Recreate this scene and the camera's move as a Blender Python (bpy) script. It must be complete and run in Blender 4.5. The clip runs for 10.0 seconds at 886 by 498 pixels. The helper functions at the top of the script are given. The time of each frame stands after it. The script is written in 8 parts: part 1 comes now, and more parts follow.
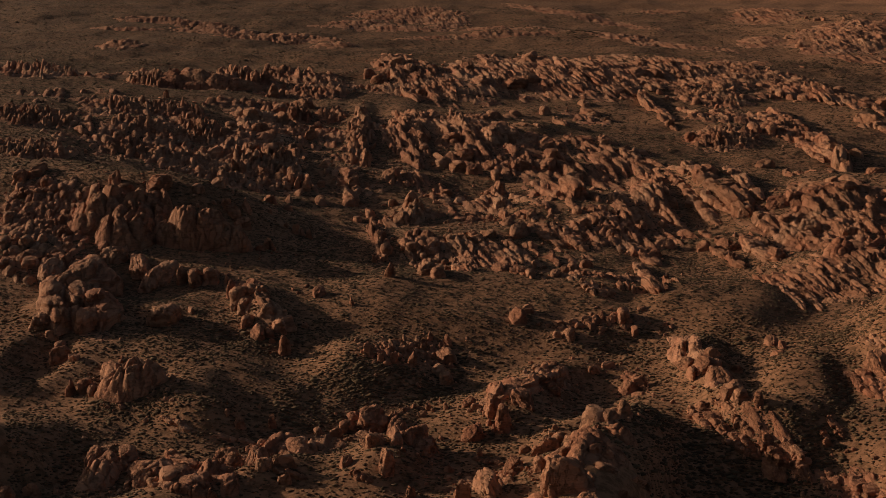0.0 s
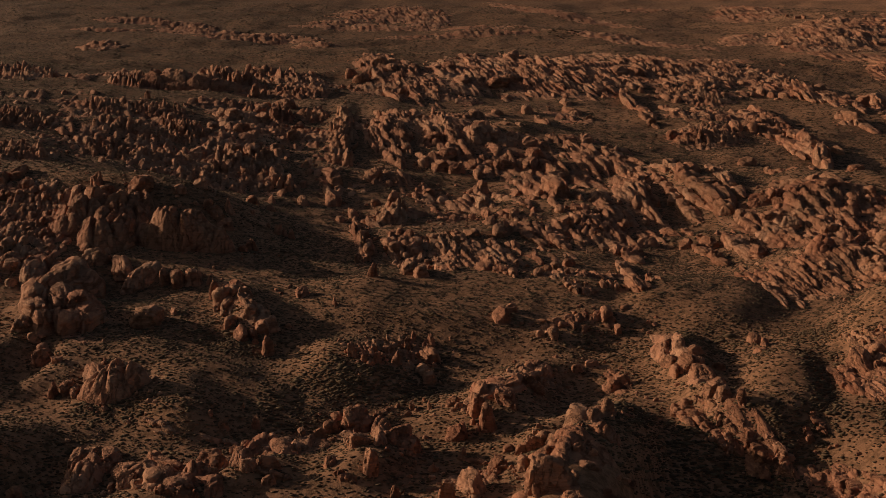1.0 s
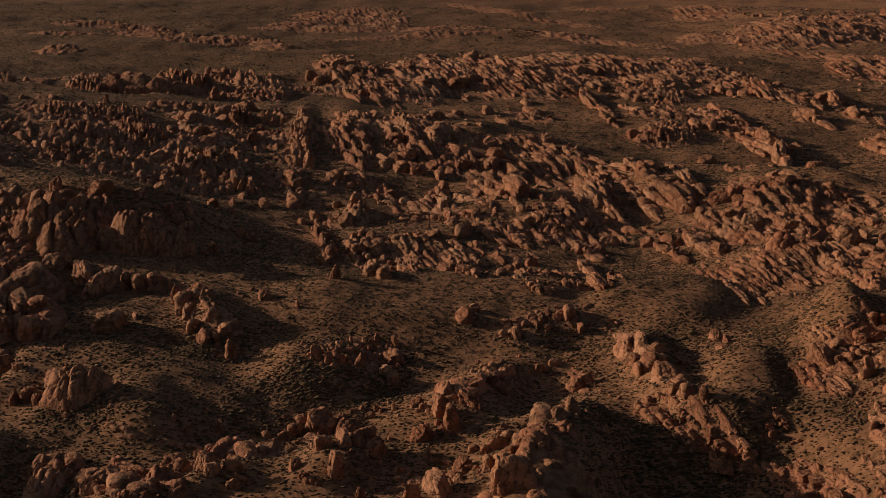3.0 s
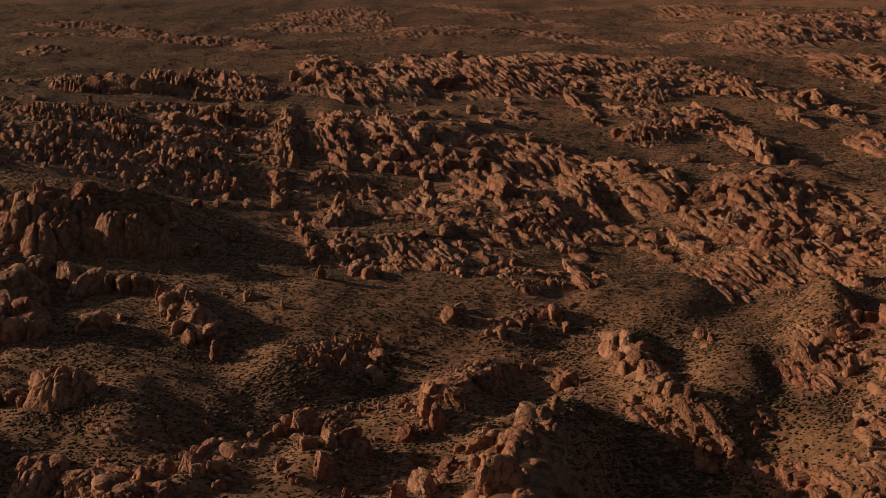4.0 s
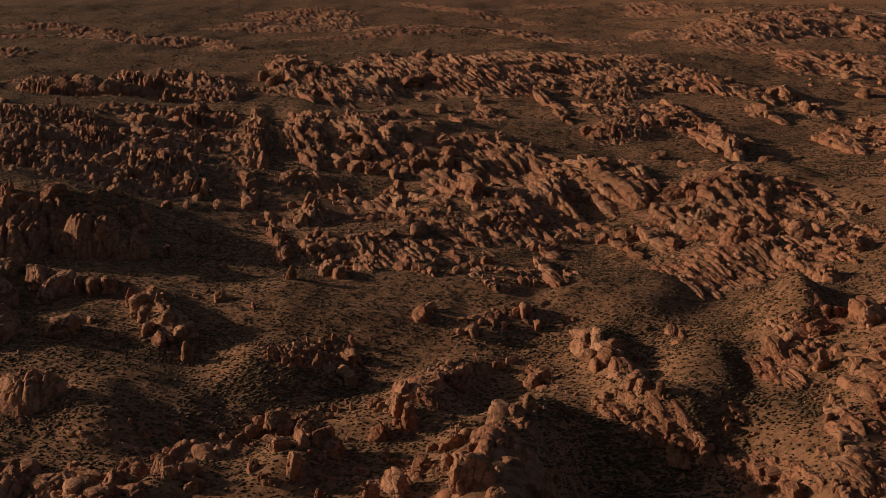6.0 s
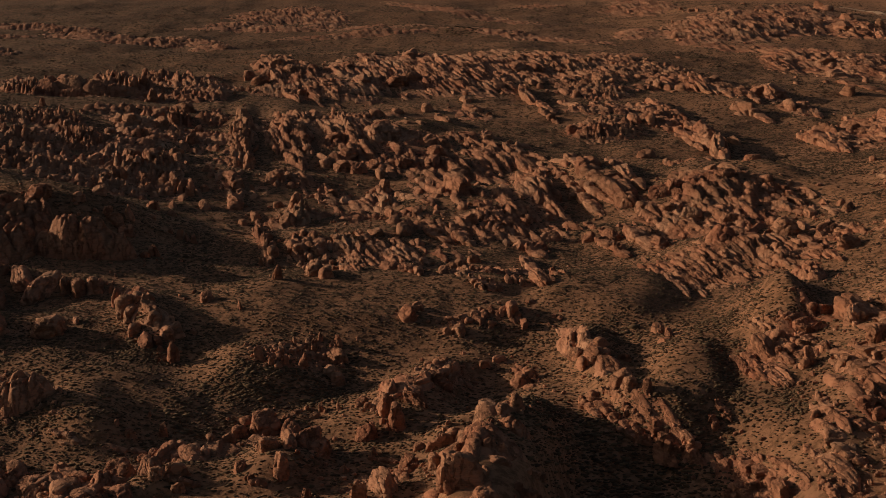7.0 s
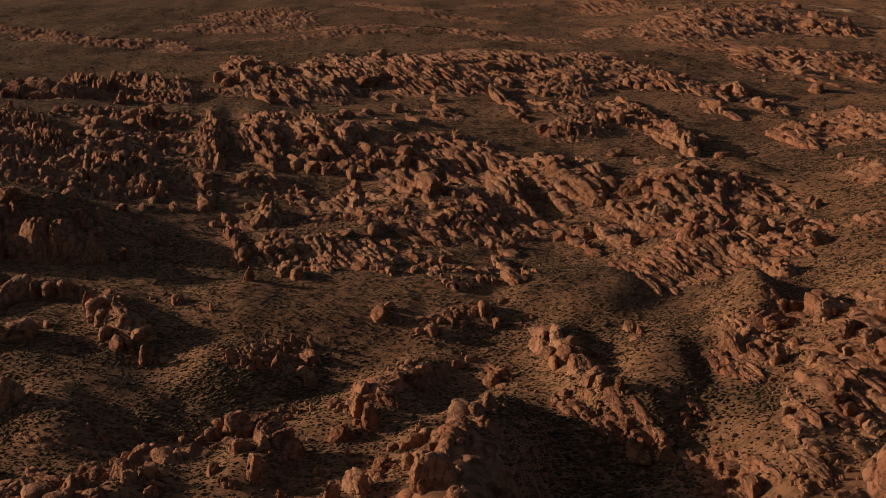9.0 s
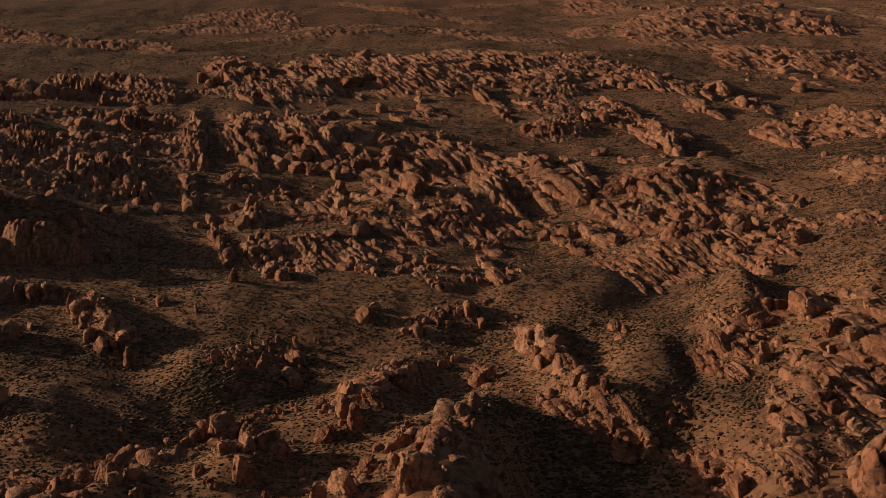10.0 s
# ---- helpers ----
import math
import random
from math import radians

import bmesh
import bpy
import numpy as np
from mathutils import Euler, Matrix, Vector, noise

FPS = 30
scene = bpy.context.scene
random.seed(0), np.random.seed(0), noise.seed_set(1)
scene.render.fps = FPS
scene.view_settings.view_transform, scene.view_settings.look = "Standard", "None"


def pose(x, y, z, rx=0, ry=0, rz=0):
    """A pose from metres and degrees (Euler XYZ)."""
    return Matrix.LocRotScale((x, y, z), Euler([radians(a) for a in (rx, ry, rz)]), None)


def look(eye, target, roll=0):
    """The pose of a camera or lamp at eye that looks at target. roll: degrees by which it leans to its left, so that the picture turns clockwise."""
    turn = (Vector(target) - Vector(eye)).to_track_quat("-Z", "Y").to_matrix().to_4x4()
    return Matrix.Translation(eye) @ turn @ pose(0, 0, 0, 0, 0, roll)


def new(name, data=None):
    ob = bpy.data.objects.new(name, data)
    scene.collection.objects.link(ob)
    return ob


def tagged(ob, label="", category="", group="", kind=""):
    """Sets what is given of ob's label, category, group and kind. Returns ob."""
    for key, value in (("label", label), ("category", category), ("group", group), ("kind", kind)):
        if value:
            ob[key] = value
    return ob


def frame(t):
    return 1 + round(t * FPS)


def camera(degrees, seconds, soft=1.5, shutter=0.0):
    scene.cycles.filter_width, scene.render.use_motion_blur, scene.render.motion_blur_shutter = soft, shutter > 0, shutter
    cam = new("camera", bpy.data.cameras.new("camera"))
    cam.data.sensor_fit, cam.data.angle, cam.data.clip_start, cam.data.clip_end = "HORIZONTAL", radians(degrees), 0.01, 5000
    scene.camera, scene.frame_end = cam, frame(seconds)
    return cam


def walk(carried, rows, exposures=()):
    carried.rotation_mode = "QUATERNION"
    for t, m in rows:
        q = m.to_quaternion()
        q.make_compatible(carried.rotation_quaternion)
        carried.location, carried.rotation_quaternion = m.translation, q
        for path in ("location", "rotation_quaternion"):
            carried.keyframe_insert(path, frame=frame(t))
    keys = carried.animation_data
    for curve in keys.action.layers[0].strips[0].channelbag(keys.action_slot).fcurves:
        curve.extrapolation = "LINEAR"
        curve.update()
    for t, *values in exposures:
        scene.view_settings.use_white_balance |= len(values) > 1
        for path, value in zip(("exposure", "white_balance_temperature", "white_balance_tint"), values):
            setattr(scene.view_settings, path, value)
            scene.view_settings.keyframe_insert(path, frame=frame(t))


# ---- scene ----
cam = camera(33, 10.0, soft=0.7)
PATH = [
    (0.0, look((0, 0, 200), (-50.89, 871.77, -17.77), 0.717)),
    (0.5, look((0, 0, 200), (-45.44, 872.05, -17.86), 0.621)),
    (1.0, look((0, 0, 200), (-40.60, 872.26, -17.99), 0.531)),
    (1.5, look((0, 0, 200), (-33.95, 872.59, -17.79), 0.418)),
    (2.0, look((0, 0, 200), (-27.66, 872.85, -17.65), 0.376)),
    (2.5, look((0, 0, 200), (-22.65, 873.05, -17.42), 0.287)),
    (4.0, look((0, 0, 200), (-8.90, 873.27, -17.52), 0.104)),
    (4.5, look((0, 0, 200), (-4.47, 873.30, -17.54), 0.025)),
    (5.0, look((0, 0, 200), (0.00, 873.28, -17.67), -0.019)),
    (5.5, look((0, 0, 200), (4.33, 873.23, -17.82), -0.090)),
    (7.0, look((0, 0, 200), (16.85, 872.91, -18.50), -0.255)),
    (7.5, look((0, 0, 200), (20.83, 872.81, -18.58), -0.326)),
    (8.0, look((0, 0, 200), (25.27, 872.69, -18.59), -0.354)),
    (8.5, look((0, 0, 200), (29.53, 872.57, -18.52), -0.419)),
    (9.0, look((0, 0, 200), (33.90, 872.38, -18.64), -0.485)),
    (9.5, look((0, 0, 200), (38.47, 872.18, -18.66), -0.530)),
    (10.0, look((0, 0, 200), (43.00, 871.97, -18.67), -0.595)),
]
walk(cam, PATH)

# ---- light ----
SUN_TURN = 20.0     # degrees by which the sun stands beyond the left-hand side
SUN_HEIGHT = 14.2
world = bpy.data.worlds.new("evening_sky")
scene.world = world
world.use_nodes = True
wn, wl = world.node_tree.nodes, world.node_tree.links
sky = wn.new("ShaderNodeTexSky")
sky.sky_type = "NISHITA"
sky.sun_disc = False
sky.sun_elevation = radians(SUN_HEIGHT)
sky.sun_rotation = radians(SUN_TURN - 90)
sky.dust_density = 3.5
sky.ozone_density = 0.4
wn["Background"].inputs[1].default_value = 0.05
wl.new(sky.outputs[0], wn["Background"].inputs[0])

sun_data = bpy.data.lights.new("sun", "SUN")
sun_data.energy = 4.7
sun_data.angle = radians(0.6)
sun_data.color = (1.0, 0.78, 0.555)
sun = new("sun", sun_data)
to_sun = Vector((-math.cos(radians(SUN_TURN)) * math.cos(radians(SUN_HEIGHT)),
                 math.sin(radians(SUN_TURN)) * math.cos(radians(SUN_HEIGHT)),
                 math.sin(radians(SUN_HEIGHT))))
sun.matrix_world = Matrix.Translation((-400, 300, 600)) @ to_sun.to_track_quat("Z", "Y").to_matrix().to_4x4()
scene.view_settings.exposure = -0.38


# ---- materials ----
def shader(name, rough=0.9):
    m = bpy.data.materials.new(name)
    m.use_nodes = True
    nt = m.node_tree
    b = nt.nodes["Principled BSDF"]
    b.inputs["Roughness"].default_value = rough
    b.inputs["Specular IOR Level"].default_value = 0.15
    return m, nt, b


def node(nt, kind, **values):
    n = nt.nodes.new(kind)
    for key, v in values.items():
        n.inputs[key.replace("_", " ")].default_value = v
    return n


def ramp(nt, fac, stops):
    r = nt.nodes.new("ShaderNodeValToRGB")
    e = r.color_ramp.elements
    while len(e) < len(stops):
        e.new(0.5)
    for slot, (p, c) in zip(e, stops):
        slot.position, slot.color = p, (*c, 1)
    nt.links.new(fac, r.inputs[0])
    return r.outputs[0]


def mix(nt, kind, fac, a, b):
    m = nt.nodes.new("ShaderNodeMix")
    m.data_type, m.blend_type = "RGBA", kind
    for sock, v in ((m.inputs[0], fac), (m.inputs[6], a), (m.inputs[7], b)):
        if hasattr(v, "is_linked"):
            nt.links.new(v, sock)
        else:
            sock.default_value = v if isinstance(v, float) else (*v, 1)
    return m.outputs[2]


def bumped(nt, b, height, strength, distance, under=None):
    n = node(nt, "ShaderNodeBump", Strength=strength, Distance=distance)
    nt.links.new(height, n.inputs["Height"])
    if under:
        nt.links.new(under, n.inputs["Normal"])
    nt.links.new(n.outputs[0], b.inputs["Normal"])
    return n.outputs[0]


def sandstone(name, tints):
    """Weathered red sandstone: broad tint by place, thin bedding, pits and a tone of its own for each block."""
    m, nt, b = shader(name, 0.88)
    pos = nt.nodes.new("ShaderNodeNewGeometry").outputs["Position"]
    info = nt.nodes.new("ShaderNodeObjectInfo")
    broad = node(nt, "ShaderNodeTexNoise", Scale=0.035, Detail=5.0, Roughness=0.6)
    nt.links.new(pos, broad.inputs["Vector"])
    colour = ramp(nt, broad.outputs[0], tints)
    flat = nt.nodes.new("ShaderNodeMapping")
    flat.inputs["Scale"].default_value = (0.12, 0.12, 1.2)
    nt.links.new(pos, flat.inputs["Vector"])
    bed = node(nt, "ShaderNodeTexNoise", Scale=1.0, Detail=6.0, Roughness=0.62)
    nt.links.new(flat.outputs[0], bed.inputs["Vector"])
    band = ramp(nt, bed.outputs[0], [(0.3, (0.62, 0.6, 0.58)), (0.5, (1, 1, 1)), (0.72, (1.22, 1.2, 1.16))])
    colour = mix(nt, "MULTIPLY", 0.65, colour, band)
    stain = node(nt, "ShaderNodeTexNoise", Scale=0.22, Detail=8.0, Roughness=0.7)
    nt.links.new(pos, stain.inputs["Vector"])
    dark = ramp(nt, stain.outputs[0], [(0.34, (0.58, 0.53, 0.5)), (0.5, (1, 1, 1)), (0.68, (1.08, 1.1, 1.1))])
    colour = mix(nt, "MULTIPLY", 0.5, colour, dark)
    own = ramp(nt, info.outputs["Random"], [(0.0, (0.8, 0.76, 0.74)), (0.35, (0.96, 0.93, 0.92)), (0.7, (1.05, 1.05, 1.05)), (1.0, (1.2, 1.24, 1.28))])
    colour = mix(nt, "MULTIPLY", 0.8, colour, own)
    nt.links.new(colour, b.inputs["Base Color"])
    fine = node(nt, "ShaderNodeTexNoise", Scale=1.3, Detail=8.0, Roughness=0.7)
    nt.links.new(pos, fine.inputs["Vector"])
    first = bumped(nt, b, bed.outputs[0], 0.6, 1.3)
    second = bumped(nt, b, fine.outputs[0], 0.5, 0.6, first)
    crack = nt.nodes.new("ShaderNodeTexVoronoi")
    crack.feature = "DISTANCE_TO_EDGE"
    crack.inputs["Scale"].default_value = 0.16
    warp = nt.nodes.new("ShaderNodeMix")
    warp.data_type = "VECTOR"
    warp.inputs[0].default_value = 0.25
    scaled = nt.nodes.new("ShaderNodeVectorMath")
    scaled.operation = "SCALE"
    scaled.inputs["Scale"].default_value = 30.0
    nt.links.new(stain.outputs["Color"], scaled.inputs[0])
    nt.links.new(pos, warp.inputs[4])
    nt.links.new(scaled.outputs[0], warp.inputs[5])
    nt.links.new(warp.outputs[1], crack.inputs["Vector"])
    line = ramp(nt, crack.outputs["Distance"], [(0.0, (0, 0, 0)), (0.035, (1, 1, 1))])
    third = bumped(nt, b, line, 0.42, 1.0, second)
    # close parallel joints
    along = nt.nodes.new("ShaderNodeMapping")
    along.inputs["Rotation"].default_value = (0, 0, radians(-8.5))
    along.inputs["Scale"].default_value = (0.42, 0.07, 0.12)
    nt.links.new(warp.outputs[1], along.inputs["Vector"])
    joint = nt.nodes.new("ShaderNodeTexVoronoi")
    joint.feature = "DISTANCE_TO_EDGE"
    joint.inputs["Scale"].default_value = 1.0
    nt.links.new(along.outputs[0], joint.inputs["Vector"])
    cut = ramp(nt, joint.outputs["Distance"], [(0.0, (0, 0, 0)), (0.07, (1, 1, 1))])
    bumped(nt, b, cut, 0.8, 1.2, third)
    return m


ROCK = sandstone("red_sandstone", [(0.3, (0.305, 0.12, 0.069)), (0.5, (0.37, 0.172, 0.1)), (0.7, (0.41, 0.222, 0.135))])


def desert_floor():
    m, nt, b = shader("red_sand", 0.95)
    pos = nt.nodes.new("ShaderNodeNewGeometry").outputs["Position"]
    broad = node(nt, "ShaderNodeTexNoise", Scale=0.012, Detail=6.0, Roughness=0.6)
    fine = node(nt, "ShaderNodeTexNoise", Scale=0.25, Detail=6.0, Roughness=0.7)
    for n in (broad, fine):
        nt.links.new(pos, n.inputs["Vector"])
    colour = ramp(nt, broad.outputs[0], [(0.32, (0.215, 0.106, 0.06)), (0.5, (0.28, 0.138, 0.077)), (0.7, (0.34, 0.168, 0.094))])
    grass = ramp(nt, fine.outputs[0], [(0.4, (0.38, 0.38, 0.33)), (0.55, (1, 1, 1)), (0.75, (1.15, 1.12, 1.1))])
    colour = mix(nt, "MULTIPLY", 0.8, colour, grass)
    # the distant plain: darker away to one side, paler on the other
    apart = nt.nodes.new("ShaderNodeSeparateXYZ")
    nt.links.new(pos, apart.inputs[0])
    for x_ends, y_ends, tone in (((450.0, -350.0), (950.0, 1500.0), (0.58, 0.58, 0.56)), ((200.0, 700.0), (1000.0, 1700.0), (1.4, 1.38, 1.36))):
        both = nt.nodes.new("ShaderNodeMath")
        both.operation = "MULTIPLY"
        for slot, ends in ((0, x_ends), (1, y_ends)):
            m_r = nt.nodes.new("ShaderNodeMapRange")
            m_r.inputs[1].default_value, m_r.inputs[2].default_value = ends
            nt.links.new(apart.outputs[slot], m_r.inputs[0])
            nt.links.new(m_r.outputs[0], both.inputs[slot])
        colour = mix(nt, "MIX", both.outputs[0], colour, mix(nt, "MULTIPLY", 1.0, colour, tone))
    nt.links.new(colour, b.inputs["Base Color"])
    grain = node(nt, "ShaderNodeTexNoise", Scale=0.8, Detail=5.0, Roughness=0.7)
    nt.links.new(pos, grain.inputs["Vector"])
    first = bumped(nt, b, fine.outputs[0], 0.5, 1.2)
    bumped(nt, b, grain.outputs[0], 0.5, 0.5, first)
    return m


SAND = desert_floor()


def pale_dust():
    m, nt, b = shader("pale_dust", 0.95)
    pos = nt.nodes.new("ShaderNodeNewGeometry").outputs["Position"]
    n = node(nt, "ShaderNodeTexNoise", Scale=0.05, Detail=5.0, Roughness=0.6)
    nt.links.new(pos, n.inputs["Vector"])
    nt.links.new(ramp(nt, n.outputs[0], [(0.35, (0.4, 0.25, 0.16)), (0.65, (0.56, 0.37, 0.25))]), b.inputs["Base Color"])
    return m


TRACK = pale_dust()


def scrub():
    m, nt, b = shader("dry_scrub", 0.95)
    geo = nt.nodes.new("ShaderNodeNewGeometry")
    colour = ramp(nt, geo.outputs["Random Per Island"], [(0.0, (0.062, 0.037, 0.022)), (0.5, (0.1, 0.062, 0.036)), (1.0, (0.15, 0.097, 0.055))])
    nt.links.new(colour, b.inputs["Base Color"])
    return m


SCRUB = scrub()

# ---- ground shape ----
SWELLS = []


def swell(x, y, ux, uy, vx, vy, h, sharp=1.0):
    """A rise or hollow: centre, two half-axes on the ground, height; sharp > 1 gives a flat top and steep flanks."""
    SWELLS.append((x, y, ux, uy, vx, vy, h, sharp))


def lattice(ix, iy, seed):
    v = np.sin(ix * 127.1 + iy * 311.7 + seed * 74.7) * 43758.5453
    return v - np.floor(v)


def value_noise(x, y, seed):
    ix, iy = np.floor(x), np.floor(y)
    fx, fy = x - ix, y - iy
    fx, fy = fx * fx * (3 - 2 * fx), fy * fy * (3 - 2 * fy)
    a = lattice(ix, iy, seed) * (1 - fx) + lattice(ix + 1, iy, seed) * fx
    b = lattice(ix, iy + 1, seed) * (1 - fx) + lattice(ix + 1, iy + 1, seed) * fx
    return a * (1 - fy) + b * fy - 0.5


def ground(x, y):
    """Height of the desert floor at x, y (arrays or numbers)."""
    x, y = np.asarray(x, float), np.asarray(y, float)
    z = 6.0 * value_noise(x / 140, y / 140, 1) + 5.5 * value_noise(x / 58, y / 58, 2)
    z = z + 2.8 * value_noise(x / 23, y / 23, 3) + 1.0 * value_noise(x / 9, y / 9, 4)
    for cx, cy, ux, uy, vx, vy, h, sharp in SWELLS:
        det = ux * vy - uy * vx
        dx, dy = x - cx, y - cy
        a, b = (dx * vy - dy * vx) / det, (ux * dy - uy * dx) / det
        z = z + h * np.exp(-((a * a + b * b) ** sharp))
    return z


swell(26, 562, 16.8, -0.0, -1.1, -26.7, -5, 1.3)
swell(4, 569, 21.5, 23.3, 2.8, -24.4, 7.5, 1.3)
swell(26, 435, 12.5, -16.7, -21.2, -75.7, 19, 2.6)
swell(12, 431, 18.7, -16.2, -10.6, -58.9, 7, 1.6)
swell(-396, 1014, 163.9, -0.3, 122.1, -328.6, 38)
swell(314, 754, 132.6, -0.2, -150.0, -383.7, 38)
swell(91, 676, 31.0, -9.0, -7.0, -54.0, 9, 1.8)
swell(-14, 672, 79.4, -0.1, 1.1, -57.9, 9, 2.5)
swell(-52, 586, 25.7, -0.0, 2.4, -28.9, -5, 1.3)
swell(-126, 566, 31.6, -12.2, 4.2, -26.7, 6, 1.3)
swell(-126, 532, 18.0, -6.0, 5.0, -24.0, 6, 1.5)
swell(83, 437, 36.6, -0.0, -10.6, -62.2, -15, 2.4)
swell(83, 516, 15.2, -31.4, -3.9, -10.8, 9, 1.4)
swell(184, 905, 59.5, -0.1, -15.8, -81.6, 16, 1.3)
swell(144, 743, 29.9, -10.8, -6.9, -33.5, 8, 1.3)
swell(205, 543, 33.5, -20.7, -33.2, -81.4, 14, 1.3)
swell(-208, 831, 71.0, -0.1, 13.1, -55.4, 14, 1.3)
swell(-119, 663, 14.9, -15.5, 1.3, -21.3, 2, 1.2)
swell(154, 612, 13.3, -21.4, -10.2, -29.4, 8, 1.2)
swell(-37, 1150, 88.0, -0.2, 4.0, -129.4, 10, 1.2)
swell(119, 975, 25.2, -57.7, -13.3, -70.5, 10, 1.2)
swell(-262, 1176, 107.9, -0.2, 34.9, -163.2, 9, 1.2)
swell(40, 1610, 231.2, -0.6, -4.2, -173.3, 10, 1.2)
swell(33, 889, 55.1, -0.1, -2.8, -79.0, 9, 1.2)
swell(-26, 804, 46.9, -0.1, 1.2, -39.0, 5, 1.2)
swell(-181, 672, 42.4, -0.0, 4.7, -18.6, -5, 1.2)
swell(475, 2122, 127.3, -0.5, -46.3, -211.6, 10, 1.2)
swell(-153, 534, 15.0, 3.9, 4.2, -14.5, 3, 1.5)
swell(-109, 451, 20.1, 14.0, 4.2, -13.0, 4, 1.4)
swell(-84, 471, 10.0, 7.0, 3.2, -12.2, 4, 1.4)
swell(-46, 476, 13.3, 8.9, 2.8, -15.3, 6, 1.4)
swell(-17, 440, 15.4, 9.3, 1.7, -12.4, 5, 1.4)
swell(-62, 588, 24.0, -0.0, 2.9, -30.7, 9, 1.6)
swell(-125, 525, 25.3, -0.0, 4.4, -20.0, 4, 1.5)
swell(96, 513, 8.2, -15.9, -4.0, -10.9, 3, 1.3)
swell(-178, 486, 21.6, -0.0, 8.5, -25.6, 6, 1.4)
# two rises centred out of view, added to shade the ground beside them
swell(-194, 468, 16.2, 1.5, 8.4, -21.9, 13, 1.5)
swell(-219, 550, 13.2, 1.3, 5.4, -14.4, 7, 1.5)
swell(74, 586, 6.6, -22.2, -7.5, -20.4, 6, 1.6)
swell(104, 536, 13.0, 4.0, -2.0, -42.0, 6, 1.7)
swell(149, 590, 4.7, -20.9, -11.0, -23.9, 5, 1.6)
swell(-267, 1101, 126.2, -0.2, 20.3, -87.2, 0.7, 1.4)
swell(-331, 1310, 149.1, -0.3, 25.4, -104.5, 0.7, 1.4)
swell(-274, 854, 57.0, 6.6, 16.9, -54.5, 0.9, 1.4)
swell(-387, 1926, 115.4, -36.6, 10.9, -57.0, 0.7, 1.4)
swell(-62, 1953, 125.3, 42.6, 2.0, -58.5, 0.5, 1.4)
swell(153, 1884, 89.9, -96.5, -5.7, -62.9, 0.6, 1.4)
swell(235, 1703, 38.8, -39.5, -6.5, -44.6, 0.6, 1.4)
swell(-532, 1955, 50.8, -0.2, 13.1, -49.3, 0.6, 1.4)
swell(-238, 2091, 54.2, -0.2, 6.3, -56.3, 0.6, 1.4)
swell(397, 1737, 57.6, -50.9, -12.6, -54.3, 0.7, 1.4)
swell(-533, 2076, 53.8, -0.2, 19.2, -76.4, 0.7, 1.4)
swell(-449, 2013, 60.0, -36.6, 15.1, -71.8, 0.7, 1.4)
swell(-319, 1865, 80.8, -0.3, 10.3, -62.0, 0.8, 1.4)
swell(-492, 1755, 30.5, -0.1, 17.1, -62.7, 0.9, 1.4)
swell(-243, 1821, 31.6, -0.1, 6.6, -51.1, 0.6, 1.4)
swell(-186, 2211, 85.8, -0.3, 14.0, -170.1, 0.8, 1.4)
swell(-123, 2124, 36.7, -0.1, 6.4, -112.9, 0.7, 1.4)
swell(65, 2286, 116.5, -220.5, -3.8, -91.2, 0.6, 1.4)
swell(199, 2355, 40.5, -0.2, -7.0, -84.4, 0.6, 1.4)
swell(-140, 2027, 175.2, -0.6, 4.2, -63.0, 0.4, 1.4)
swell(500, 2164, 141.6, 48.5, -78.3, -351.8, 1.4, 1.4)
swell(427, 2081, 86.6, 28.9, -38.1, -193.6, 1.3, 1.4)
swell(353, 2324, 60.0, -0.2, -24.0, -161.1, 1, 1.4)
swell(371, 1952, 50.6, -0.2, -24.7, -133.1, 1.1, 1.4)
swell(289, 1938, 33.5, -0.1, -13.7, -94.4, 0.7, 1.4)
swell(401, 1619, 18.2, -39.7, -18.8, -71.8, 0.9, 1.4)
swell(459, 1585, 31.0, -0.1, -28.4, -101.1, 0.9, 1.4)
swell(475, 1686, 43.9, -0.1, -17.8, -64.9, 0.7, 1.4)
swell(513, 1594, 47.9, -6.5, -32.6, -103.8, 0.9, 1.4)
swell(371, 1172, 30.7, -3.5, -17.6, -57.2, 1, 1.4)
swell(331, 1115, 13.1, -39.0, -12.7, -37.6, 0.8, 1.4)
swell(334, 977, 11.5, -30.5, -14.9, -38.8, 0.9, 1.4)
swell(468, 1632, 64.2, -55.5, -23.5, -81.3, 2.9, 1.4)
swell(492, 1529, 34.0, -64.5, -23.7, -71.2, 2.3, 1.4)
swell(415, 1650, 27.3, -51.1, -20.0, -75.5, 2.5, 1.4)
swell(388, 1190, 23.9, -57.8, -27.7, -78.6, 2.8, 1.4)
swell(324, 1137, 5.3, -61.7, -13.1, -36.5, 2.9, 1.4)
swell(479, 2036, 151.5, 112.7, -50.6, -228.3, 3, 1.4)
swell(589, 1956, 36.1, -39.0, -29.4, -97.0, 4, 1.4)
swell(-125, 1540, 54.1, -124.6, 4.2, -134.4, 2.6, 1.4)
swell(-50, 1563, 47.6, -0.1, 4.1, -135.0, 2.5, 1.4)
swell(16, 1586, 54.1, -61.2, -3.8, -137.6, 2.3, 1.4)
swell(69, 1572, 61.5, -0.2, -6.3, -149.0, 2.1, 1.4)
swell(143, 1600, 48.7, -0.1, -11.1, -128.6, 2.3, 1.4)
swell(209, 1600, 41.7, -0.1, -16.3, -128.5, 2.2, 1.4)
swell(170, 1415, 34.3, -23.0, -7.8, -60.9, 2.4, 1.4)
swell(254, 1539, 31.0, -54.0, -15.1, -82.5, 2.1, 1.4)
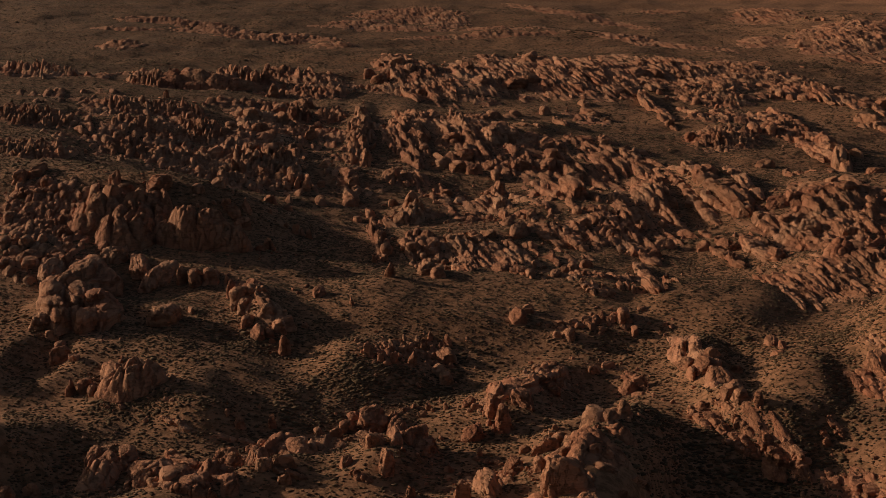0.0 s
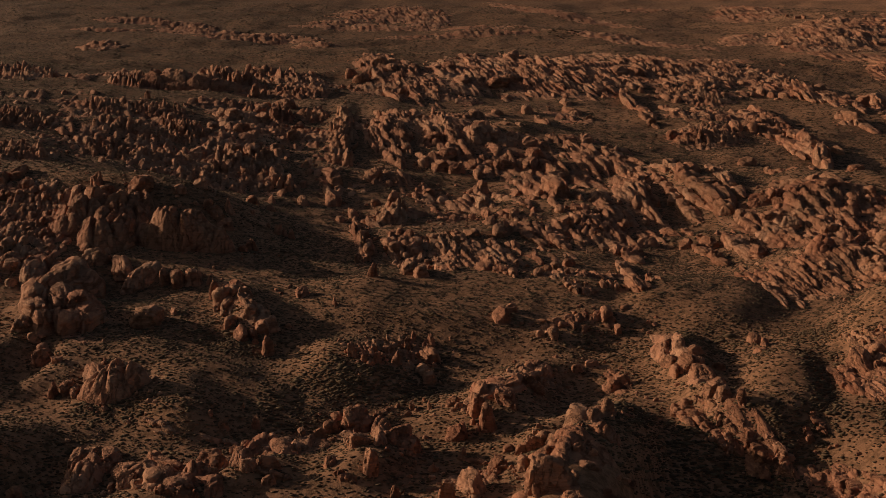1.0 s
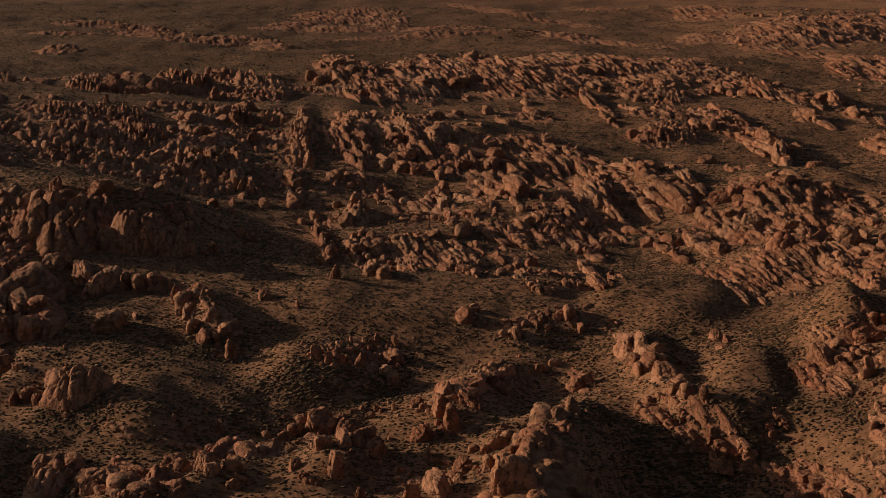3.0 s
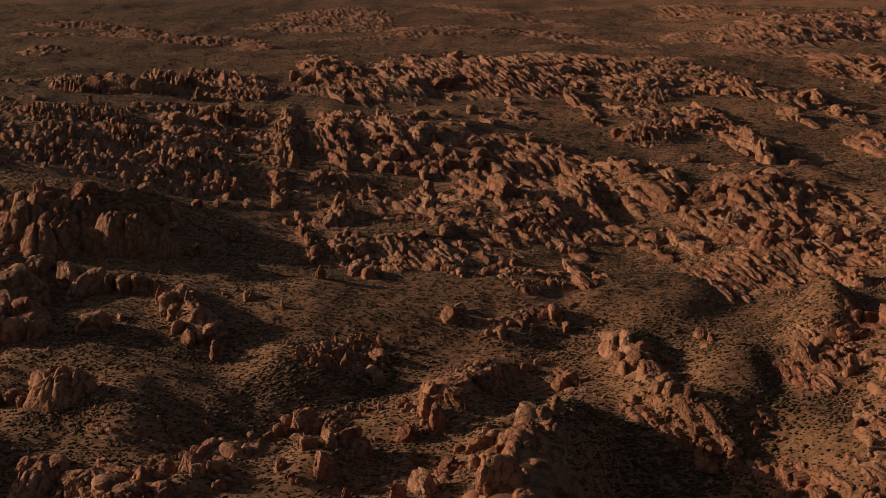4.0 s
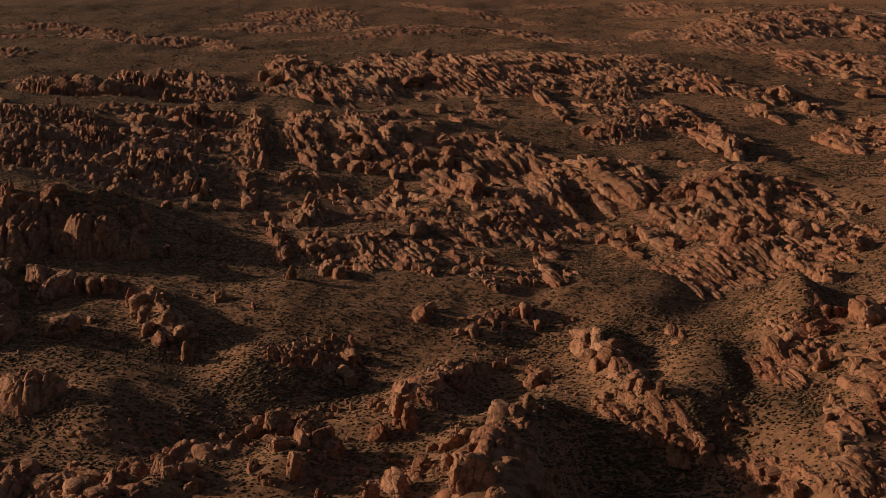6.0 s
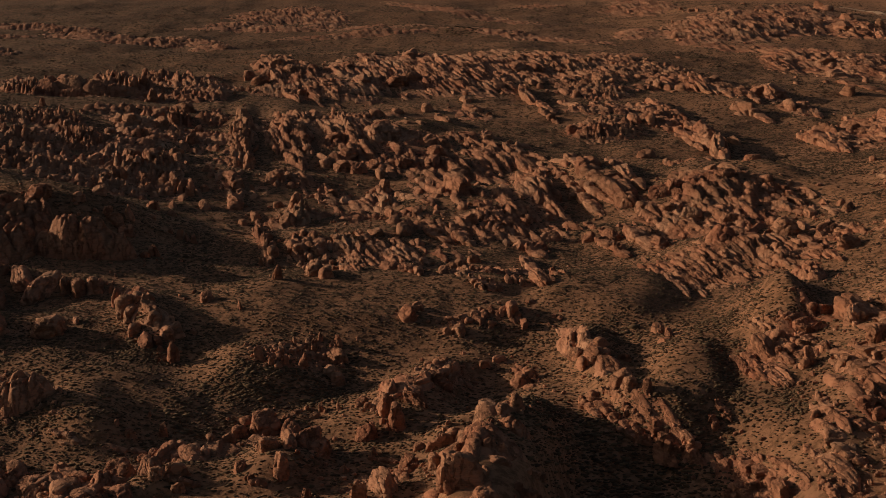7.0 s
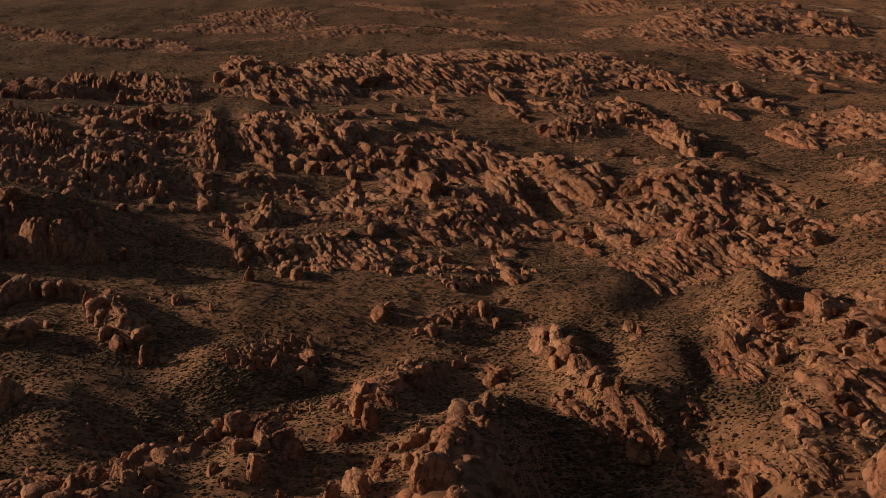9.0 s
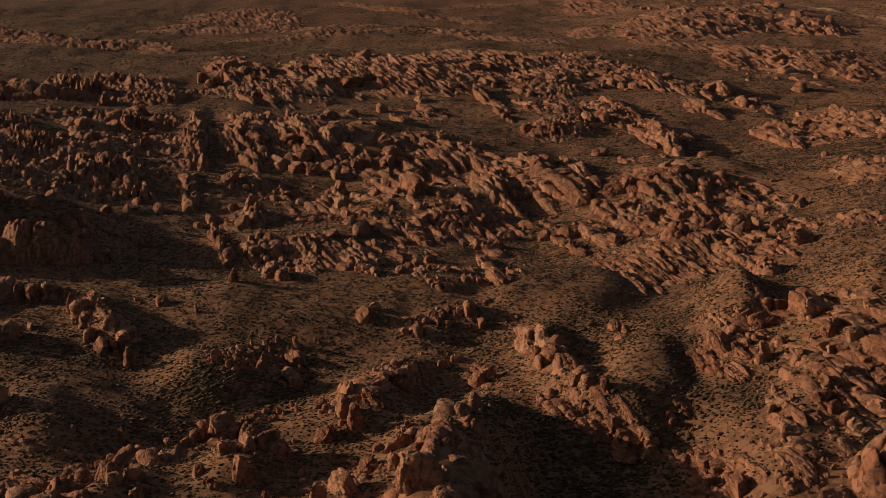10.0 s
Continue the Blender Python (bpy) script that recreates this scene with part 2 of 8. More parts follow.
swell(288, 1442, 30.3, -66.5, -13.8, -62.0, 2.2, 1.4)
swell(335, 1388, 12.8, -22.1, -12.6, -48.6, 2.1, 1.4)
swell(334, 1299, 12.4, -38.6, -12.1, -41.9, 2, 1.4)
swell(175, 1293, 45.3, -0.1, -7.8, -59.7, 1.1, 1.4)
swell(154, 1197, 31.5, -0.1, -7.2, -58.8, 2.4, 1.4)
swell(210, 1237, 19.7, -26.5, -10.4, -54.1, 2.2, 1.4)
swell(286, 1292, 4.2, -20.2, -10.9, -40.4, 1.9, 1.4)
swell(47, 1277, 21.2, -25.1, -2.6, -41.4, 1.3, 1.4)
swell(-122, 1435, 37.6, -0.1, 4.3, -52.6, 1.8, 1.4)
swell(-72, 1416, 44.4, -26.9, 1.5, -41.1, 1.6, 1.4)
swell(-369, 1443, 28.3, -0.1, 14.4, -58.4, 3.3, 1.4)
swell(-337, 1484, 19.4, -0.0, 11.1, -50.7, 2.4, 1.4)
swell(-303, 1497, 19.6, -0.0, 10.1, -51.5, 3.4, 1.4)
swell(-278, 1455, 22.2, -0.1, 8.0, -43.6, 4.3, 1.4)
swell(-262, 1540, 20.1, -0.1, 9.0, -54.5, 2.3, 1.4)
swell(-223, 1496, 32.6, -0.1, 9.0, -62.6, 2.6, 1.4)
swell(-207, 1404, 24.5, -0.1, 7.9, -55.4, 1.9, 1.4)
swell(-187, 1435, 12.5, -0.0, 9.9, -78.3, 2.5, 1.4)
swell(-354, 1284, 28.1, -0.1, 14.6, -54.8, 2.3, 1.4)
swell(-306, 1268, 27.8, -0.1, 10.6, -45.5, 2.2, 1.4)
swell(-249, 1300, 39.8, -0.1, 8.8, -47.7, 1.8, 1.4)
swell(-170, 1262, 13.8, -0.0, 5.3, -41.1, 2.8, 1.4)
swell(-138, 1190, 11.5, -10.9, 12.9, -157.4, 3.2, 1.4)
swell(-309, 1163, 30.7, -0.1, 12.4, -48.8, 2.1, 1.4)
swell(-260, 1155, 20.3, -0.0, 10.4, -48.1, 2.9, 1.4)
swell(-208, 1158, 20.4, -0.0, 5.4, -31.4, 1.9, 1.4)
swell(-284, 1067, 37.7, -0.1, 10.5, -41.3, 2, 1.4)
swell(-226, 1071, 14.2, -0.0, 6.0, -30.0, 1.6, 1.4)
swell(-204, 1045, 11.5, -0.0, 4.3, -23.0, 3.7, 1.4)
swell(-181, 1051, 14.9, -0.0, 5.2, -31.7, 3.1, 1.4)
swell(-134, 1078, 14.3, -0.0, 4.3, -36.2, 1.6, 1.4)
swell(-501, 1494, 44.9, 7.0, 22.7, -69.1, 2.7, 1.4)
swell(-413, 1212, 36.9, 5.1, 20.3, -61.2, 2.3, 1.4)
swell(-367, 1071, 32.8, 4.2, 14.1, -42.3, 1.9, 1.4)
swell(-317, 923, 28.6, 3.4, 10.6, -31.9, 1.9, 1.4)
swell(-287, 830, 22.2, 2.5, 8.7, -26.1, 1.7, 1.4)
swell(-264, 735, 9.9, 1.1, 5.1, -15.0, 1.4, 1.4)
swell(-90, 1120, 13.4, -24.0, 1.0, -84.6, 3, 1.4)
swell(-69, 1250, 38.4, -0.1, 1.9, -36.4, 2.1, 1.4)
swell(-104, 1217, 17.8, -33.8, 2.4, -106.5, 2.7, 1.4)
swell(-45, 1137, 17.1, -50.5, -2.9, -46.1, 3.1, 1.4)
swell(-41, 1268, 27.8, -0.1, 1.0, -33.4, 0.7, 1.4)
swell(-63, 1137, 15.0, -0.0, 1.8, -33.6, 2, 1.4)
swell(0, 1150, 21.2, -0.0, -0.0, -34.3, 1.6, 1.4)
swell(4, 1060, 23.4, -0.0, -0.1, -35.1, 2.3, 1.4)
swell(-18, 1045, 14.8, -0.0, 0.5, -28.6, 1.8, 1.4)
swell(38, 1163, 30.7, -0.1, -0.9, -28.2, 0.8, 1.4)
swell(56, 1082, 22.4, -22.8, -3.4, -41.8, 2.3, 1.4)
swell(87, 1044, 15.4, -35.3, -5.5, -37.3, 2.3, 1.4)
swell(-72, 889, 9.9, -0.0, 1.8, -23.1, 3.3, 1.4)
swell(-35, 877, 10.2, -0.0, 0.9, -24.5, 0.6, 1.4)
swell(-31, 753, 12.3, -4.1, 0.2, -15.3, 2.3, 1.4)
swell(-4, 743, 8.4, -0.0, 0.1, -13.5, 3.2, 1.4)
swell(7, 856, 15.2, -5.9, -0.5, -17.6, 1.3, 1.4)
swell(-1, 886, 12.6, -0.0, 0.0, -18.9, 1.3, 1.4)
swell(8, 975, 13.0, -0.0, -0.2, -22.6, 1.7, 1.4)
swell(21, 960, 11.6, -21.4, -2.6, -27.3, 2.1, 1.4)
swell(43, 871, 15.9, -6.4, -1.8, -28.0, 2.2, 1.4)
swell(61, 863, 11.5, -0.0, -1.2, -17.9, 1.5, 1.4)
swell(47, 837, 12.0, -0.0, -0.8, -15.1, 0.7, 1.4)
swell(80, 935, 11.7, -41.8, -9.6, -47.3, 3, 1.4)
swell(72, 806, 10.7, -8.3, -2.6, -20.5, 1.7, 1.4)
swell(29, 761, 20.7, 7.0, -0.2, -15.6, 0.8, 1.4)
swell(33, 720, 11.7, -0.0, -0.6, -12.7, 2.5, 1.4)
swell(51, 724, 10.4, -0.0, -0.9, -12.9, 1.6, 1.4)
swell(4, 713, 19.3, -0.0, -0.1, -11.2, 0.5, 1.4)
swell(34, 693, 14.5, -14.6, -1.8, -15.2, 0.7, 1.4)
swell(22, 634, 12.1, -0.0, -0.3, -10.1, 0.5, 1.4)
swell(142, 762, 7.5, -28.3, -4.8, -14.9, 1.4, 1.4)
swell(161, 748, 9.5, -18.7, -4.2, -14.3, 1.5, 1.4)
swell(-24, 732, 13.2, -0.0, 0.3, -8.9, 0.7, 1.4)
swell(-63, 720, 19.5, -0.0, 0.7, -8.6, 0.6, 1.4)
swell(-49, 882, 23.6, -0.0, 1.1, -20.7, 0.6, 1.4)
swell(-69, 975, 18.0, -15.0, 0.8, -24.7, 1.7, 1.4)
swell(208, 766, 13.8, -0.0, -4.1, -15.9, 1.6, 1.4)
swell(223, 755, 5.8, -13.6, -5.4, -14.5, 1.6, 1.4)
swell(165, 658, 14.5, 14.0, -1.4, -11.2, 1.4, 1.4)
swell(180, 686, 18.6, -0.0, -2.5, -10.4, 0.5, 1.4)
swell(253, 779, 10.6, -31.1, -7.5, -18.5, 1.6, 1.4)
swell(241, 721, 10.3, -27.0, -6.7, -16.0, 1.5, 1.4)
swell(244, 834, 11.7, -35.3, -7.7, -21.0, 1.5, 1.4)
swell(289, 852, 13.9, -16.5, -7.1, -19.3, 1.6, 1.4)
swell(-237, 679, 15.4, 1.6, 3.4, -10.4, 1.1, 1.4)
swell(-194, 552, 12.7, 1.2, 2.9, -8.8, 0.5, 1.4)
swell(-192, 581, 16.0, 1.6, 3.0, -9.6, 1.1, 1.4)
swell(-170, 467, 11.0, 1.0, 3.1, -9.0, 1.6, 1.4)
swell(-163, 489, 11.4, 1.0, 2.2, -7.0, 1.3, 1.4)
swell(-150, 948, 10.1, -0.0, 3.6, -23.7, 3.1, 1.4)
swell(-187, 809, 41.7, -0.1, 5.3, -24.4, 5.8, 1.4)
swell(-131, 824, 8.8, -0.0, 1.9, -12.9, 2.9, 1.4)
swell(-219, 760, 14.3, -0.0, 3.4, -12.6, 1.2, 1.4)
swell(-120, 645, 14.2, -17.6, 0.6, -17.5, 5.1, 1.4)
swell(-115, 709, 8.0, -0.0, 1.3, -8.4, 1.5, 1.4)
swell(-207, 631, 12.9, 1.3, 3.5, -11.2, 6, 1.4)
swell(-156, 538, 11.2, -0.0, 1.5, -5.8, 1.3, 1.4)
swell(-49, 503, 12.2, 9.4, 3.1, -16.6, 1.7, 1.4)
swell(-118, 472, 14.4, 11.5, 4.1, -12.4, 1.5, 1.4)
swell(-120, 654, 16.2, -39.0, -2.9, -16.4, 1.2, 1.4)
swell(21, 508, 18.6, 25.4, 3.7, -23.1, 2, 1.4)
swell(39, 507, 8.1, -4.0, -5.0, -37.2, 1.1, 1.4)
swell(-48, 496, 12.3, 4.7, 1.3, -9.1, 3, 1.4)
swell(15, 476, 19.8, 10.6, 0.6, -11.5, 2.1, 1.4)
swell(27, 569, 15.8, 8.1, 0.2, -10.7, 1.9, 1.4)
swell(72, 576, 10.5, -25.5, -5.0, -15.6, 2.2, 1.4)
swell(157, 605, 10.7, -35.2, -10.3, -24.3, 2.1, 1.4)
swell(157, 502, 4.5, -28.1, -15.3, -25.6, 2, 1.4)
swell(-45, 537, 4.8, 11.3, 1.5, -4.8, 1.1, 1.4)
swell(28, 554, 9.8, 3.9, 0.0, -8.6, 1.4, 1.4)
swell(-1, 499, 7.4, -0.0, 0.0, -5.8, 0.5, 1.4)
swell(8, 504, 4.7, -0.0, -0.1, -7.3, 1, 1.4)
swell(18, 512, 12.3, 17.0, 1.4, -8.6, 1.5, 1.4)
swell(28, 522, 6.3, 4.5, 0.4, -8.3, 1.9, 1.4)
swell(47, 538, 8.9, -0.0, -0.4, -5.0, 0.4, 1.4)
swell(38, 512, 4.7, -0.0, -0.5, -6.8, 2, 1.4)
swell(71, 594, 4.9, -6.4, -1.7, -7.5, 0.9, 1.4)
swell(139, 576, 5.2, -21.1, -6.8, -15.1, 1.5, 1.4)
swell(157, 597, 4.4, -16.4, -5.9, -13.4, 2.7, 1.4)
swell(172, 633, 11.5, -0.0, -3.9, -15.4, 2.5, 1.4)
swell(156, 619, 5.0, -8.1, -3.5, -10.0, 1.9, 1.4)
swell(117, 947, 8.7, -49.1, -10.1, -38.3, 2.8, 1.4)
swell(201, 953, 36.1, -28.7, -12.9, -56.1, 2.4, 1.4)
swell(172, 938, 27.4, 44.0, -2.0, -25.2, 1.4, 1.4)
swell(173, 866, 28.5, -12.0, -6.6, -31.5, 2.2, 1.4)
swell(225, 913, 9.1, -40.2, -8.6, -25.9, 2.1, 1.4)
swell(109, 809, 9.9, -25.5, -6.4, -26.8, 2.2, 1.4)
swell(124, 798, 7.0, -18.7, -4.4, -17.1, 2.6, 1.4)
swell(172, 811, 19.2, 26.9, -1.7, -19.1, 1.9, 1.4)
swell(189, 811, 13.6, 15.6, -2.6, -19.8, 1.9, 1.4)
swell(207, 811, 10.9, -0.0, -5.1, -21.1, 2.5, 1.4)
swell(221, 801, 8.6, -7.7, -5.6, -18.6, 2.1, 1.4)
swell(239, 825, 11.8, -0.0, -4.5, -16.5, 1.5, 1.4)
swell(187, 748, 11.8, -0.0, -3.5, -15.2, 1.9, 1.4)
swell(250, 889, 9.8, -10.0, -4.5, -14.7, 0.6, 1.4)
swell(168, 730, 4.8, -9.4, -3.0, -9.7, 1.7, 1.4)
swell(150, 486, 2.8, -15.9, -7.5, -12.4, 2.4, 1.4)
swell(139, 461, 3.0, -14.4, -5.2, -8.5, 1.8, 1.4)
swell(179, 569, 7.8, -0.6, -3.0, -10.2, 1.8, 1.4)
swell(178, 525, 1.9, -19.2, -6.7, -10.6, 2.3, 1.4)
swell(193, 581, 11.2, -0.9, -3.6, -11.5, 2, 1.4)
swell(203, 569, 8.4, -0.7, -5.5, -16.5, 2.8, 1.4)
swell(153, 445, 13.0, -1.0, -1.5, -4.8, 1.2, 1.4)
swell(219, 618, 8.5, -0.7, -5.0, -15.0, 2.5, 1.4)
swell(-198, 573, 11.6, 0.0, 0.0, -23.2, -7.2, 1.6)
swell(-159, 470, 12.1, 0.0, 0.0, -21.7, -4.4, 1.6)
swell(-172, 462, 10.0, 0.0, 0.0, -13.8, 3.6, 1.5)
# ---- end of ground shape ----


def build_ground():
    near, far = [], []
    y = 330.0
    while y < 5200:
        near.append(y)
        y += 0.0068 * y
    ys = np.array([-4000, -2000, -900, -400, -100, 100, 200, 270] + near + [5600, 6200, 7200, 9000.0])
    u = np.concatenate([[-14, -8, -4, -2, -1.2, -0.8, -0.6, -0.5], np.arange(-0.43, 0.4301, 0.0025), [0.5, 0.6, 0.8, 1.2, 2, 4, 8, 14]])
    gx = u[None, :] * np.maximum(ys, 330)[:, None]
    gy = np.repeat(ys[:, None], len(u), 1)
    gz = ground(gx, gy)
    nr, nc = gx.shape
    idx = np.arange(nr * nc).reshape(nr, nc)
    faces = np.stack([idx[:-1, :-1], idx[:-1, 1:], idx[1:, 1:], idx[1:, :-1]], -1).reshape(-1, 4)
    me = bpy.data.meshes.new("ground")
    me.from_pydata(np.stack([gx, gy, gz], -1).reshape(-1, 3).tolist(), [], faces.tolist())
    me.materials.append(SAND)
    me.shade_smooth()
    return tagged(new("ground", me), "rolling red desert sand with low swells and hollows", "ground", kind="structure")


build_ground()


def dirt_track(points, width):
    """A worn vehicle track laid just over the sand."""
    pts = [np.array(p, float) for p in points]
    verts, faces = [], []
    for p, q in zip(pts[:-1], pts[1:]):
        for k in range(24):
            c = p + (q - p) * k / 24
            side = np.array([-(q - p)[1], (q - p)[0]]) / np.linalg.norm(q - p) * width / 2
            for s in (-1, -0.4, 0.4, 1):
                x, y = c + s * side
                verts.append((x, y, float(ground(x, y)) + (0.35 if abs(s) < 1 else -0.3)))
    for i in range(len(verts) // 4 - 1):
        for s in range(3):
            a = 4 * i + s
            faces.append((a, a + 1, a + 5, a + 4))
    me = bpy.data.meshes.new("dirt_track")
    me.from_pydata(verts, [], faces)
    me.materials.append(TRACK)
    me.shade_smooth()
    return tagged(new("road", me), "pale worn dirt track crossing the far plain", "dirt road", kind="structure")


dirt_track([(646, 2269), (668, 2253), (682, 2185), (709, 2138), (706, 2010), (724, 1914)], 16.0)

# ---- rock shapes ----
JOINT = 8.5  # degrees by which the joints turn from straight ahead


def box_grid(cuts):
    """Points and faces of a cube cut into a grid, open below."""
    bm = bmesh.new()
    bmesh.ops.create_cube(bm, size=2)
    bmesh.ops.subdivide_edges(bm, edges=bm.edges, cuts=cuts - 1, use_grid_fill=True)
    bmesh.ops.delete(bm, geom=[f for f in bm.faces if f.normal.z < -0.5], context="FACES")
    bm.verts.index_update()
    pts = np.array([v.co[:] for v in bm.verts])
    faces = [[v.index for v in f.verts] for f in bm.faces]
    bm.free()
    return pts, faces


BOXES = {2: box_grid(4), 3: box_grid(6), 4: box_grid(16), 5: box_grid(10)}


def block_mesh(name, style, level, seed):
    """One weathered block, one unit wide, deep and high: blunt edges, struck-off corners, beds and a joint or two."""
    rng = np.random.default_rng(seed)
    pts, faces = BOXES[level]
    k = 2.3 if style == "d" else 3.0 if level >= 4 else {"boulder": 3.0, "fin": 4.0, "tower": 3.4, "slab": 4.5, "dome": 2.5}[style]
    r = (np.abs(pts) ** k).sum(1) ** (-1 / k)
    p = pts * r[:, None]
    # sides run straight down from the middle, a little flared
    side = (np.abs(pts[:, :2]) ** k).sum(1) ** (-1 / k)
    low = pts[:, 2] < 0.2
    p[low, :2] = (pts[:, :2] * side[:, None])[low] * (1 + 0.1 * (0.2 - pts[low, 2:]))
    p[low, 2] = pts[low, 2]
    for _ in range(4 if level >= 4 else {"boulder": 8, "fin": 8, "tower": 8, "slab": 4, "dome": 3}[style]):
        d = rng.normal(size=3)
        d[2] = abs(d[2]) * 0.9
        d /= np.linalg.norm(d)
        over = p @ d - rng.uniform(0.62, 1.0)
        p = p - np.outer(np.maximum(over, 0) * 0.95, d)
    off = Vector(rng.uniform(-50, 50, 3))
    amp = {"boulder": 0.08, "fin": 0.08, "tower": 0.1, "slab": 0.07, "dome": 0.07}[style]
    layers, phase = rng.uniform(1.6, 3.2), rng.uniform(0, 6)
    lean = rng.normal(0, 0.1, 2)
    taper = {"boulder": 0.16, "fin": 0.2, "tower": 0.28, "slab": 0.08, "dome": 0.1}[style] * rng.uniform(0.5, 1.4)
    cracks = []
    for _ in range({4: 4, 5: 3}.get(level, 0)):
        d = rng.normal(size=3) * (1, 1, 0.5)
        cracks.append((Vector(d / np.linalg.norm(d)), rng.uniform(-0.5, 0.5), rng.uniform(0.05, 0.12)))
    out = []
    for q in p:
        v = Vector(q)
        s = 1 + amp * 1.5 * noise.noise(v * 1.2 + off) + amp * 0.9 * noise.noise(v * 2.9 + off) + amp * 0.6 * noise.noise(v * 6.5 + off)
        wob = noise.noise(v * 1.7 - off)
        groove = math.sin((q[2] * layers + wob * 0.8) * math.pi + phase)
        s *= 1 - 0.06 * max(0.0, groove) ** 4 * (abs(q[2]) < 0.85)
        for d, at, deep in cracks:
            s *= 1 - deep * math.exp(-((v.dot(d) - at + 0.15 * wob) / 0.07) ** 2)
        up = (q[2] + 1) / 2
        x, y, z = q[0] * s * (1 - taper * up), q[1] * s * (1 - 0.7 * taper * up), up * (1 + 0.5 * (s - 1))
        out.append((0.5 * x + lean[0] * up, 0.5 * y + lean[1] * up, z))
    me = bpy.data.meshes.new(name)
    me.from_pydata(out, [], faces)
    me.materials.append(ROCK)
    me.shade_smooth()
    me.set_sharp_from_angle(angle=radians(38))
    return me


STYLES = {"b": "boulder", "f": "fin", "t": "tower", "s": "slab", "d": "dome"}
LIBRARY = {}
for _c, _style in STYLES.items():
    for _level, _count in ((2, 10), (3, 10), (4, 6), (5, 8)):
        LIBRARY[_c, _level] = [block_mesh(_style, _style, _level, 100 * ord(_c) + 20 * _level + i) for i in range(_count)]
LENGTH = {"b": 1.6, "f": 4.0, "t": 1.3, "s": 2.4, "d": 1.6}
NAMES = {"b": "boulder", "f": "rock_fin", "t": "rock_pinnacle", "s": "rock_ledge", "d": "rock_dome"}
WORDS = {"b": "rounded red sandstone boulder", "f": "narrow red sandstone fin", "t": "upright red sandstone pinnacle",
         "s": "low flat ledge of red sandstone", "d": "smooth red sandstone dome"}


def rock(style, x, y, w, h, level=3, turn=None, length=None, where="standing on red sand", group=""):
    """A single weathered rock with its foot at x, y."""
    rng = random.Random(int(x * 31 + y * 17))
    a = JOINT + rng.uniform(-14, 14) if turn is None else turn
    l = w * (length or LENGTH[style])
    deep = 0.3 + 0.12 * h + 0.1 * l
    z = float(ground(x, y)) - deep
    me = rng.choice(LIBRARY[style, level])
    shape = Matrix.LocRotScale((0, 0, 0), Euler((rng.gauss(0, 0.08), rng.gauss(0, 0.08), radians(a))), (w, l, h + deep))
    ob = new(NAMES[style], me)
    ob.matrix_basis = Matrix.Translation((x, y, z)) @ shape
    return tagged(ob, WORDS[style] + " " + where, "rock", group)


def strew(base, styles, x, y, ux, uy, vx, vy, w, h, n, level, turn, rng):
    """Blocks standing on and round a rock mass, as parts of base."""
    golden = math.pi * (3 - math.sqrt(5))
    spin = rng.uniform(0, 6.28)
    for i in range(n):
        r, a = math.sqrt((i + 0.5) / n) + rng.gauss(0, 0.12), i * golden + spin + rng.gauss(0, 0.12)
        dx, dy = ux * r * math.cos(a) + vx * r * math.sin(a), uy * r * math.cos(a) + vy * r * math.sin(a)
        st = rng.choice(styles)
        size = min(1.5, math.exp(rng.gauss(-0.15, 0.4)))
        bw, bh = w * size * 1.15, h * size * rng.uniform(0.55, 1.0) * (0.5 if st == "s" else 1)
        if st == "f":
            bh *= 0.7
        if level == 5:
            bh = min(bh, 0.62 * bw * rng.uniform(0.6, 1.25))
        deep = 0.4 + 0.16 * bw * LENGTH[st]
        z = float(ground(x + dx, y + dy)) - deep
        ob = new("block", rng.choice(LIBRARY[st, level]))
        ob.parent = base
        ob.matrix_basis = Matrix.LocRotScale((dx, dy, z - base.location.z), Euler((rng.gauss(0, 0.14), rng.gauss(0.06, 0.18), radians(turn + rng.gauss(0, 9)))),
                                             (bw, bw * LENGTH[st] * rng.uniform(0.7, 1.2), bh * 1.1 + deep))


# shape of the rock masses: cell length to width, share of the height cut by joints, unevenness
CELL = {"b": (2.2, 0.95, 0.9), "f": (8.0, 0.95, 0.85), "t": (1.3, 0.95, 1.0), "s": (2.4, 0.8, 0.7), "d": (1.4, 0.85, 0.6)}


def cells_of(a, b, w, long, seed):
    """Uneven blunt cells parted by joints: their profile (0 in the joint, 1 on top), the cell and the place within it."""
    u, v = a / w, b / (w * long)
    iu, iv = np.floor(u), np.floor(v)
    first, second = np.full(u.shape, 9.0), np.full(u.shape, 9.0)
    ci, cj, du, dv = iu.copy(), iv.copy(), u * 0, v * 0
    for di in (-1, 0, 1):
        for dj in (-1, 0, 1):
            gi, gj = iu + di, iv + dj
            ox, oy = u - gi - 0.1 - 0.8 * lattice(gi + 0.31, gj + 0.77, seed), v - gj - 0.1 - 0.8 * lattice(gi + 0.63, gj + 0.19, seed + 2)
            d = np.hypot(ox, oy)
            near = d < first
            second = np.where(near, first, np.minimum(second, d))
            first = np.where(near, d, first)
            ci, cj, du, dv = (np.where(near, p, q) for p, q in ((gi, ci), (gj, cj), (ox, du), (oy, dv)))
    prof = np.clip((second - first) / 0.38, 0, 1) ** 0.55
    return prof, ci, cj, du, dv


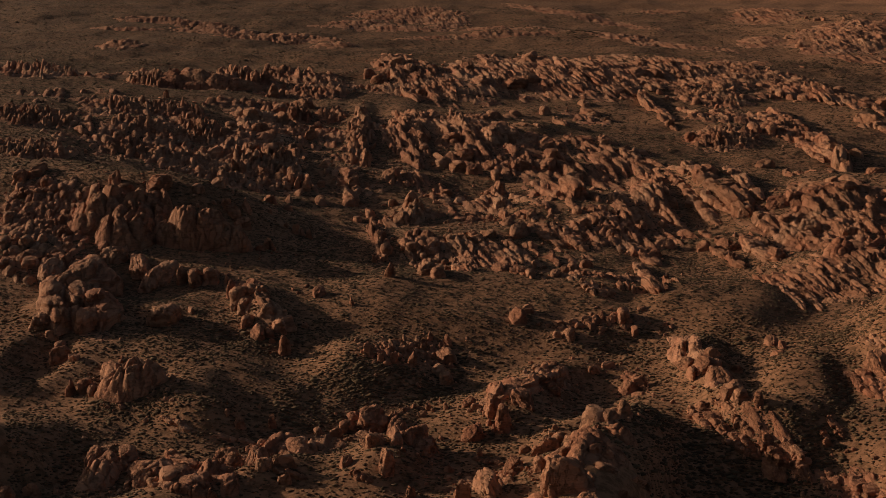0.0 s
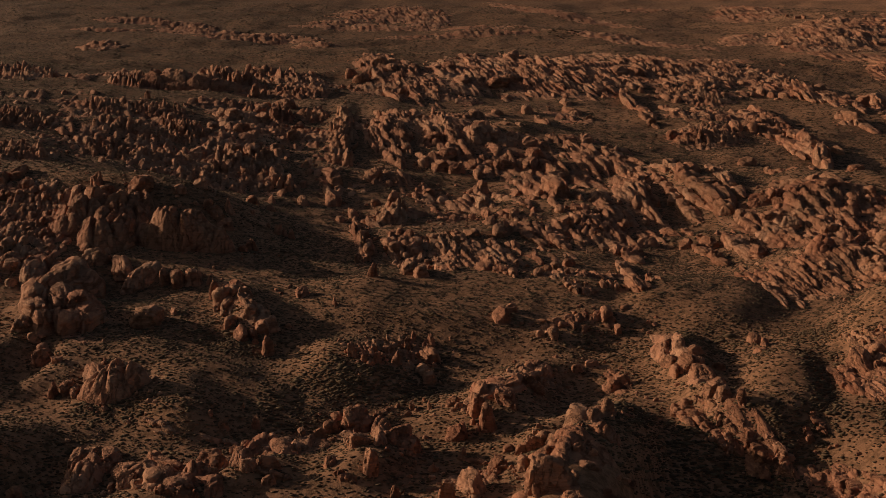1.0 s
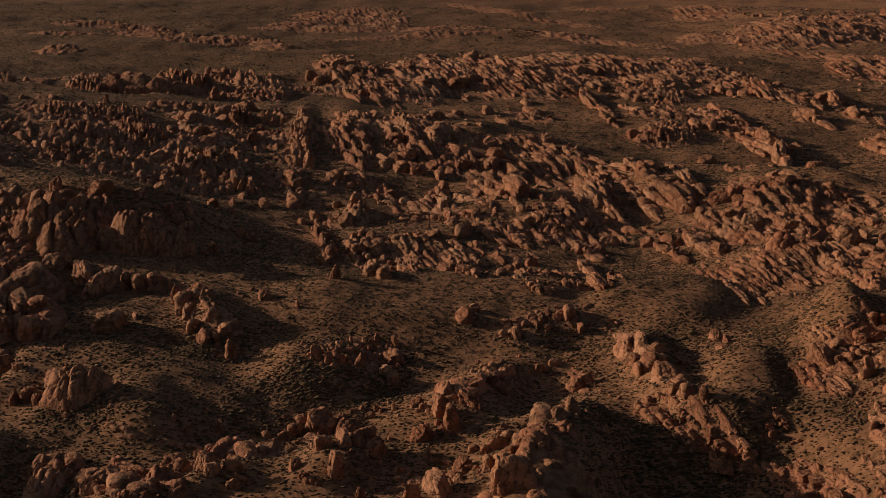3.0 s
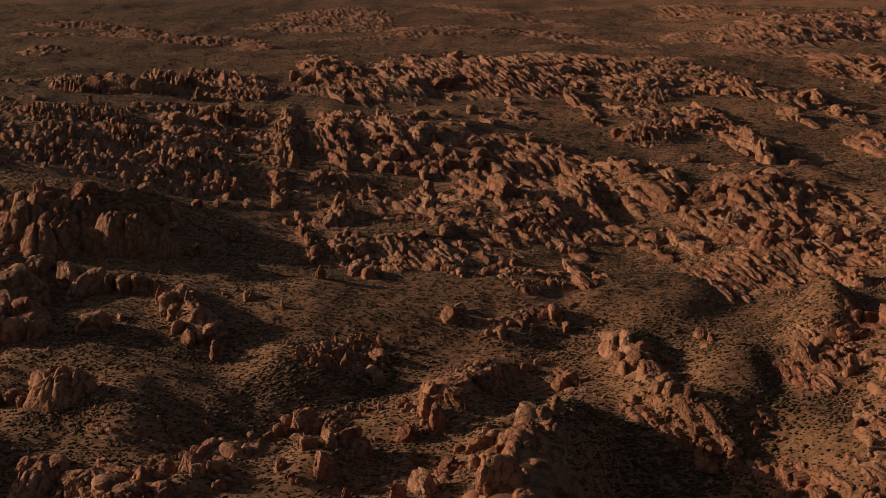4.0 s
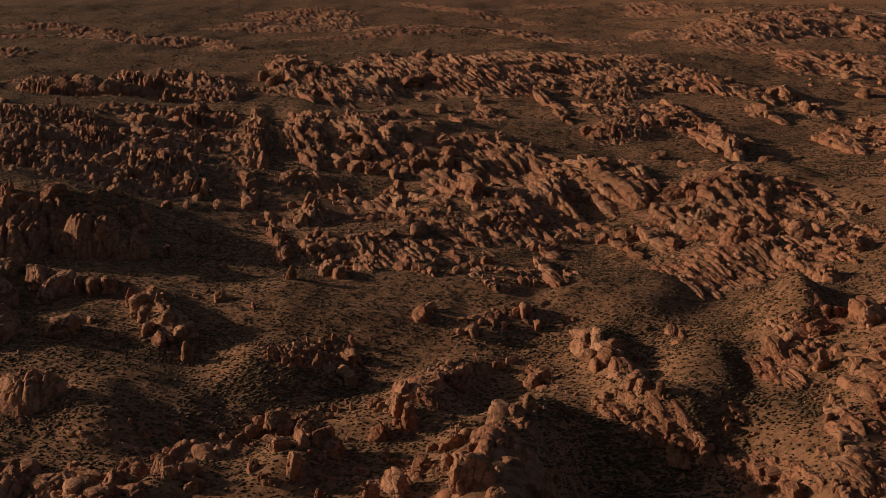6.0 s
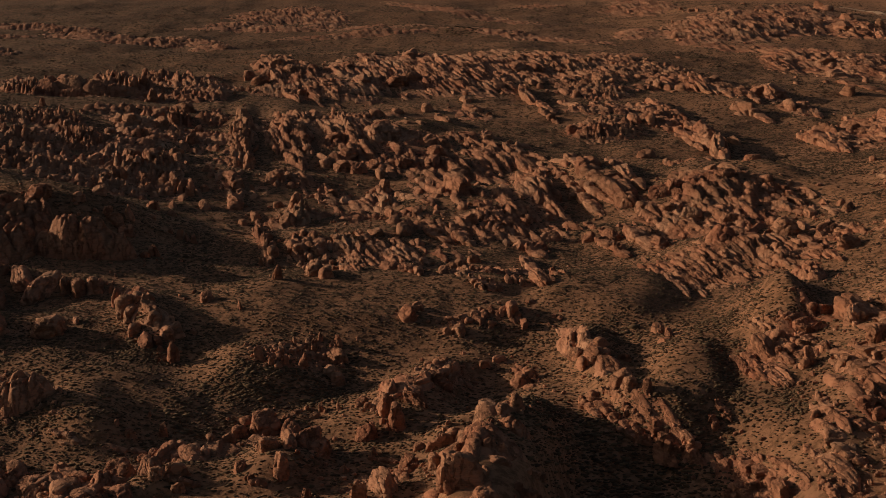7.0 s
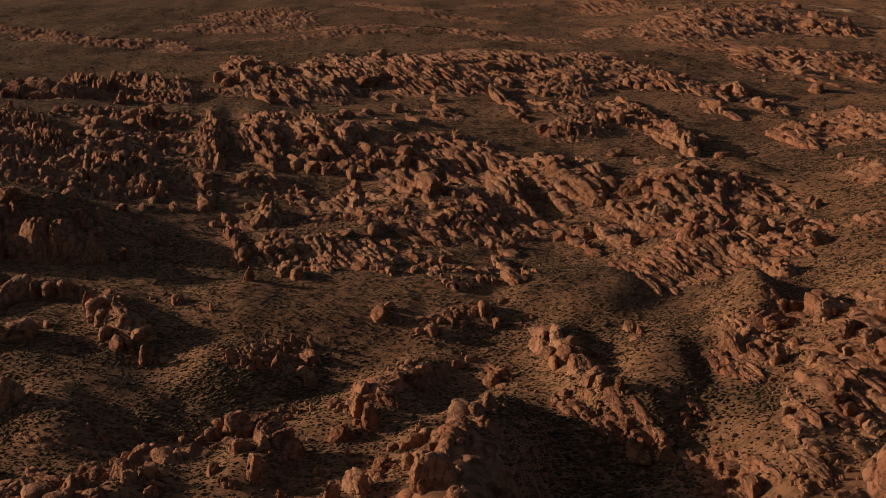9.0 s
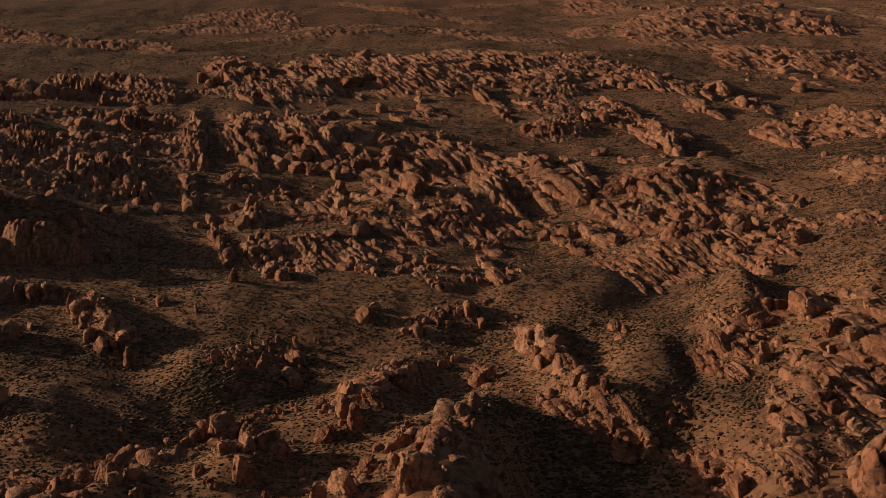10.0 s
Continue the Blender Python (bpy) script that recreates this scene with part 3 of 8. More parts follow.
def bedrock(style, x, y, ux, uy, vx, vy, w, h, turn, seed, step, deep, gap=0.0):
    """The jointed rock mass of an outcrop; step and deep are the mesh widths across and along the joints."""
    long, cut, uneven = CELL[style]
    ca, sa = math.cos(radians(turn)), math.sin(radians(turn))
    ra = math.hypot(ux * ca + uy * sa, vx * ca + vy * sa) * 1.2 + 0.5 * w
    rb = math.hypot(-ux * sa + uy * ca, -vx * sa + vy * ca) * 1.2 + 0.5 * w
    na, nb = int(min(420, max(12, 2 * ra / step))), int(min(300, max(12, 2 * rb / deep)))
    a, b = np.meshgrid(np.linspace(-ra, ra, na), np.linspace(-rb, rb, nb))
    px, py = x + a * ca - b * sa, y + a * sa + b * ca

    def wave(scale, k):
        return value_noise(a / (scale * w) + 13.7, b / (scale * w) - 8.3, seed + k)

    fine_cut = {"d": 0.15, "b": 0.3}.get(style, 0.36)
    bend = 0.25 if style == "f" else 0.42
    wa = a + w * bend * (1.6 * wave(6, 0) + 0.7 * wave(2.2, 1) + 0.3 * wave(0.9, 11))
    wb = b + w * (1.3 * wave(5, 2) + 0.4 * wave(1.8, 3))
    prof, i, j, fa, fb = cells_of(wa, wb, w, long, seed)
    det = ux * vy - uy * vx

    def ell(mx, my):
        return np.hypot((mx * vy - my * vx) / det, (ux * my - uy * mx) / det)

    ma, mb = (i + 0.5) * w, (j + 0.5) * w * long
    e = ell(ma * ca - mb * sa, ma * sa + mb * ca)
    er = ell(px - x, py - y) + 0.25 * wave(2.5, 4)
    # broad gullies between rows of rock
    row = np.clip((value_noise(wa / (4.2 * w), wb / (15 * w), seed + 31) + 0.5 - gap) * 7, 0, 1)
    stand = row * np.clip((1.05 - e + 0.45 * (lattice(i, j, seed + 6) - 0.5)) * 3, 0, 1)
    q = lattice(i + 0.2, j + 0.9, seed + 5)
    there = np.clip((lattice(i + 0.4, j + 0.6, seed + 12) - (0.38 if gap else 0.36)) * 30, 0, 1)
    top = 1.45 * stand * there * (1 - uneven * 0.75 * (1 - q) ** 1.2)
    if gap:
        top = top * (0.4 + 1.15 * (value_noise(wa / (6 * w), wb / (8 * w), seed + 41) + 0.5))
    top = top * (1 + 0.9 * (lattice(i, j, seed + 7) - 0.35) * fa + 0.7 * (lattice(i, j, seed + 8) - 0.5) * fb)
    small = cells_of(wa + 0.2 * w * wave(1.2, 12), wb, w * 0.41, long * 0.75, seed + 20)[0]
    body = top * (1 - cut + cut * prof) * (1 - fine_cut * (1 - small)) * (1 + 0.16 * wave(1.3, 9) + 0.07 * wave(0.5, 10))
    swell_up = 0.14 * np.clip(1.1 - er, 0, 1) ** 0.8 * (row if gap else 1)
    inside = np.clip((1.22 - er) * 6, 0, 1) * (np.clip(row * 4, 0, 1) if gap else 1)
    up = (body * (1.05 - 0.3 * np.clip(e, 0, 1) ** 2) + swell_up) * inside
    g = ground(px, py)
    z = g + h * up - 0.2 - 0.9 * (1 - inside)
    rim = (np.abs(a) > ra * 0.99) | (np.abs(b) > rb * 0.99)
    z = np.where(rim, g - 3, z)
    z0 = float(ground(x, y))
    idx = np.arange(na * nb).reshape(nb, na)
    faces = np.stack([idx[:-1, :-1], idx[:-1, 1:], idx[1:, 1:], idx[1:, :-1]], -1).reshape(-1, 4)
    # what lies wholly under the sand is left away
    hidden = (ell(px - x, py - y) > 1.42) | rim
    keep = ~hidden.ravel()[faces].all(1)
    used, faces = np.unique(faces[keep], return_inverse=True)
    pts = np.stack([px - x, py - y, z - z0], -1).reshape(-1, 3)[used]
    me = bpy.data.meshes.new("bedrock")
    me.from_pydata(pts.tolist(), [], faces.reshape(-1, 4).tolist())
    me.materials.append(ROCK)
    me.shade_smooth()
    return me


KINDS = {"f": "broken red sandstone fins", "b": "heaped red sandstone blocks", "t": "clustered red sandstone pinnacles",
         "s": "low red sandstone ledges", "d": "bulging red sandstone domes"}


STONY = []


def outcrop(styles, x, y, ux, uy, vx, vy, w, h, n, step, deep, level=2, where="rising from red sand", turn=None, gap=0.0, group=""):
    """A jointed rock mass over an ellipse of the ground with n blocks standing on it and round it."""
    seed = int(abs(x * 31 + y * 17 + n))
    rng = random.Random(seed)
    if turn is None:
        turn = JOINT + (6.0 if styles[0] == "f" else 2.0)
    base = new("rock_outcrop")
    base.location = (x, y, float(ground(x, y)))
    tagged(base, KINDS[styles[0]] + " " + where, "rock outcrop", group)
    STONY.append((x, y, ux, uy, vx, vy, w))
    mass = new("bedrock", bedrock(styles[0], x, y, ux, uy, vx, vy, w, h, turn, seed % 977, step, deep, gap))
    mass.parent = base
    strew(base, styles, x, y, ux, uy, vx, vy, w, h, n, level, turn, rng)
    return base


def fin_mesh(name, seed, rows, sides):
    """A long worn fin, one unit wide, long and high: a rounded loaf broken by cross joints, with an uneven crest."""
    rng = np.random.default_rng(seed)
    off = Vector(rng.uniform(-50, 50, 3))
    cuts = np.sort(rng.uniform(-0.9, 0.9, rng.integers(4, 9)))
    heights = rng.uniform(0.55, 1.08, len(cuts) + 1)
    shifts = rng.normal(0, 0.09, len(cuts) + 1)
    wide = rng.uniform(0.78, 1.08, len(cuts) + 1)
    lean, seam, blunt = rng.uniform(-0.05, 0.3), rng.uniform(-0.5, 0.5), rng.uniform(0.5, 0.72)
    pts = []
    for t in np.linspace(-1, 1, rows):
        k = int(np.searchsorted(cuts, t))
        gap = min([1.0] + [abs(t - c) / 0.05 for c in cuts])
        end = max(1 - abs(t) ** 3.5, 0) ** 0.5
        hw = 0.5 * end * wide[k] * (0.86 + 0.14 * gap) * (1 + 0.3 * noise.noise(Vector((t * 2.2, 0, 0)) + off))
        hz = (0.25 + 0.75 * end) * heights[k] * (0.72 + 0.28 * gap) * (1 + 0.35 * noise.noise(Vector((t * 3.1, 7, 0)) + off))
        pts.append((shifts[k] - hw, 0.5 * t, -0.6))
        for i in range(sides):
            a = math.pi * (1 - i / (sides - 1))
            c, s = math.cos(a), math.sin(a)
            x, z = math.copysign(abs(c) ** blunt, c), abs(s) ** blunt
            q = Vector((x * 1.4, t * 4, z * 1.4))
            r = 1 + 0.16 * noise.noise(q + off) + 0.09 * noise.noise(q * 2.3 + off) + 0.04 * noise.noise(q * 5.1 - off)
            r *= 1 - 0.22 * math.exp(-((x - seam - 0.2 * noise.noise(Vector((t * 2, 3, 1)) + off)) / 0.13) ** 2) * z
            pts.append((shifts[k] + hw * x * r + lean * (z - 0.3) * end * 0.7, 0.5 * t + 0.03 * noise.noise(q * 1.7 + off), hz * z * r))
        pts.append((shifts[k] + hw, 0.5 * t, -0.6))
    n = sides + 2
    faces = [(j * n + i, j * n + i + 1, (j + 1) * n + i + 1, (j + 1) * n + i) for j in range(rows - 1) for i in range(n - 1)]
    me = bpy.data.meshes.new(name)
    me.from_pydata(pts, [], [f[::-1] for f in faces])
    me.materials.append(ROCK)
    me.shade_smooth()
    me.set_sharp_from_angle(angle=radians(42))
    return me


FINS = {"high": [fin_mesh("fin", 900 + i, 64, 15) for i in range(16)], "low": [fin_mesh("fin", 950 + i, 34, 9) for i in range(14)]}


def fin(x0, y0, x1, y1, w, h, detail="low", where="among red sand", group=""):
    """A fin whose foot runs from x0, y0 to x1, y1, following the fall of the ground."""
    rng = random.Random(int(x0 * 13 + y1 * 7))
    a, b = Vector((x0, y0, float(ground(x0, y0)))), Vector((x1, y1, float(ground(x1, y1))))
    mid, run = (a + b) / 2, b - a
    mid.z = 0.5 * mid.z + 0.5 * min(mid.z, float(ground(mid.x, mid.y))) - 0.2
    flat = math.hypot(run.x, run.y)
    turn = Euler((math.atan2(run.z, flat), 0, math.atan2(run.y, run.x) - math.pi / 2)).to_matrix().to_4x4()
    ob = new("rock_fin", rng.choice(FINS[detail]))
    ob.matrix_basis = Matrix.Translation(mid) @ turn @ Matrix.Diagonal((w * rng.uniform(0.95, 1.15), max(flat * 1.12, w), h * rng.uniform(0.95, 1.2), 1))
    return tagged(ob, "long worn red sandstone fin " + where, "rock", group)


def massif(x, y, rx, ry, h, n, step, where="rising from red sand", group=""):
    """A bulging rock mass, rx by ry about its middle, seamed by joints, with n blocks broken from it."""
    seed = int(abs(x * 31 + y * 17)) % 977
    rng = random.Random(seed)
    base = new("rock_outcrop")
    base.location = (x, y, float(ground(x, y)))
    tagged(base, "massive bulging red sandstone outcrop " + where, "rock outcrop", group)
    STONY.append((x, y, rx, 0, 0, ry, rx * 0.3))
    na, nb = int(min(260, max(24, 2.4 * rx / step))), int(min(200, max(24, 1.7 * ry / step)))
    a, b = np.meshgrid(np.linspace(-1.15 * rx, 1.15 * rx, na), np.linspace(-1.15 * ry, 1.15 * ry, nb))
    w = max(3.5, 0.5 * rx)

    def wave(scale, k):
        return value_noise(a / scale + 13.7, b / scale - 8.3, seed + k)

    er = np.hypot(a / rx, b / ry) + 0.26 * wave(0.8 * rx, 1) + 0.06 * wave(0.25 * rx, 2) + 0.015 * wave(0.08 * rx, 5)
    dome = np.clip(1 - np.clip(er, 0, 1) ** 2.0, 0, 1) ** 0.7
    ca, sa = math.cos(radians(JOINT)), math.sin(radians(JOINT))
    wa, wb = a * ca + b * sa + 0.5 * w * wave(1.3 * w, 3), -a * sa + b * ca + 0.8 * w * wave(1.7 * w, 4)
    prof, i, j, fa, fb = cells_of(wa, wb, w, 1.7, seed)
    small = cells_of(wa, wb, w * 0.45, 1.9, seed + 9)[0]
    each = lattice(i, j, seed + 6)
    up = dome * (0.5 + 0.42 * prof * (0.45 + each) + 0.07 * small) * (1 + 0.7 * (each - 0.5) * fa) * (1 + 0.3 * wave(0.7 * rx, 7) + 0.1 * wave(1.2, 8))
    px, py = x + a, y + b
    g = ground(px, py)
    z = np.where(er < 1, g + 1.15 * h * up - 0.1, g - 1.5)
    idx = np.arange(na * nb).reshape(nb, na)
    faces = np.stack([idx[:-1, :-1], idx[:-1, 1:], idx[1:, 1:], idx[1:, :-1]], -1).reshape(-1, 4)
    faces = faces[(er < 1.05).ravel()[faces].any(1)]
    used, faces = np.unique(faces, return_inverse=True)
    pts = np.stack([a, b, z - base.location.z], -1).reshape(-1, 3)[used]
    me = bpy.data.meshes.new("bedrock")
    me.from_pydata(pts.tolist(), [], faces.reshape(-1, 4).tolist())
    me.materials.append(ROCK)
    me.shade_smooth()
    mass = new("bedrock", me)
    mass.parent = base
    if n:
        strew(base, "b", x, y, 0.9 * rx, 0, 0, 0.9 * ry, 0.3 * rx, 0.3 * h, n, 5, JOINT, rng)
    return base


LOOSE = []


def loose(style, x, y, w, h):
    """A far boulder, one of very many, joined with its like."""
    LOOSE.append((style, x, y, w, h))


def join_loose():
    rng = random.Random(3)
    verts, faces, count = [], [], 0
    for style, x, y, w, h in LOOSE:
        me = rng.choice(LIBRARY[style, 2])
        a = radians(JOINT + rng.uniform(-20, 20))
        deep = 0.3 + 0.12 * h
        foot = float(ground(x, y)) - deep
        for v in me.vertices:
            px, py = v.co.x * w, v.co.y * w * LENGTH[style]
            verts.append((x + px * math.cos(a) - py * math.sin(a), y + px * math.sin(a) + py * math.cos(a), foot + v.co.z * (h + deep)))
        faces += [tuple(count + i for i in p.vertices) for p in me.polygons]
        count = len(verts)
    me = bpy.data.meshes.new("far_boulders")
    me.from_pydata(verts, [], faces)
    me.materials.append(ROCK)
    me.shade_smooth()
    return tagged(new("far_boulders", me), "many distant rounded red sandstone boulders among fins", "boulders", kind="stuff")


# ---- rocks ----
# wide benches of broken fins
PLACE = dict(where='spread over a wide rocky bench', group='rock benches')
outcrop("f", -14, 1501, 170.4, -0.5, 0.9, -107.7, 5.0, 2.5, 60, 1.43, 6.23, 2, gap=0.36, **PLACE)
outcrop("fs", 171, 1528, 105.0, -95.7, -11.1, -90.7, 4.7, 2.9, 60, 1.46, 6.42, 2, gap=0.36, **PLACE)
outcrop("f", -62, 1131, 73.4, -0.2, 4.8, -90.8, 4.9, 2.8, 55, 1.08, 3.68, 2, gap=0.36, **PLACE)
outcrop("t", -291, 1409, 144.3, -0.4, 12.3, -61.7, 4.8, 4.1, 55, 1.37, 5.58, 2, gap=0.38, **PLACE)
outcrop("tf", -247, 1106, 118.3, -0.2, 19.0, -88.8, 4.9, 2.8, 66, 1.08, 3.77, 2, gap=0.34, **PLACE)
outcrop("f", -242, 995, 99.1, -0.2, 12.9, -55.5, 5.0, 2.8, 38, 0.98, 3.11, 2, gap=0.30, **PLACE)
outcrop("f", -292, 1157, 114.6, -0.3, 15.6, -64.1, 5.1, 2.2, 33, 1.14, 4.28, 2, gap=0.36, **PLACE)
outcrop("tf", -246, 765, 44.4, 5.1, 10.7, -34.4, 4.5, 3.6, 33, 0.78, 1.97, 2, gap=0.34, **PLACE)
outcrop("f", 18, 1031, 77.6, -59.4, -3.1, -71.8, 4.8, 3.5, 60, 0.99, 2.93, 2, gap=0.36, **PLACE)
outcrop("fb", 22, 876, 66.9, -27.5, -2.4, -56.5, 4.6, 3.1, 60, 0.85, 2.16, 2, gap=0.36, **PLACE)
outcrop("fb", 173, 835, 55.2, -29.8, -14.8, -67.3, 4.7, 3.0, 60, 0.82, 2.14, 2, gap=0.36, **PLACE)
outcrop("tf", -203, 952, 106.2, -0.2, 10.1, -49.7, 4.8, 3.6, 55, 0.94, 2.74, 2, gap=0.36, **PLACE)
outcrop("f", -25, 776, 54.4, -0.1, 0.9, -29.7, 3.9, 2.5, 55, 0.76, 1.70, 2, gap=0.36, **PLACE)
# far plain
PLACE = dict(where='on the far red plain', group='far plain rocks')
outcrop("s", -387, 1927, 112.5, -35.7, 6.4, -33.3, 5.0, 2.2, 7, 1.64, 8.92, 2, **PLACE)
outcrop("s", -61, 1937, 121.1, 41.1, 1.2, -34.0, 5.0, 1.8, 7, 1.62, 8.75, 2, **PLACE)
outcrop("s", 153, 1878, 87.3, -93.6, -3.6, -39.6, 4.0, 2.2, 8, 1.57, 8.23, 2, **PLACE)
outcrop("s", 227, 1642, 36.4, -37.1, -3.7, -25.1, 5.0, 1.4, 5, 1.39, 6.60, 2, **PLACE)
outcrop("s", -526, 1931, 48.8, -0.2, 6.7, -25.4, 5.1, 1.9, 4, 1.67, 9.36, 2, **PLACE)
outcrop("s", -236, 2066, 52.1, -0.2, 3.2, -29.0, 4.4, 1.9, 4, 1.74, 10.09, 2, **PLACE)
outcrop("s", 389, 1702, 54.9, -48.6, -7.8, -33.6, 5.3, 1.8, 7, 1.46, 7.20, 2, **PLACE)
outcrop("s", -534, 2079, 52.5, -0.2, 12.1, -48.3, 4.5, 2.5, 13, 1.79, 10.61, 2, **PLACE)
outcrop("s", -447, 2005, 58.2, -35.5, 9.5, -45.1, 4.3, 2.4, 12, 1.72, 9.78, 2, **PLACE)
outcrop("s", -319, 1865, 78.7, -0.2, 6.5, -39.1, 4.0, 2.6, 19, 1.58, 8.27, 2, **PLACE)
outcrop("s", -484, 1725, 29.2, -0.1, 11.2, -41.0, 5.4, 3.2, 8, 1.50, 7.56, 2, **PLACE)
outcrop("s", -239, 1794, 30.3, -0.1, 3.8, -29.4, 3.8, 2.1, 6, 1.51, 7.69, 2, **PLACE)
outcrop("sb", -186, 2222, 84.0, -0.3, 10.8, -132.0, 2.9, 2.6, 44, 1.86, 11.40, 2, **PLACE)
outcrop("sb", -123, 2130, 35.8, -0.1, 4.6, -81.0, 2.7, 2.5, 11, 1.78, 10.47, 2, **PLACE)
outcrop("sb", 64, 2239, 111.1, -210.3, -2.4, -56.3, 2.9, 2.1, 22, 1.87, 11.79, 2, **PLACE)
outcrop("sb", 199, 2346, 39.3, -0.2, -4.1, -49.2, 3.0, 2.2, 6, 1.96, 12.81, 2, **PLACE)
outcrop("s", -140, 2025, 170.4, -0.6, 2.5, -36.8, 4.3, 1.4, 16, 1.70, 9.52, 2, **PLACE)
outcrop("bs", 466, 2015, 114.6, 39.3, -51.2, -229.9, 5.0, 2.9, 49, 1.96, 12.03, 2, gap=0.30, **PLACE)
outcrop("bs", 399, 1946, 78.9, 26.3, -28.7, -145.6, 3.4, 4.1, 22, 1.66, 9.73, 2, **PLACE)
outcrop("bs", 348, 2291, 57.6, -0.2, -17.7, -118.8, 3.9, 3.2, 22, 1.93, 12.54, 2, **PLACE)
outcrop("bs", 360, 1893, 47.8, -0.2, -18.5, -99.8, 3.3, 3.6, 22, 1.61, 8.84, 2, **PLACE)
outcrop("s", 283, 1902, 32.0, -0.1, -9.6, -66.3, 3.3, 2.2, 9, 1.61, 8.70, 2, **PLACE)
rock("b", 587.2, 2158.3, 15.2, 11.1, 3, **PLACE)
outcrop("sb", 396, 1598, 17.5, -38.1, -13.7, -52.1, 4.5, 2.3, 13, 1.38, 6.37, 2, **PLACE)
outcrop("sb", 451, 1556, 29.6, -0.1, -22.1, -78.6, 4.9, 2.3, 16, 1.36, 6.20, 2, **PLACE)
outcrop("sb", 460, 1634, 41.4, -0.1, -11.9, -43.6, 4.6, 1.8, 11, 1.42, 6.88, 2, **PLACE)
outcrop("sb", 502, 1561, 45.7, -6.2, -25.3, -80.4, 5.0, 2.3, 22, 1.37, 6.37, 2, **PLACE)
outcrop("bs", 355, 1122, 28.6, -3.2, -13.3, -43.3, 5.0, 2.7, 16, 0.99, 3.39, 2, **PLACE)
outcrop("bs", 319, 1074, 12.3, -36.6, -9.1, -27.2, 4.8, 2.1, 11, 0.94, 3.07, 2, **PLACE)
outcrop("bs", 281, 822, 9.4, -25.0, -10.8, -28.0, 4.8, 1.9, 11, 0.74, 2.13, 2, **PLACE)
outcrop("bf", 456, 1593, 61.1, -52.8, -17.2, -59.5, 6.1, 4.1, 22, 1.39, 6.52, 2, **PLACE)
outcrop("bf", 488, 1514, 32.8, -62.2, -17.6, -52.8, 5.8, 3.3, 16, 1.33, 5.93, 2, **PLACE)
outcrop("f", 407, 1616, 26.0, -48.7, -14.4, -54.3, 5.6, 3.5, 11, 1.40, 6.57, 2, **PLACE)
outcrop("bf", 365, 1119, 21.9, -52.9, -21.5, -61.1, 5.8, 4.0, 16, 0.99, 3.45, 2, **PLACE)
outcrop("b", 315, 1106, 5.0, -58.4, -9.6, -26.6, 6.3, 4.3, 6, 0.97, 3.20, 2, **PLACE)
outcrop("b", 455, 1933, 125.0, 93.0, -32.9, -148.6, 5.4, 3.7, 33, 1.88, 10.89, 2, gap=0.30, **PLACE)
outcrop("b", 570, 1894, 34.0, -36.8, -20.4, -67.2, 3.8, 4.5, 7, 1.65, 9.32, 2, **PLACE)
rock("t", 598.0, 1913.1, 12.1, 12.9, 3, **PLACE)
# upper fin field
PLACE = dict(where='in a dense field of fins', group='upper fin field')
outcrop("f", -120, 1484, 50.8, -117.0, 3.4, -108.0, 4.1, 3.7, 24, 1.25, 5.35, 2, **PLACE)
outcrop("fb", -48, 1506, 44.7, -0.1, 3.3, -107.5, 4.6, 3.5, 24, 1.26, 5.47, 2, **PLACE)
outcrop("f", 15, 1504, 50.0, -56.5, -2.9, -107.8, 4.1, 3.2, 33, 1.26, 5.54, 2, **PLACE)
outcrop("fb", 66, 1503, 57.3, -0.2, -5.1, -118.7, 4.1, 2.9, 38, 1.26, 5.50, 2, **PLACE)
outcrop("ft", 138, 1544, 45.8, -0.1, -8.8, -101.3, 3.8, 3.9, 33, 1.30, 5.78, 2, **PLACE)
outcrop("bf", 202, 1544, 39.2, -0.1, -12.9, -101.3, 4.3, 3.0, 24, 1.30, 5.83, 2, **PLACE)
outcrop("t", 169, 1405, 33.1, -22.3, -5.8, -45.3, 3.0, 4.1, 16, 1.19, 4.70, 2, **PLACE)
outcrop("bf", 247, 1499, 29.4, -51.2, -11.4, -62.1, 4.2, 2.9, 19, 1.27, 5.51, 2, **PLACE)
outcrop("bf", 283, 1416, 29.0, -63.6, -10.2, -45.7, 4.8, 3.1, 19, 1.21, 4.94, 2, **PLACE)
outcrop("b", 330, 1364, 12.2, -21.1, -8.8, -34.2, 5.1, 3.0, 6, 1.18, 4.67, 2, **PLACE)
outcrop("b", 329, 1279, 11.9, -37.0, -8.5, -29.5, 4.8, 2.8, 8, 1.11, 4.14, 2, **PLACE)
outcrop("bs", 173, 1280, 43.6, -0.1, -6.0, -45.7, 3.9, 2.7, 19, 1.09, 3.94, 2, **PLACE)
outcrop("tb", 150, 1167, 29.9, -0.1, -5.6, -45.3, 3.2, 4.2, 16, 0.99, 3.33, 2, **PLACE)
outcrop("b", 206, 1210, 18.8, -25.3, -7.8, -40.9, 4.5, 3.2, 13, 1.03, 3.61, 2, **PLACE)
outcrop("f", 220, 1119, 4.7, -41.4, -7.4, -25.6, 7.0, 7.3, 3, 0.96, 3.10, 3, **PLACE)
outcrop("b", 279, 1261, 4.0, -19.2, -7.6, -28.2, 4.7, 2.7, 3, 1.09, 4.00, 2, **PLACE)
outcrop("b", 46, 1267, 20.4, -24.2, -1.8, -29.4, 3.9, 1.9, 6, 1.07, 3.79, 2, **PLACE)
outcrop("b", -120, 1410, 35.9, -0.1, 3.0, -37.0, 3.5, 2.5, 11, 1.19, 4.75, 2, **PLACE)
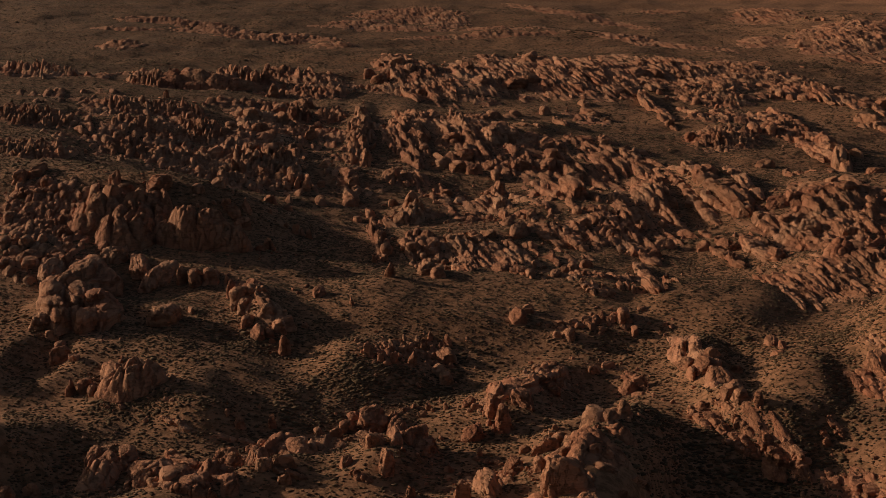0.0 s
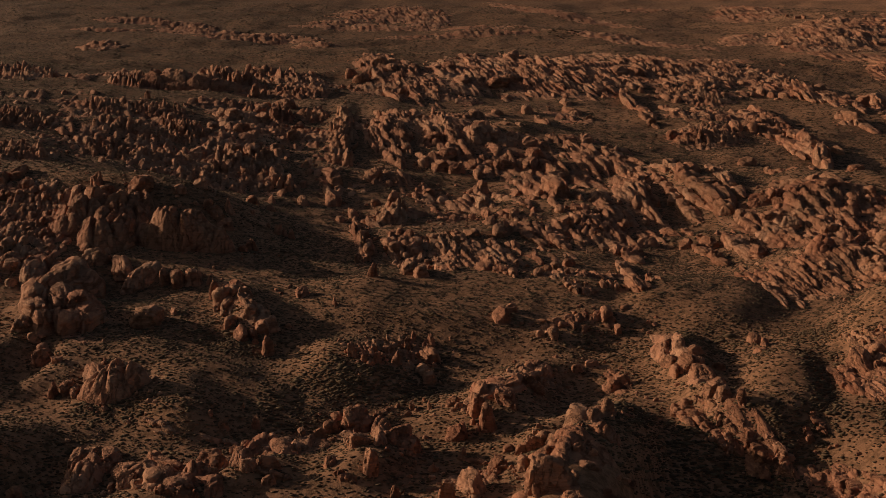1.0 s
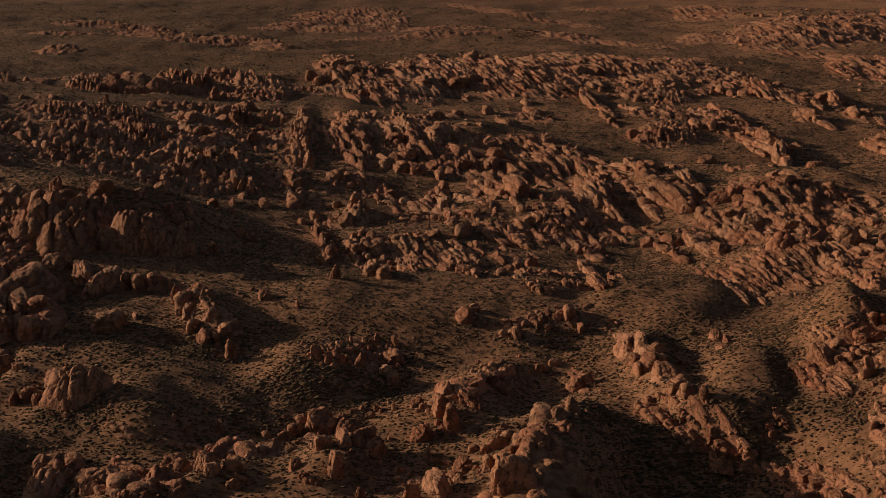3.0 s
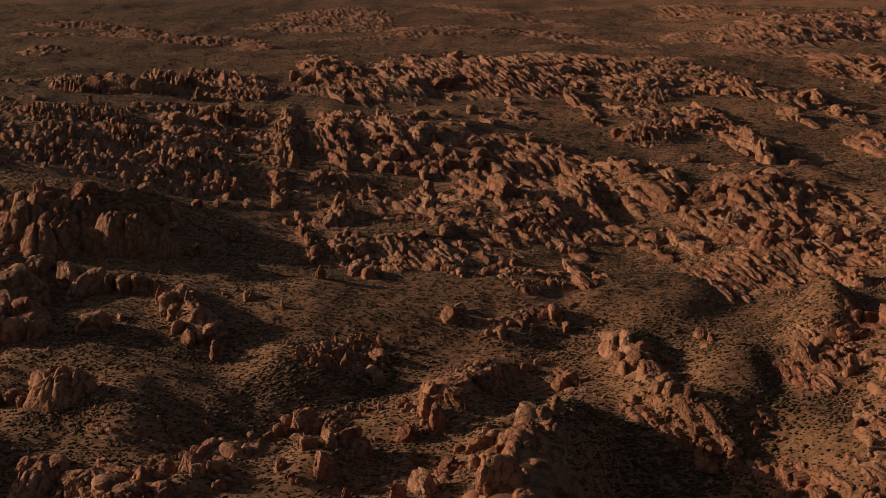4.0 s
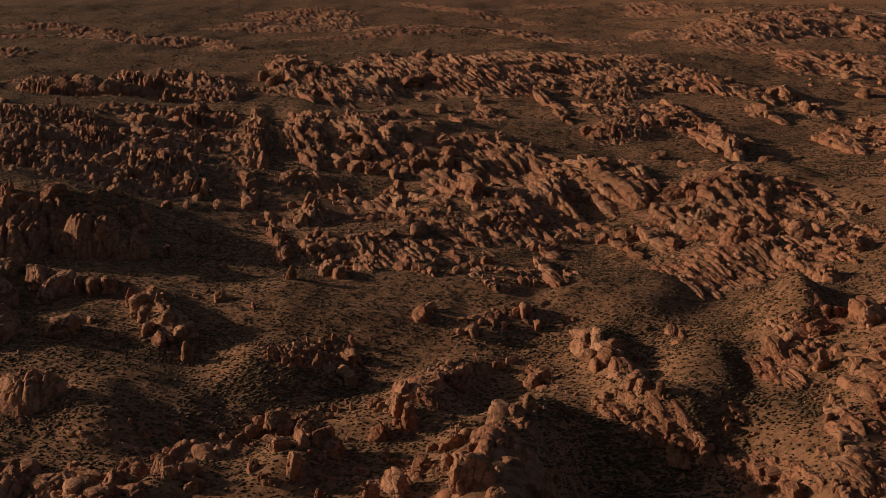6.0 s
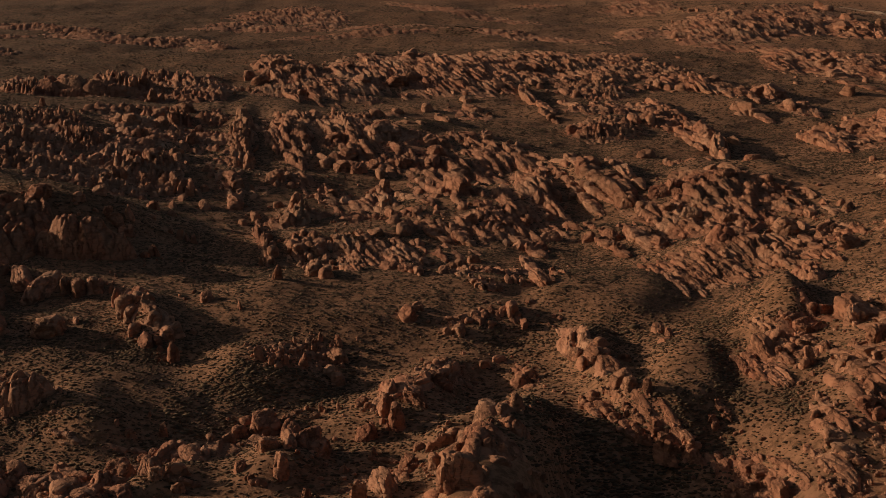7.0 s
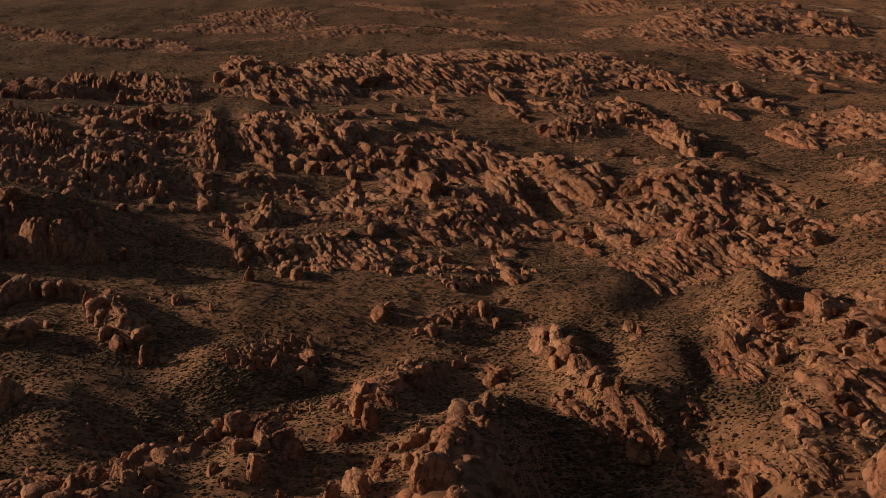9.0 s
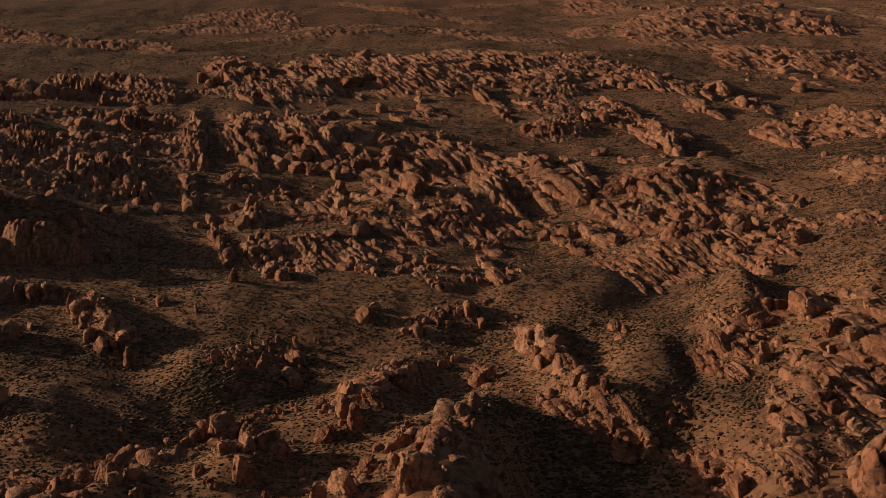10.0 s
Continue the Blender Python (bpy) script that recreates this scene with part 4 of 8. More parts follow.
outcrop("b", -70, 1385, 42.3, -25.6, 1.0, -26.8, 3.8, 2.2, 13, 1.16, 4.58, 2, **PLACE)
# upper left pinnacles
PLACE = dict(where='in the shadowed pinnacle field', group='pinnacle field')
outcrop("t", -353, 1380, 26.4, -0.1, 10.1, -41.0, 3.5, 7.8, 13, 1.19, 4.94, 2, **PLACE)
outcrop("b", -329, 1449, 18.5, -0.0, 7.5, -34.3, 4.1, 5.0, 7, 1.25, 5.26, 2, **PLACE)
outcrop("t", -296, 1462, 18.6, -0.0, 6.8, -34.9, 4.1, 8.2, 7, 1.25, 5.30, 2, **PLACE)
outcrop("t", -271, 1419, 21.1, -0.1, 5.2, -28.3, 5.3, 10.6, 5, 1.21, 4.98, 2, **PLACE)
outcrop("b", -256, 1510, 19.2, -0.0, 6.1, -37.0, 4.2, 4.8, 6, 1.28, 5.56, 2, **PLACE)
outcrop("f", -218, 1461, 31.0, -0.1, 6.5, -44.9, 4.5, 5.4, 13, 1.24, 5.20, 2, **PLACE)
outcrop("b", -235, 1364, 11.6, -0.0, 5.0, -30.2, 5.9, 5.7, 3, 1.16, 4.52, 2, **PLACE)
outcrop("b", -203, 1372, 23.3, -0.1, 5.7, -39.7, 4.2, 4.0, 8, 1.16, 4.59, 2, **PLACE)
outcrop("b", -181, 1389, 11.8, -0.0, 7.5, -59.3, 4.3, 3.5, 5, 1.18, 4.72, 2, **PLACE)
outcrop("tb", -309, 1121, 23.9, -0.1, 9.7, -36.5, 3.6, 5.0, 11, 0.98, 3.62, 2, **PLACE)
outcrop("tb", -273, 1130, 24.1, -0.1, 6.9, -29.7, 3.6, 5.0, 9, 0.98, 3.55, 2, **PLACE)
outcrop("b", -235, 1226, 36.6, -0.1, 6.1, -33.0, 6.1, 3.6, 11, 1.05, 3.86, 2, **PLACE)
outcrop("b", -212, 1146, 14.7, -0.0, 4.1, -23.0, 10.7, 4.9, 3, 1.19, 3.45, 3, **PLACE)
outcrop("t", -188, 1191, 11.2, -0.0, 3.1, -20.6, 3.3, 8.9, 3, 1.01, 3.57, 2, **PLACE)
outcrop("t", -163, 1207, 12.9, -0.0, 3.6, -28.1, 3.7, 4.8, 3, 1.03, 3.63, 2, **PLACE)
outcrop("t", -128, 1100, 10.4, -9.9, 10.4, -127.0, 4.1, 5.4, 11, 0.93, 3.12, 2, **PLACE)
outcrop("tb", -272, 1025, 26.3, -0.1, 8.5, -33.2, 4.5, 4.5, 13, 0.89, 3.00, 2, **PLACE)
outcrop("t", -239, 1059, 18.2, -0.0, 7.4, -34.1, 3.0, 6.7, 7, 0.92, 3.02, 2, **PLACE)
outcrop("b", -216, 1060, 7.3, -0.0, 2.8, -14.3, 5.0, 4.2, 3, 0.91, 3.01, 2, **PLACE)
outcrop("b", -192, 1071, 18.3, -0.0, 3.5, -20.2, 7.3, 3.7, 5, 0.92, 3.01, 2, **PLACE)
outcrop("t", -161, 1080, 5.6, -0.0, 1.6, -11.5, 4.0, 6.7, 3, 0.92, 2.99, 2, **PLACE)
outcrop("b", -146, 1091, 9.3, -0.0, 3.0, -23.6, 4.7, 2.1, 3, 0.93, 3.04, 2, **PLACE)
outcrop("bt", -254, 954, 32.8, -0.1, 7.3, -28.6, 4.8, 4.5, 13, 0.83, 2.57, 2, **PLACE)
outcrop("b", -207, 985, 12.7, -0.0, 4.0, -19.7, 4.9, 3.2, 4, 0.85, 2.60, 2, **PLACE)
outcrop("t", -189, 969, 10.4, -0.0, 2.7, -14.2, 4.9, 8.5, 3, 0.84, 2.49, 3, **PLACE)
outcrop("tb", -169, 981, 13.5, -0.0, 3.6, -21.7, 3.7, 7.3, 7, 0.84, 2.51, 2, **PLACE)
outcrop("b", -161, 1022, 7.0, -0.0, 3.1, -20.6, 5.7, 4.3, 3, 0.87, 2.67, 2, **PLACE)
outcrop("b", -128, 1031, 13.3, -0.0, 3.1, -26.0, 4.5, 2.4, 4, 0.88, 2.67, 2, **PLACE)
outcrop("tb", -476, 1418, 41.4, 6.5, 16.1, -49.2, 5.0, 6.4, 12, 1.25, 5.47, 2, **PLACE)
outcrop("tb", -347, 1017, 30.1, 4.2, 13.5, -40.7, 3.9, 4.9, 14, 0.90, 3.22, 2, **PLACE)
outcrop("tb", -307, 896, 26.8, 3.5, 9.1, -27.4, 3.8, 4.1, 13, 0.80, 2.53, 2, **PLACE)
# centre field
PLACE = dict(where='in a field of worn fins', group='middle fin field')
outcrop("fb", -85, 1063, 12.4, -22.2, 0.8, -68.0, 4.6, 4.4, 7, 0.90, 2.83, 2, **PLACE)
outcrop("b", -66, 1211, 36.2, -0.1, 1.3, -24.5, 4.5, 3.2, 13, 1.02, 3.56, 2, **PLACE)
outcrop("f", -96, 1122, 16.0, -30.3, 1.9, -83.5, 3.8, 3.8, 8, 0.95, 3.23, 2, **PLACE)
outcrop("f", -43, 1073, 15.7, -46.4, -2.1, -34.4, 4.6, 4.5, 4, 0.91, 2.88, 2, **PLACE)
outcrop("s", -40, 1244, 26.6, -0.1, 0.7, -21.8, 5.3, 1.9, 5, 1.05, 3.70, 2, **PLACE)
outcrop("b", -60, 1081, 13.9, -0.0, 1.2, -22.9, 5.3, 2.9, 4, 0.91, 2.90, 2, **PLACE)
outcrop("b", 0, 1098, 19.8, -0.0, -0.0, -23.5, 4.7, 2.2, 7, 0.93, 2.97, 2, **PLACE)
outcrop("b", -49, 1026, 12.4, -0.0, 0.9, -20.4, 10.1, 3.9, 3, 1.12, 2.58, 3, **PLACE)
outcrop("b", 4, 1032, 22.2, -0.0, -0.1, -25.6, 7.0, 3.5, 7, 0.87, 2.59, 2, **PLACE)
outcrop("b", -17, 1017, 14.0, -0.0, 0.3, -19.9, 5.0, 2.7, 4, 0.86, 2.52, 2, **PLACE)
outcrop("s", 37, 1111, 28.5, -0.1, -0.6, -18.0, 4.8, 2.1, 6, 0.94, 3.04, 2, **PLACE)
outcrop("fb", 55, 1052, 21.2, -21.6, -2.6, -31.4, 5.2, 3.4, 9, 0.89, 2.70, 2, **PLACE)
outcrop("b", 77, 1070, 11.9, -0.0, -1.5, -22.1, 7.9, 3.6, 3, 0.91, 2.81, 3, **PLACE)
outcrop("f", 84, 1017, 14.6, -33.4, -4.2, -28.1, 5.0, 3.5, 7, 0.86, 2.53, 2, **PLACE)
outcrop("b", -89, 970, 9.2, -0.0, 1.5, -17.3, 4.2, 2.6, 3, 0.83, 2.32, 2, **PLACE)
outcrop("t", -71, 876, 9.5, -0.0, 1.4, -18.1, 4.1, 5.9, 3, 0.75, 1.88, 3, **PLACE)
outcrop("s", -80, 863, 9.8, -0.0, 0.8, -9.6, 6.5, 2.3, 3, 0.74, 1.80, 2, **PLACE)
outcrop("b", -59, 792, 9.0, -0.0, 0.9, -13.5, 4.4, 3.3, 3, 0.68, 1.57, 2, **PLACE)
outcrop("s", -48, 935, 12.1, -0.0, 0.7, -13.4, 7.5, 2.2, 3, 0.84, 2.09, 2, **PLACE)
outcrop("s", -35, 872, 9.8, -0.0, 0.8, -19.8, 4.3, 1.5, 4, 0.74, 1.84, 2, **PLACE)
outcrop("b", -26, 952, 4.9, -0.0, 0.3, -11.6, 4.1, 3.2, 3, 0.81, 2.16, 2, **PLACE)
outcrop("f", -17, 948, 6.6, -0.0, 0.2, -13.8, 3.5, 4.0, 3, 0.81, 2.15, 2, **PLACE)
outcrop("b", 7, 838, 14.5, -5.6, -0.4, -13.0, 4.2, 1.9, 6, 0.72, 1.73, 2, **PLACE)
outcrop("b", -1, 863, 12.0, -0.0, 0.0, -13.8, 4.3, 1.9, 4, 0.74, 1.84, 2, **PLACE)
outcrop("b", 8, 957, 12.4, -0.0, -0.1, -16.7, 4.7, 2.5, 3, 0.81, 2.22, 2, **PLACE)
outcrop("f", 21, 926, 10.9, -20.1, -2.0, -21.4, 4.0, 3.2, 4, 0.79, 2.12, 2, **PLACE)
outcrop("b", 41, 849, 15.1, -6.1, -1.5, -22.9, 4.7, 3.2, 7, 0.73, 1.78, 2, **PLACE)
outcrop("b", 60, 848, 11.0, -0.0, -0.9, -13.3, 4.2, 2.2, 4, 0.73, 1.77, 2, **PLACE)
outcrop("s", 47, 829, 11.5, -0.0, -0.6, -10.8, 5.2, 1.9, 3, 0.71, 1.68, 2, **PLACE)
outcrop("f", 61, 893, 9.0, -8.0, -1.3, -12.6, 3.9, 2.4, 3, 0.76, 1.99, 2, **PLACE)
outcrop("f", 77, 899, 11.0, -39.1, -8.3, -41.2, 5.0, 4.5, 8, 0.77, 2.02, 3, **PLACE)
# ledges of the middle ground
PLACE = dict(where='on scrubby red ground', group='middle ledges')
outcrop("s", -49, 882, 23.0, -0.0, 0.8, -16.1, 4.4, 1.5, 5, 0.75, 1.87, 2, **PLACE)
outcrop("f", -68, 959, 17.3, -14.3, 0.6, -18.8, 3.6, 2.5, 4, 0.82, 2.24, 2, **PLACE)
outcrop("s", 46, 810, 10.6, -0.0, -0.6, -10.3, 4.5, 1.5, 3, 0.69, 1.61, 2, **PLACE)
outcrop("b", 217, 742, 10.1, -30.5, -5.6, -15.2, 3.8, 2.1, 5, 0.66, 1.62, 2, **PLACE)
outcrop("b", 239, 703, 11.2, -13.2, -4.5, -12.4, 3.7, 1.9, 4, 0.63, 1.60, 2, **PLACE)
# left massif and boulders
PLACE = dict(where='beside the big shaded massif', group='massif rocks')
outcrop("b", -172, 945, 12.2, -0.0, 2.1, -12.0, 3.0, 2.3, 3, 0.81, 2.31, 2, **PLACE)
outcrop("b", -115, 936, 6.5, -0.0, 1.3, -11.4, 5.8, 3.9, 3, 0.80, 2.15, 3, **PLACE)
# lower left
PLACE = dict(where='in the sandy hollow', group='hollow rocks')
# long fins
PLACE = dict(where='standing among broken rock', group='long fins')
outcrop("f", 162, 773, 3.0, -1.3, -12.6, -29.1, 2.3, 2.8, 4, 0.49, 1.12, 3, turn=-23.4, gap=0.0, **PLACE)
outcrop("f", 174, 764, 2.9, -1.6, -17.6, -31.1, 2.3, 2.8, 4, 0.49, 1.11, 3, turn=-29.5, gap=0.0, **PLACE)
outcrop("f", 185, 759, 2.9, -1.4, -16.4, -33.6, 2.3, 2.8, 4, 0.49, 1.12, 3, turn=-26.0, gap=0.0, **PLACE)
outcrop("f", -129, 1128, 5.7, 0.9, 16.2, -106.9, 4.0, 6.0, 4, 0.70, 2.18, 3, turn=8.6, gap=0.0, **PLACE)
outcrop("f", -86, 812, 3.4, 0.5, 11.9, -77.5, 2.4, 4.4, 4, 0.51, 1.13, 3, turn=8.7, gap=0.0, **PLACE)
outcrop("f", -117, 1512, 4.8, 1.0, 18.7, -90.9, 3.4, 3.7, 4, 0.92, 3.87, 3, turn=11.6, gap=0.0, **PLACE)
outcrop("f", -23, 1532, 4.8, 0.9, 16.2, -85.4, 3.4, 3.8, 4, 0.93, 3.95, 3, turn=10.8, gap=0.0, **PLACE)
outcrop("f", 6, 1549, 4.9, 0.9, 20.6, -114.4, 3.5, 3.9, 4, 0.94, 3.97, 3, turn=10.2, gap=0.0, **PLACE)
outcrop("f", 31, 1533, 4.8, 1.0, 21.0, -104.5, 3.4, 3.8, 4, 0.93, 3.92, 3, turn=11.4, gap=0.0, **PLACE)
outcrop("f", 60, 1515, 4.7, 1.3, 20.7, -73.4, 3.4, 3.7, 4, 0.92, 3.86, 3, turn=15.7, gap=0.0, **PLACE)
outcrop("f", -58, 1174, 3.7, 0.5, 11.3, -87.5, 2.6, 5.2, 4, 0.72, 2.35, 3, turn=7.4, gap=0.0, **PLACE)
outcrop("f", 81, 963, 4.0, 0.3, 4.6, -57.1, 2.8, 4.8, 4, 0.60, 1.58, 3, turn=4.6, gap=0.0, **PLACE)
outcrop("f", 47, 1073, 3.6, 1.7, 11.3, -24.0, 2.8, 3.8, 4, 0.66, 1.96, 3, turn=25.2, gap=0.0, **PLACE)
# near rock masses
PLACE = dict(where='along a broken sandy ridge', group='near ridge rocks')
# near ridge
PLACE = dict(where='on a broken rocky ridge', group='near ridge rocks')
# right ridges
PLACE = dict(where='on the sunlit sandy slope', group='sunlit ridge rocks')
outcrop("b", 180, 856, 31.6, -25.1, -10.5, -45.6, 5.9, 3.3, 22, 0.74, 2.03, 3, **PLACE)
outcrop("b", 158, 860, 24.4, 39.2, -1.5, -18.8, 3.8, 2.0, 8, 0.74, 1.99, 2, **PLACE)
outcrop("b", 164, 818, 26.2, -11.0, -5.3, -25.6, 6.2, 3.2, 12, 0.71, 1.77, 3, **PLACE)
outcrop("b", 206, 837, 8.1, -35.9, -6.5, -19.6, 4.8, 3.0, 8, 0.73, 1.94, 2, **PLACE)
outcrop("b", 213, 734, 10.2, -0.0, -3.0, -11.0, 4.3, 2.0, 4, 0.65, 1.58, 2, **PLACE)
outcrop("s", 224, 797, 8.6, -8.8, -2.7, -9.0, 4.6, 1.4, 3, 0.70, 1.83, 2, **PLACE)
# upper left boulders
PLACE = dict(where='resting among shadowed rocks', group='pinnacle field')
# centre boulders
PLACE = dict(where='resting between worn fins', group='middle fin field')
# right boulders
PLACE = dict(where='lying on a sunlit rocky slope', group='sunlit ridge rocks')
# far boulders
PLACE = dict(where='standing on the far red plain', group='far plain rocks')
loose("t", 356, 1889, 4.9, 2.7)
loose("t", 372, 1895, 6.8, 4.0)
loose("b", 389, 2039, 5.4, 2.9)
loose("b", 482, 1950, 8.4, 5.3)
loose("b", 383, 2129, 3.5, 1.8)
loose("b", 512, 1955, 3.9, 2.0)
loose("b", 488, 1948, 7.7, 4.4)
loose("b", 538, 2068, 7.6, 4.3)
loose("b", 377, 1982, 4.6, 2.4)
loose("b", 500, 2024, 6.0, 3.8)
loose("b", 401, 2026, 7.3, 4.6)
loose("b", 428, 2109, 5.5, 3.5)
loose("b", 484, 1991, 7.2, 3.7)
loose("t", 388, 2178, 5.7, 3.2)
loose("b", 402, 2136, 4.9, 2.6)
loose("b", 555, 2018, 6.0, 3.4)
loose("b", 568, 2054, 6.2, 3.0)
loose("b", 495, 1892, 7.6, 4.7)
loose("t", 464, 1867, 7.4, 3.9)
loose("t", 480, 2071, 6.1, 3.5)
loose("b", 344, 1882, 7.4, 3.8)
loose("t", 443, 1924, 6.4, 4.5)
loose("b", 395, 2129, 6.3, 3.1)
loose("t", 403, 1881, 6.8, 4.0)
loose("b", 534, 2103, 6.3, 3.5)
loose("b", 460, 1986, 4.6, 2.9)
loose("b", 429, 1836, 5.4, 3.4)
loose("b", 506, 2018, 5.4, 2.9)
loose("t", 478, 2093, 5.5, 3.1)
loose("t", 600, 2092, 4.2, 2.2)
loose("b", 554, 1932, 4.5, 2.9)
loose("b", 565, 1942, 5.2, 2.9)
loose("b", 535, 1973, 7.2, 4.5)
loose("t", 466, 2040, 6.7, 3.4)
loose("b", 491, 1931, 9.0, 5.2)
loose("b", 401, 2120, 7.0, 4.4)
loose("b", 361, 1964, 8.3, 4.4)
loose("b", 545, 2028, 4.1, 2.6)
loose("b", 427, 2006, 5.3, 2.4)
loose("t", 402, 2016, 7.3, 5.1)
loose("b", 374, 1967, 5.8, 3.2)
loose("t", 445, 1833, 7.9, 4.6)
loose("b", 541, 1859, 6.9, 3.4)
loose("t", 516, 2057, 4.1, 2.7)
loose("t", 443, 1923, 5.1, 2.8)
loose("b", 346, 1891, 8.7, 4.5)
loose("t", 553, 1924, 5.8, 3.2)
loose("b", 392, 2126, 7.0, 4.0)
loose("b", 532, 1952, 7.1, 3.6)
loose("t", 392, 1879, 6.2, 4.0)
loose("t", 418, 2068, 6.1, 4.0)
loose("t", 402, 1953, 5.1, 2.4)
loose("b", 493, 1959, 7.8, 4.9)
loose("t", 414, 1944, 7.6, 4.0)
loose("b", 555, 2109, 3.5, 2.2)
loose("b", 474, 1516, 4.6, 2.9)
loose("b", 447, 1627, 3.8, 2.0)
loose("b", 372, 1439, 5.8, 2.5)
loose("b", 402, 1445, 6.8, 3.4)
loose("b", 469, 1477, 4.5, 2.7)
loose("b", 495, 1501, 3.6, 2.2)
loose("b", 453, 1529, 4.7, 2.1)
loose("b", 453, 1531, 3.6, 1.5)
loose("b", 473, 1585, 4.2, 2.7)
loose("b", 486, 1549, 3.7, 2.3)
loose("b", 432, 1605, 2.7, 1.6)
loose("b", 506, 1567, 3.7, 2.3)
loose("b", 505, 1483, 5.1, 2.4)
loose("b", 401, 1635, 4.3, 2.3)
loose("b", 498, 1459, 5.4, 3.0)
loose("b", 552, 1678, 4.6, 2.8)
loose("b", 485, 1510, 6.1, 2.7)
loose("b", 513, 1459, 4.5, 2.4)
loose("b", 474, 1572, 5.3, 2.5)
loose("b", 476, 1643, 3.3, 1.7)
loose("b", 387, 1507, 4.5, 2.4)
loose("b", 454, 1552, 4.2, 2.2)
loose("b", 417, 1569, 5.3, 3.2)
loose("b", 502, 1461, 6.5, 4.0)
loose("b", 447, 1466, 6.5, 3.9)
loose("b", 482, 1572, 4.8, 2.2)
loose("b", 507, 1515, 4.2, 2.5)
loose("b", 512, 1541, 4.8, 2.2)
loose("b", 463, 1600, 2.7, 1.7)
loose("b", 512, 1535, 5.8, 3.2)
loose("b", 388, 1057, 5.4, 3.0)
loose("b", 347, 985, 4.4, 2.6)
loose("b", 323, 1067, 5.1, 3.0)
loose("d", 388, 1190, 3.2, 1.4)
loose("d", 327, 1067, 5.8, 2.7)
loose("b", 369, 1177, 3.6, 2.1)
loose("b", 291, 927, 5.7, 3.3)
loose("d", 296, 843, 5.8, 3.2)
loose("b", 389, 1185, 4.4, 2.1)
loose("d", 357, 1058, 5.1, 2.7)
loose("b", 299, 840, 5.2, 3.0)
loose("b", 336, 1136, 4.2, 2.0)
loose("b", 343, 1125, 5.4, 2.6)
loose("b", 291, 884, 3.7, 2.1)
loose("b", 287, 850, 6.1, 2.7)
loose("d", 292, 888, 4.6, 2.0)
loose("b", 350, 975, 4.3, 2.3)
loose("b", 348, 1078, 4.1, 1.9)
loose("d", 407, 1163, 4.0, 1.8)
loose("d", 366, 1223, 3.7, 1.6)
loose("b", 314, 869, 3.6, 1.7)
loose("b", 359, 1114, 4.2, 2.0)
loose("d", 363, 1154, 5.1, 2.7)
loose("b", 350, 1076, 4.8, 2.1)
# spine boulders
PLACE = dict(where='crowning the shaded ridge', group='near ridge rocks')
# fin field boulders
PLACE = dict(where='resting in a dense field of fins', group='upper fin field')
loose("b", -8, 1476, 6.6, 3.4)
loose("f", 243, 1535, 5.0, 2.9)
loose("b", 213, 1507, 7.8, 3.8)
loose("b", 79, 1418, 6.5, 2.9)
loose("b", 243, 1504, 5.9, 2.6)
loose("b", 244, 1568, 5.6, 2.7)
loose("b", 208, 1596, 5.7, 3.2)
loose("b", 126, 1404, 5.0, 3.1)
loose("b", 0, 1515, 6.4, 3.9)
loose("b", -62, 1591, 3.6, 1.9)
loose("b", -50, 1587, 6.6, 3.4)
loose("b", -124, 1482, 4.8, 2.3)
loose("f", -85, 1423, 8.2, 2.7)
loose("b", 151, 1376, 8.9, 5.4)
loose("b", -70, 1528, 4.9, 2.3)
loose("b", 262, 1540, 7.1, 3.6)
loose("f", -118, 1537, 6.5, 2.5)
loose("f", -94, 1428, 6.5, 2.5)
loose("b", -87, 1472, 4.2, 2.3)
loose("f", 115, 1542, 4.0, 2.0)
loose("b", -7, 1455, 6.1, 3.1)
loose("b", 212, 1550, 6.0, 2.7)
loose("b", 107, 1598, 4.2, 2.5)
loose("f", -43, 1573, 5.1, 2.2)
loose("b", 164, 1539, 4.5, 2.1)
loose("b", 146, 1455, 7.6, 3.6)
loose("f", -14, 1493, 5.3, 2.0)
loose("f", 84, 1481, 4.8, 2.0)
loose("b", 243, 1472, 8.7, 4.3)
loose("b", 106, 1461, 7.1, 3.6)
loose("b", 198, 1412, 7.4, 3.5)
loose("b", 89, 1475, 4.8, 2.9)
loose("f", 224, 1425, 5.6, 1.7)
loose("b", -74, 1525, 5.4, 2.3)
loose("b", 148, 1526, 6.5, 3.6)
loose("b", 177, 1383, 6.8, 2.9)
loose("f", 263, 1505, 5.9, 2.9)
loose("b", -106, 1390, 9.4, 5.1)
loose("b", 72, 1579, 5.6, 3.1)
loose("f", 39, 1535, 6.4, 2.9)
loose("f", 142, 1401, 8.2, 3.8)
loose("b", 178, 1463, 7.1, 4.0)
loose("f", 64, 1529, 5.4, 2.0)
loose("f", 55, 1419, 6.8, 2.9)
loose("b", -6, 1395, 8.1, 3.6)
loose("b", 122, 1429, 7.0, 4.2)
loose("f", 62, 1548, 5.4, 2.1)
loose("b", -124, 1563, 6.0, 3.4)
loose("b", -92, 1542, 4.0, 2.1)
loose("f", 118, 1452, 7.9, 2.9)
loose("f", 73, 1549, 6.5, 2.6)
loose("b", 97, 1427, 4.6, 2.1)
loose("b", -34, 1465, 8.1, 4.9)
loose("b", 139, 1546, 6.0, 3.0)
loose("b", -50, 1499, 5.8, 2.5)
loose("b", -10, 1546, 6.0, 3.7)
loose("b", -88, 1373, 7.6, 3.3)
loose("b", -28, 1471, 4.8, 2.2)
loose("b", -80, 1517, 7.3, 3.8)
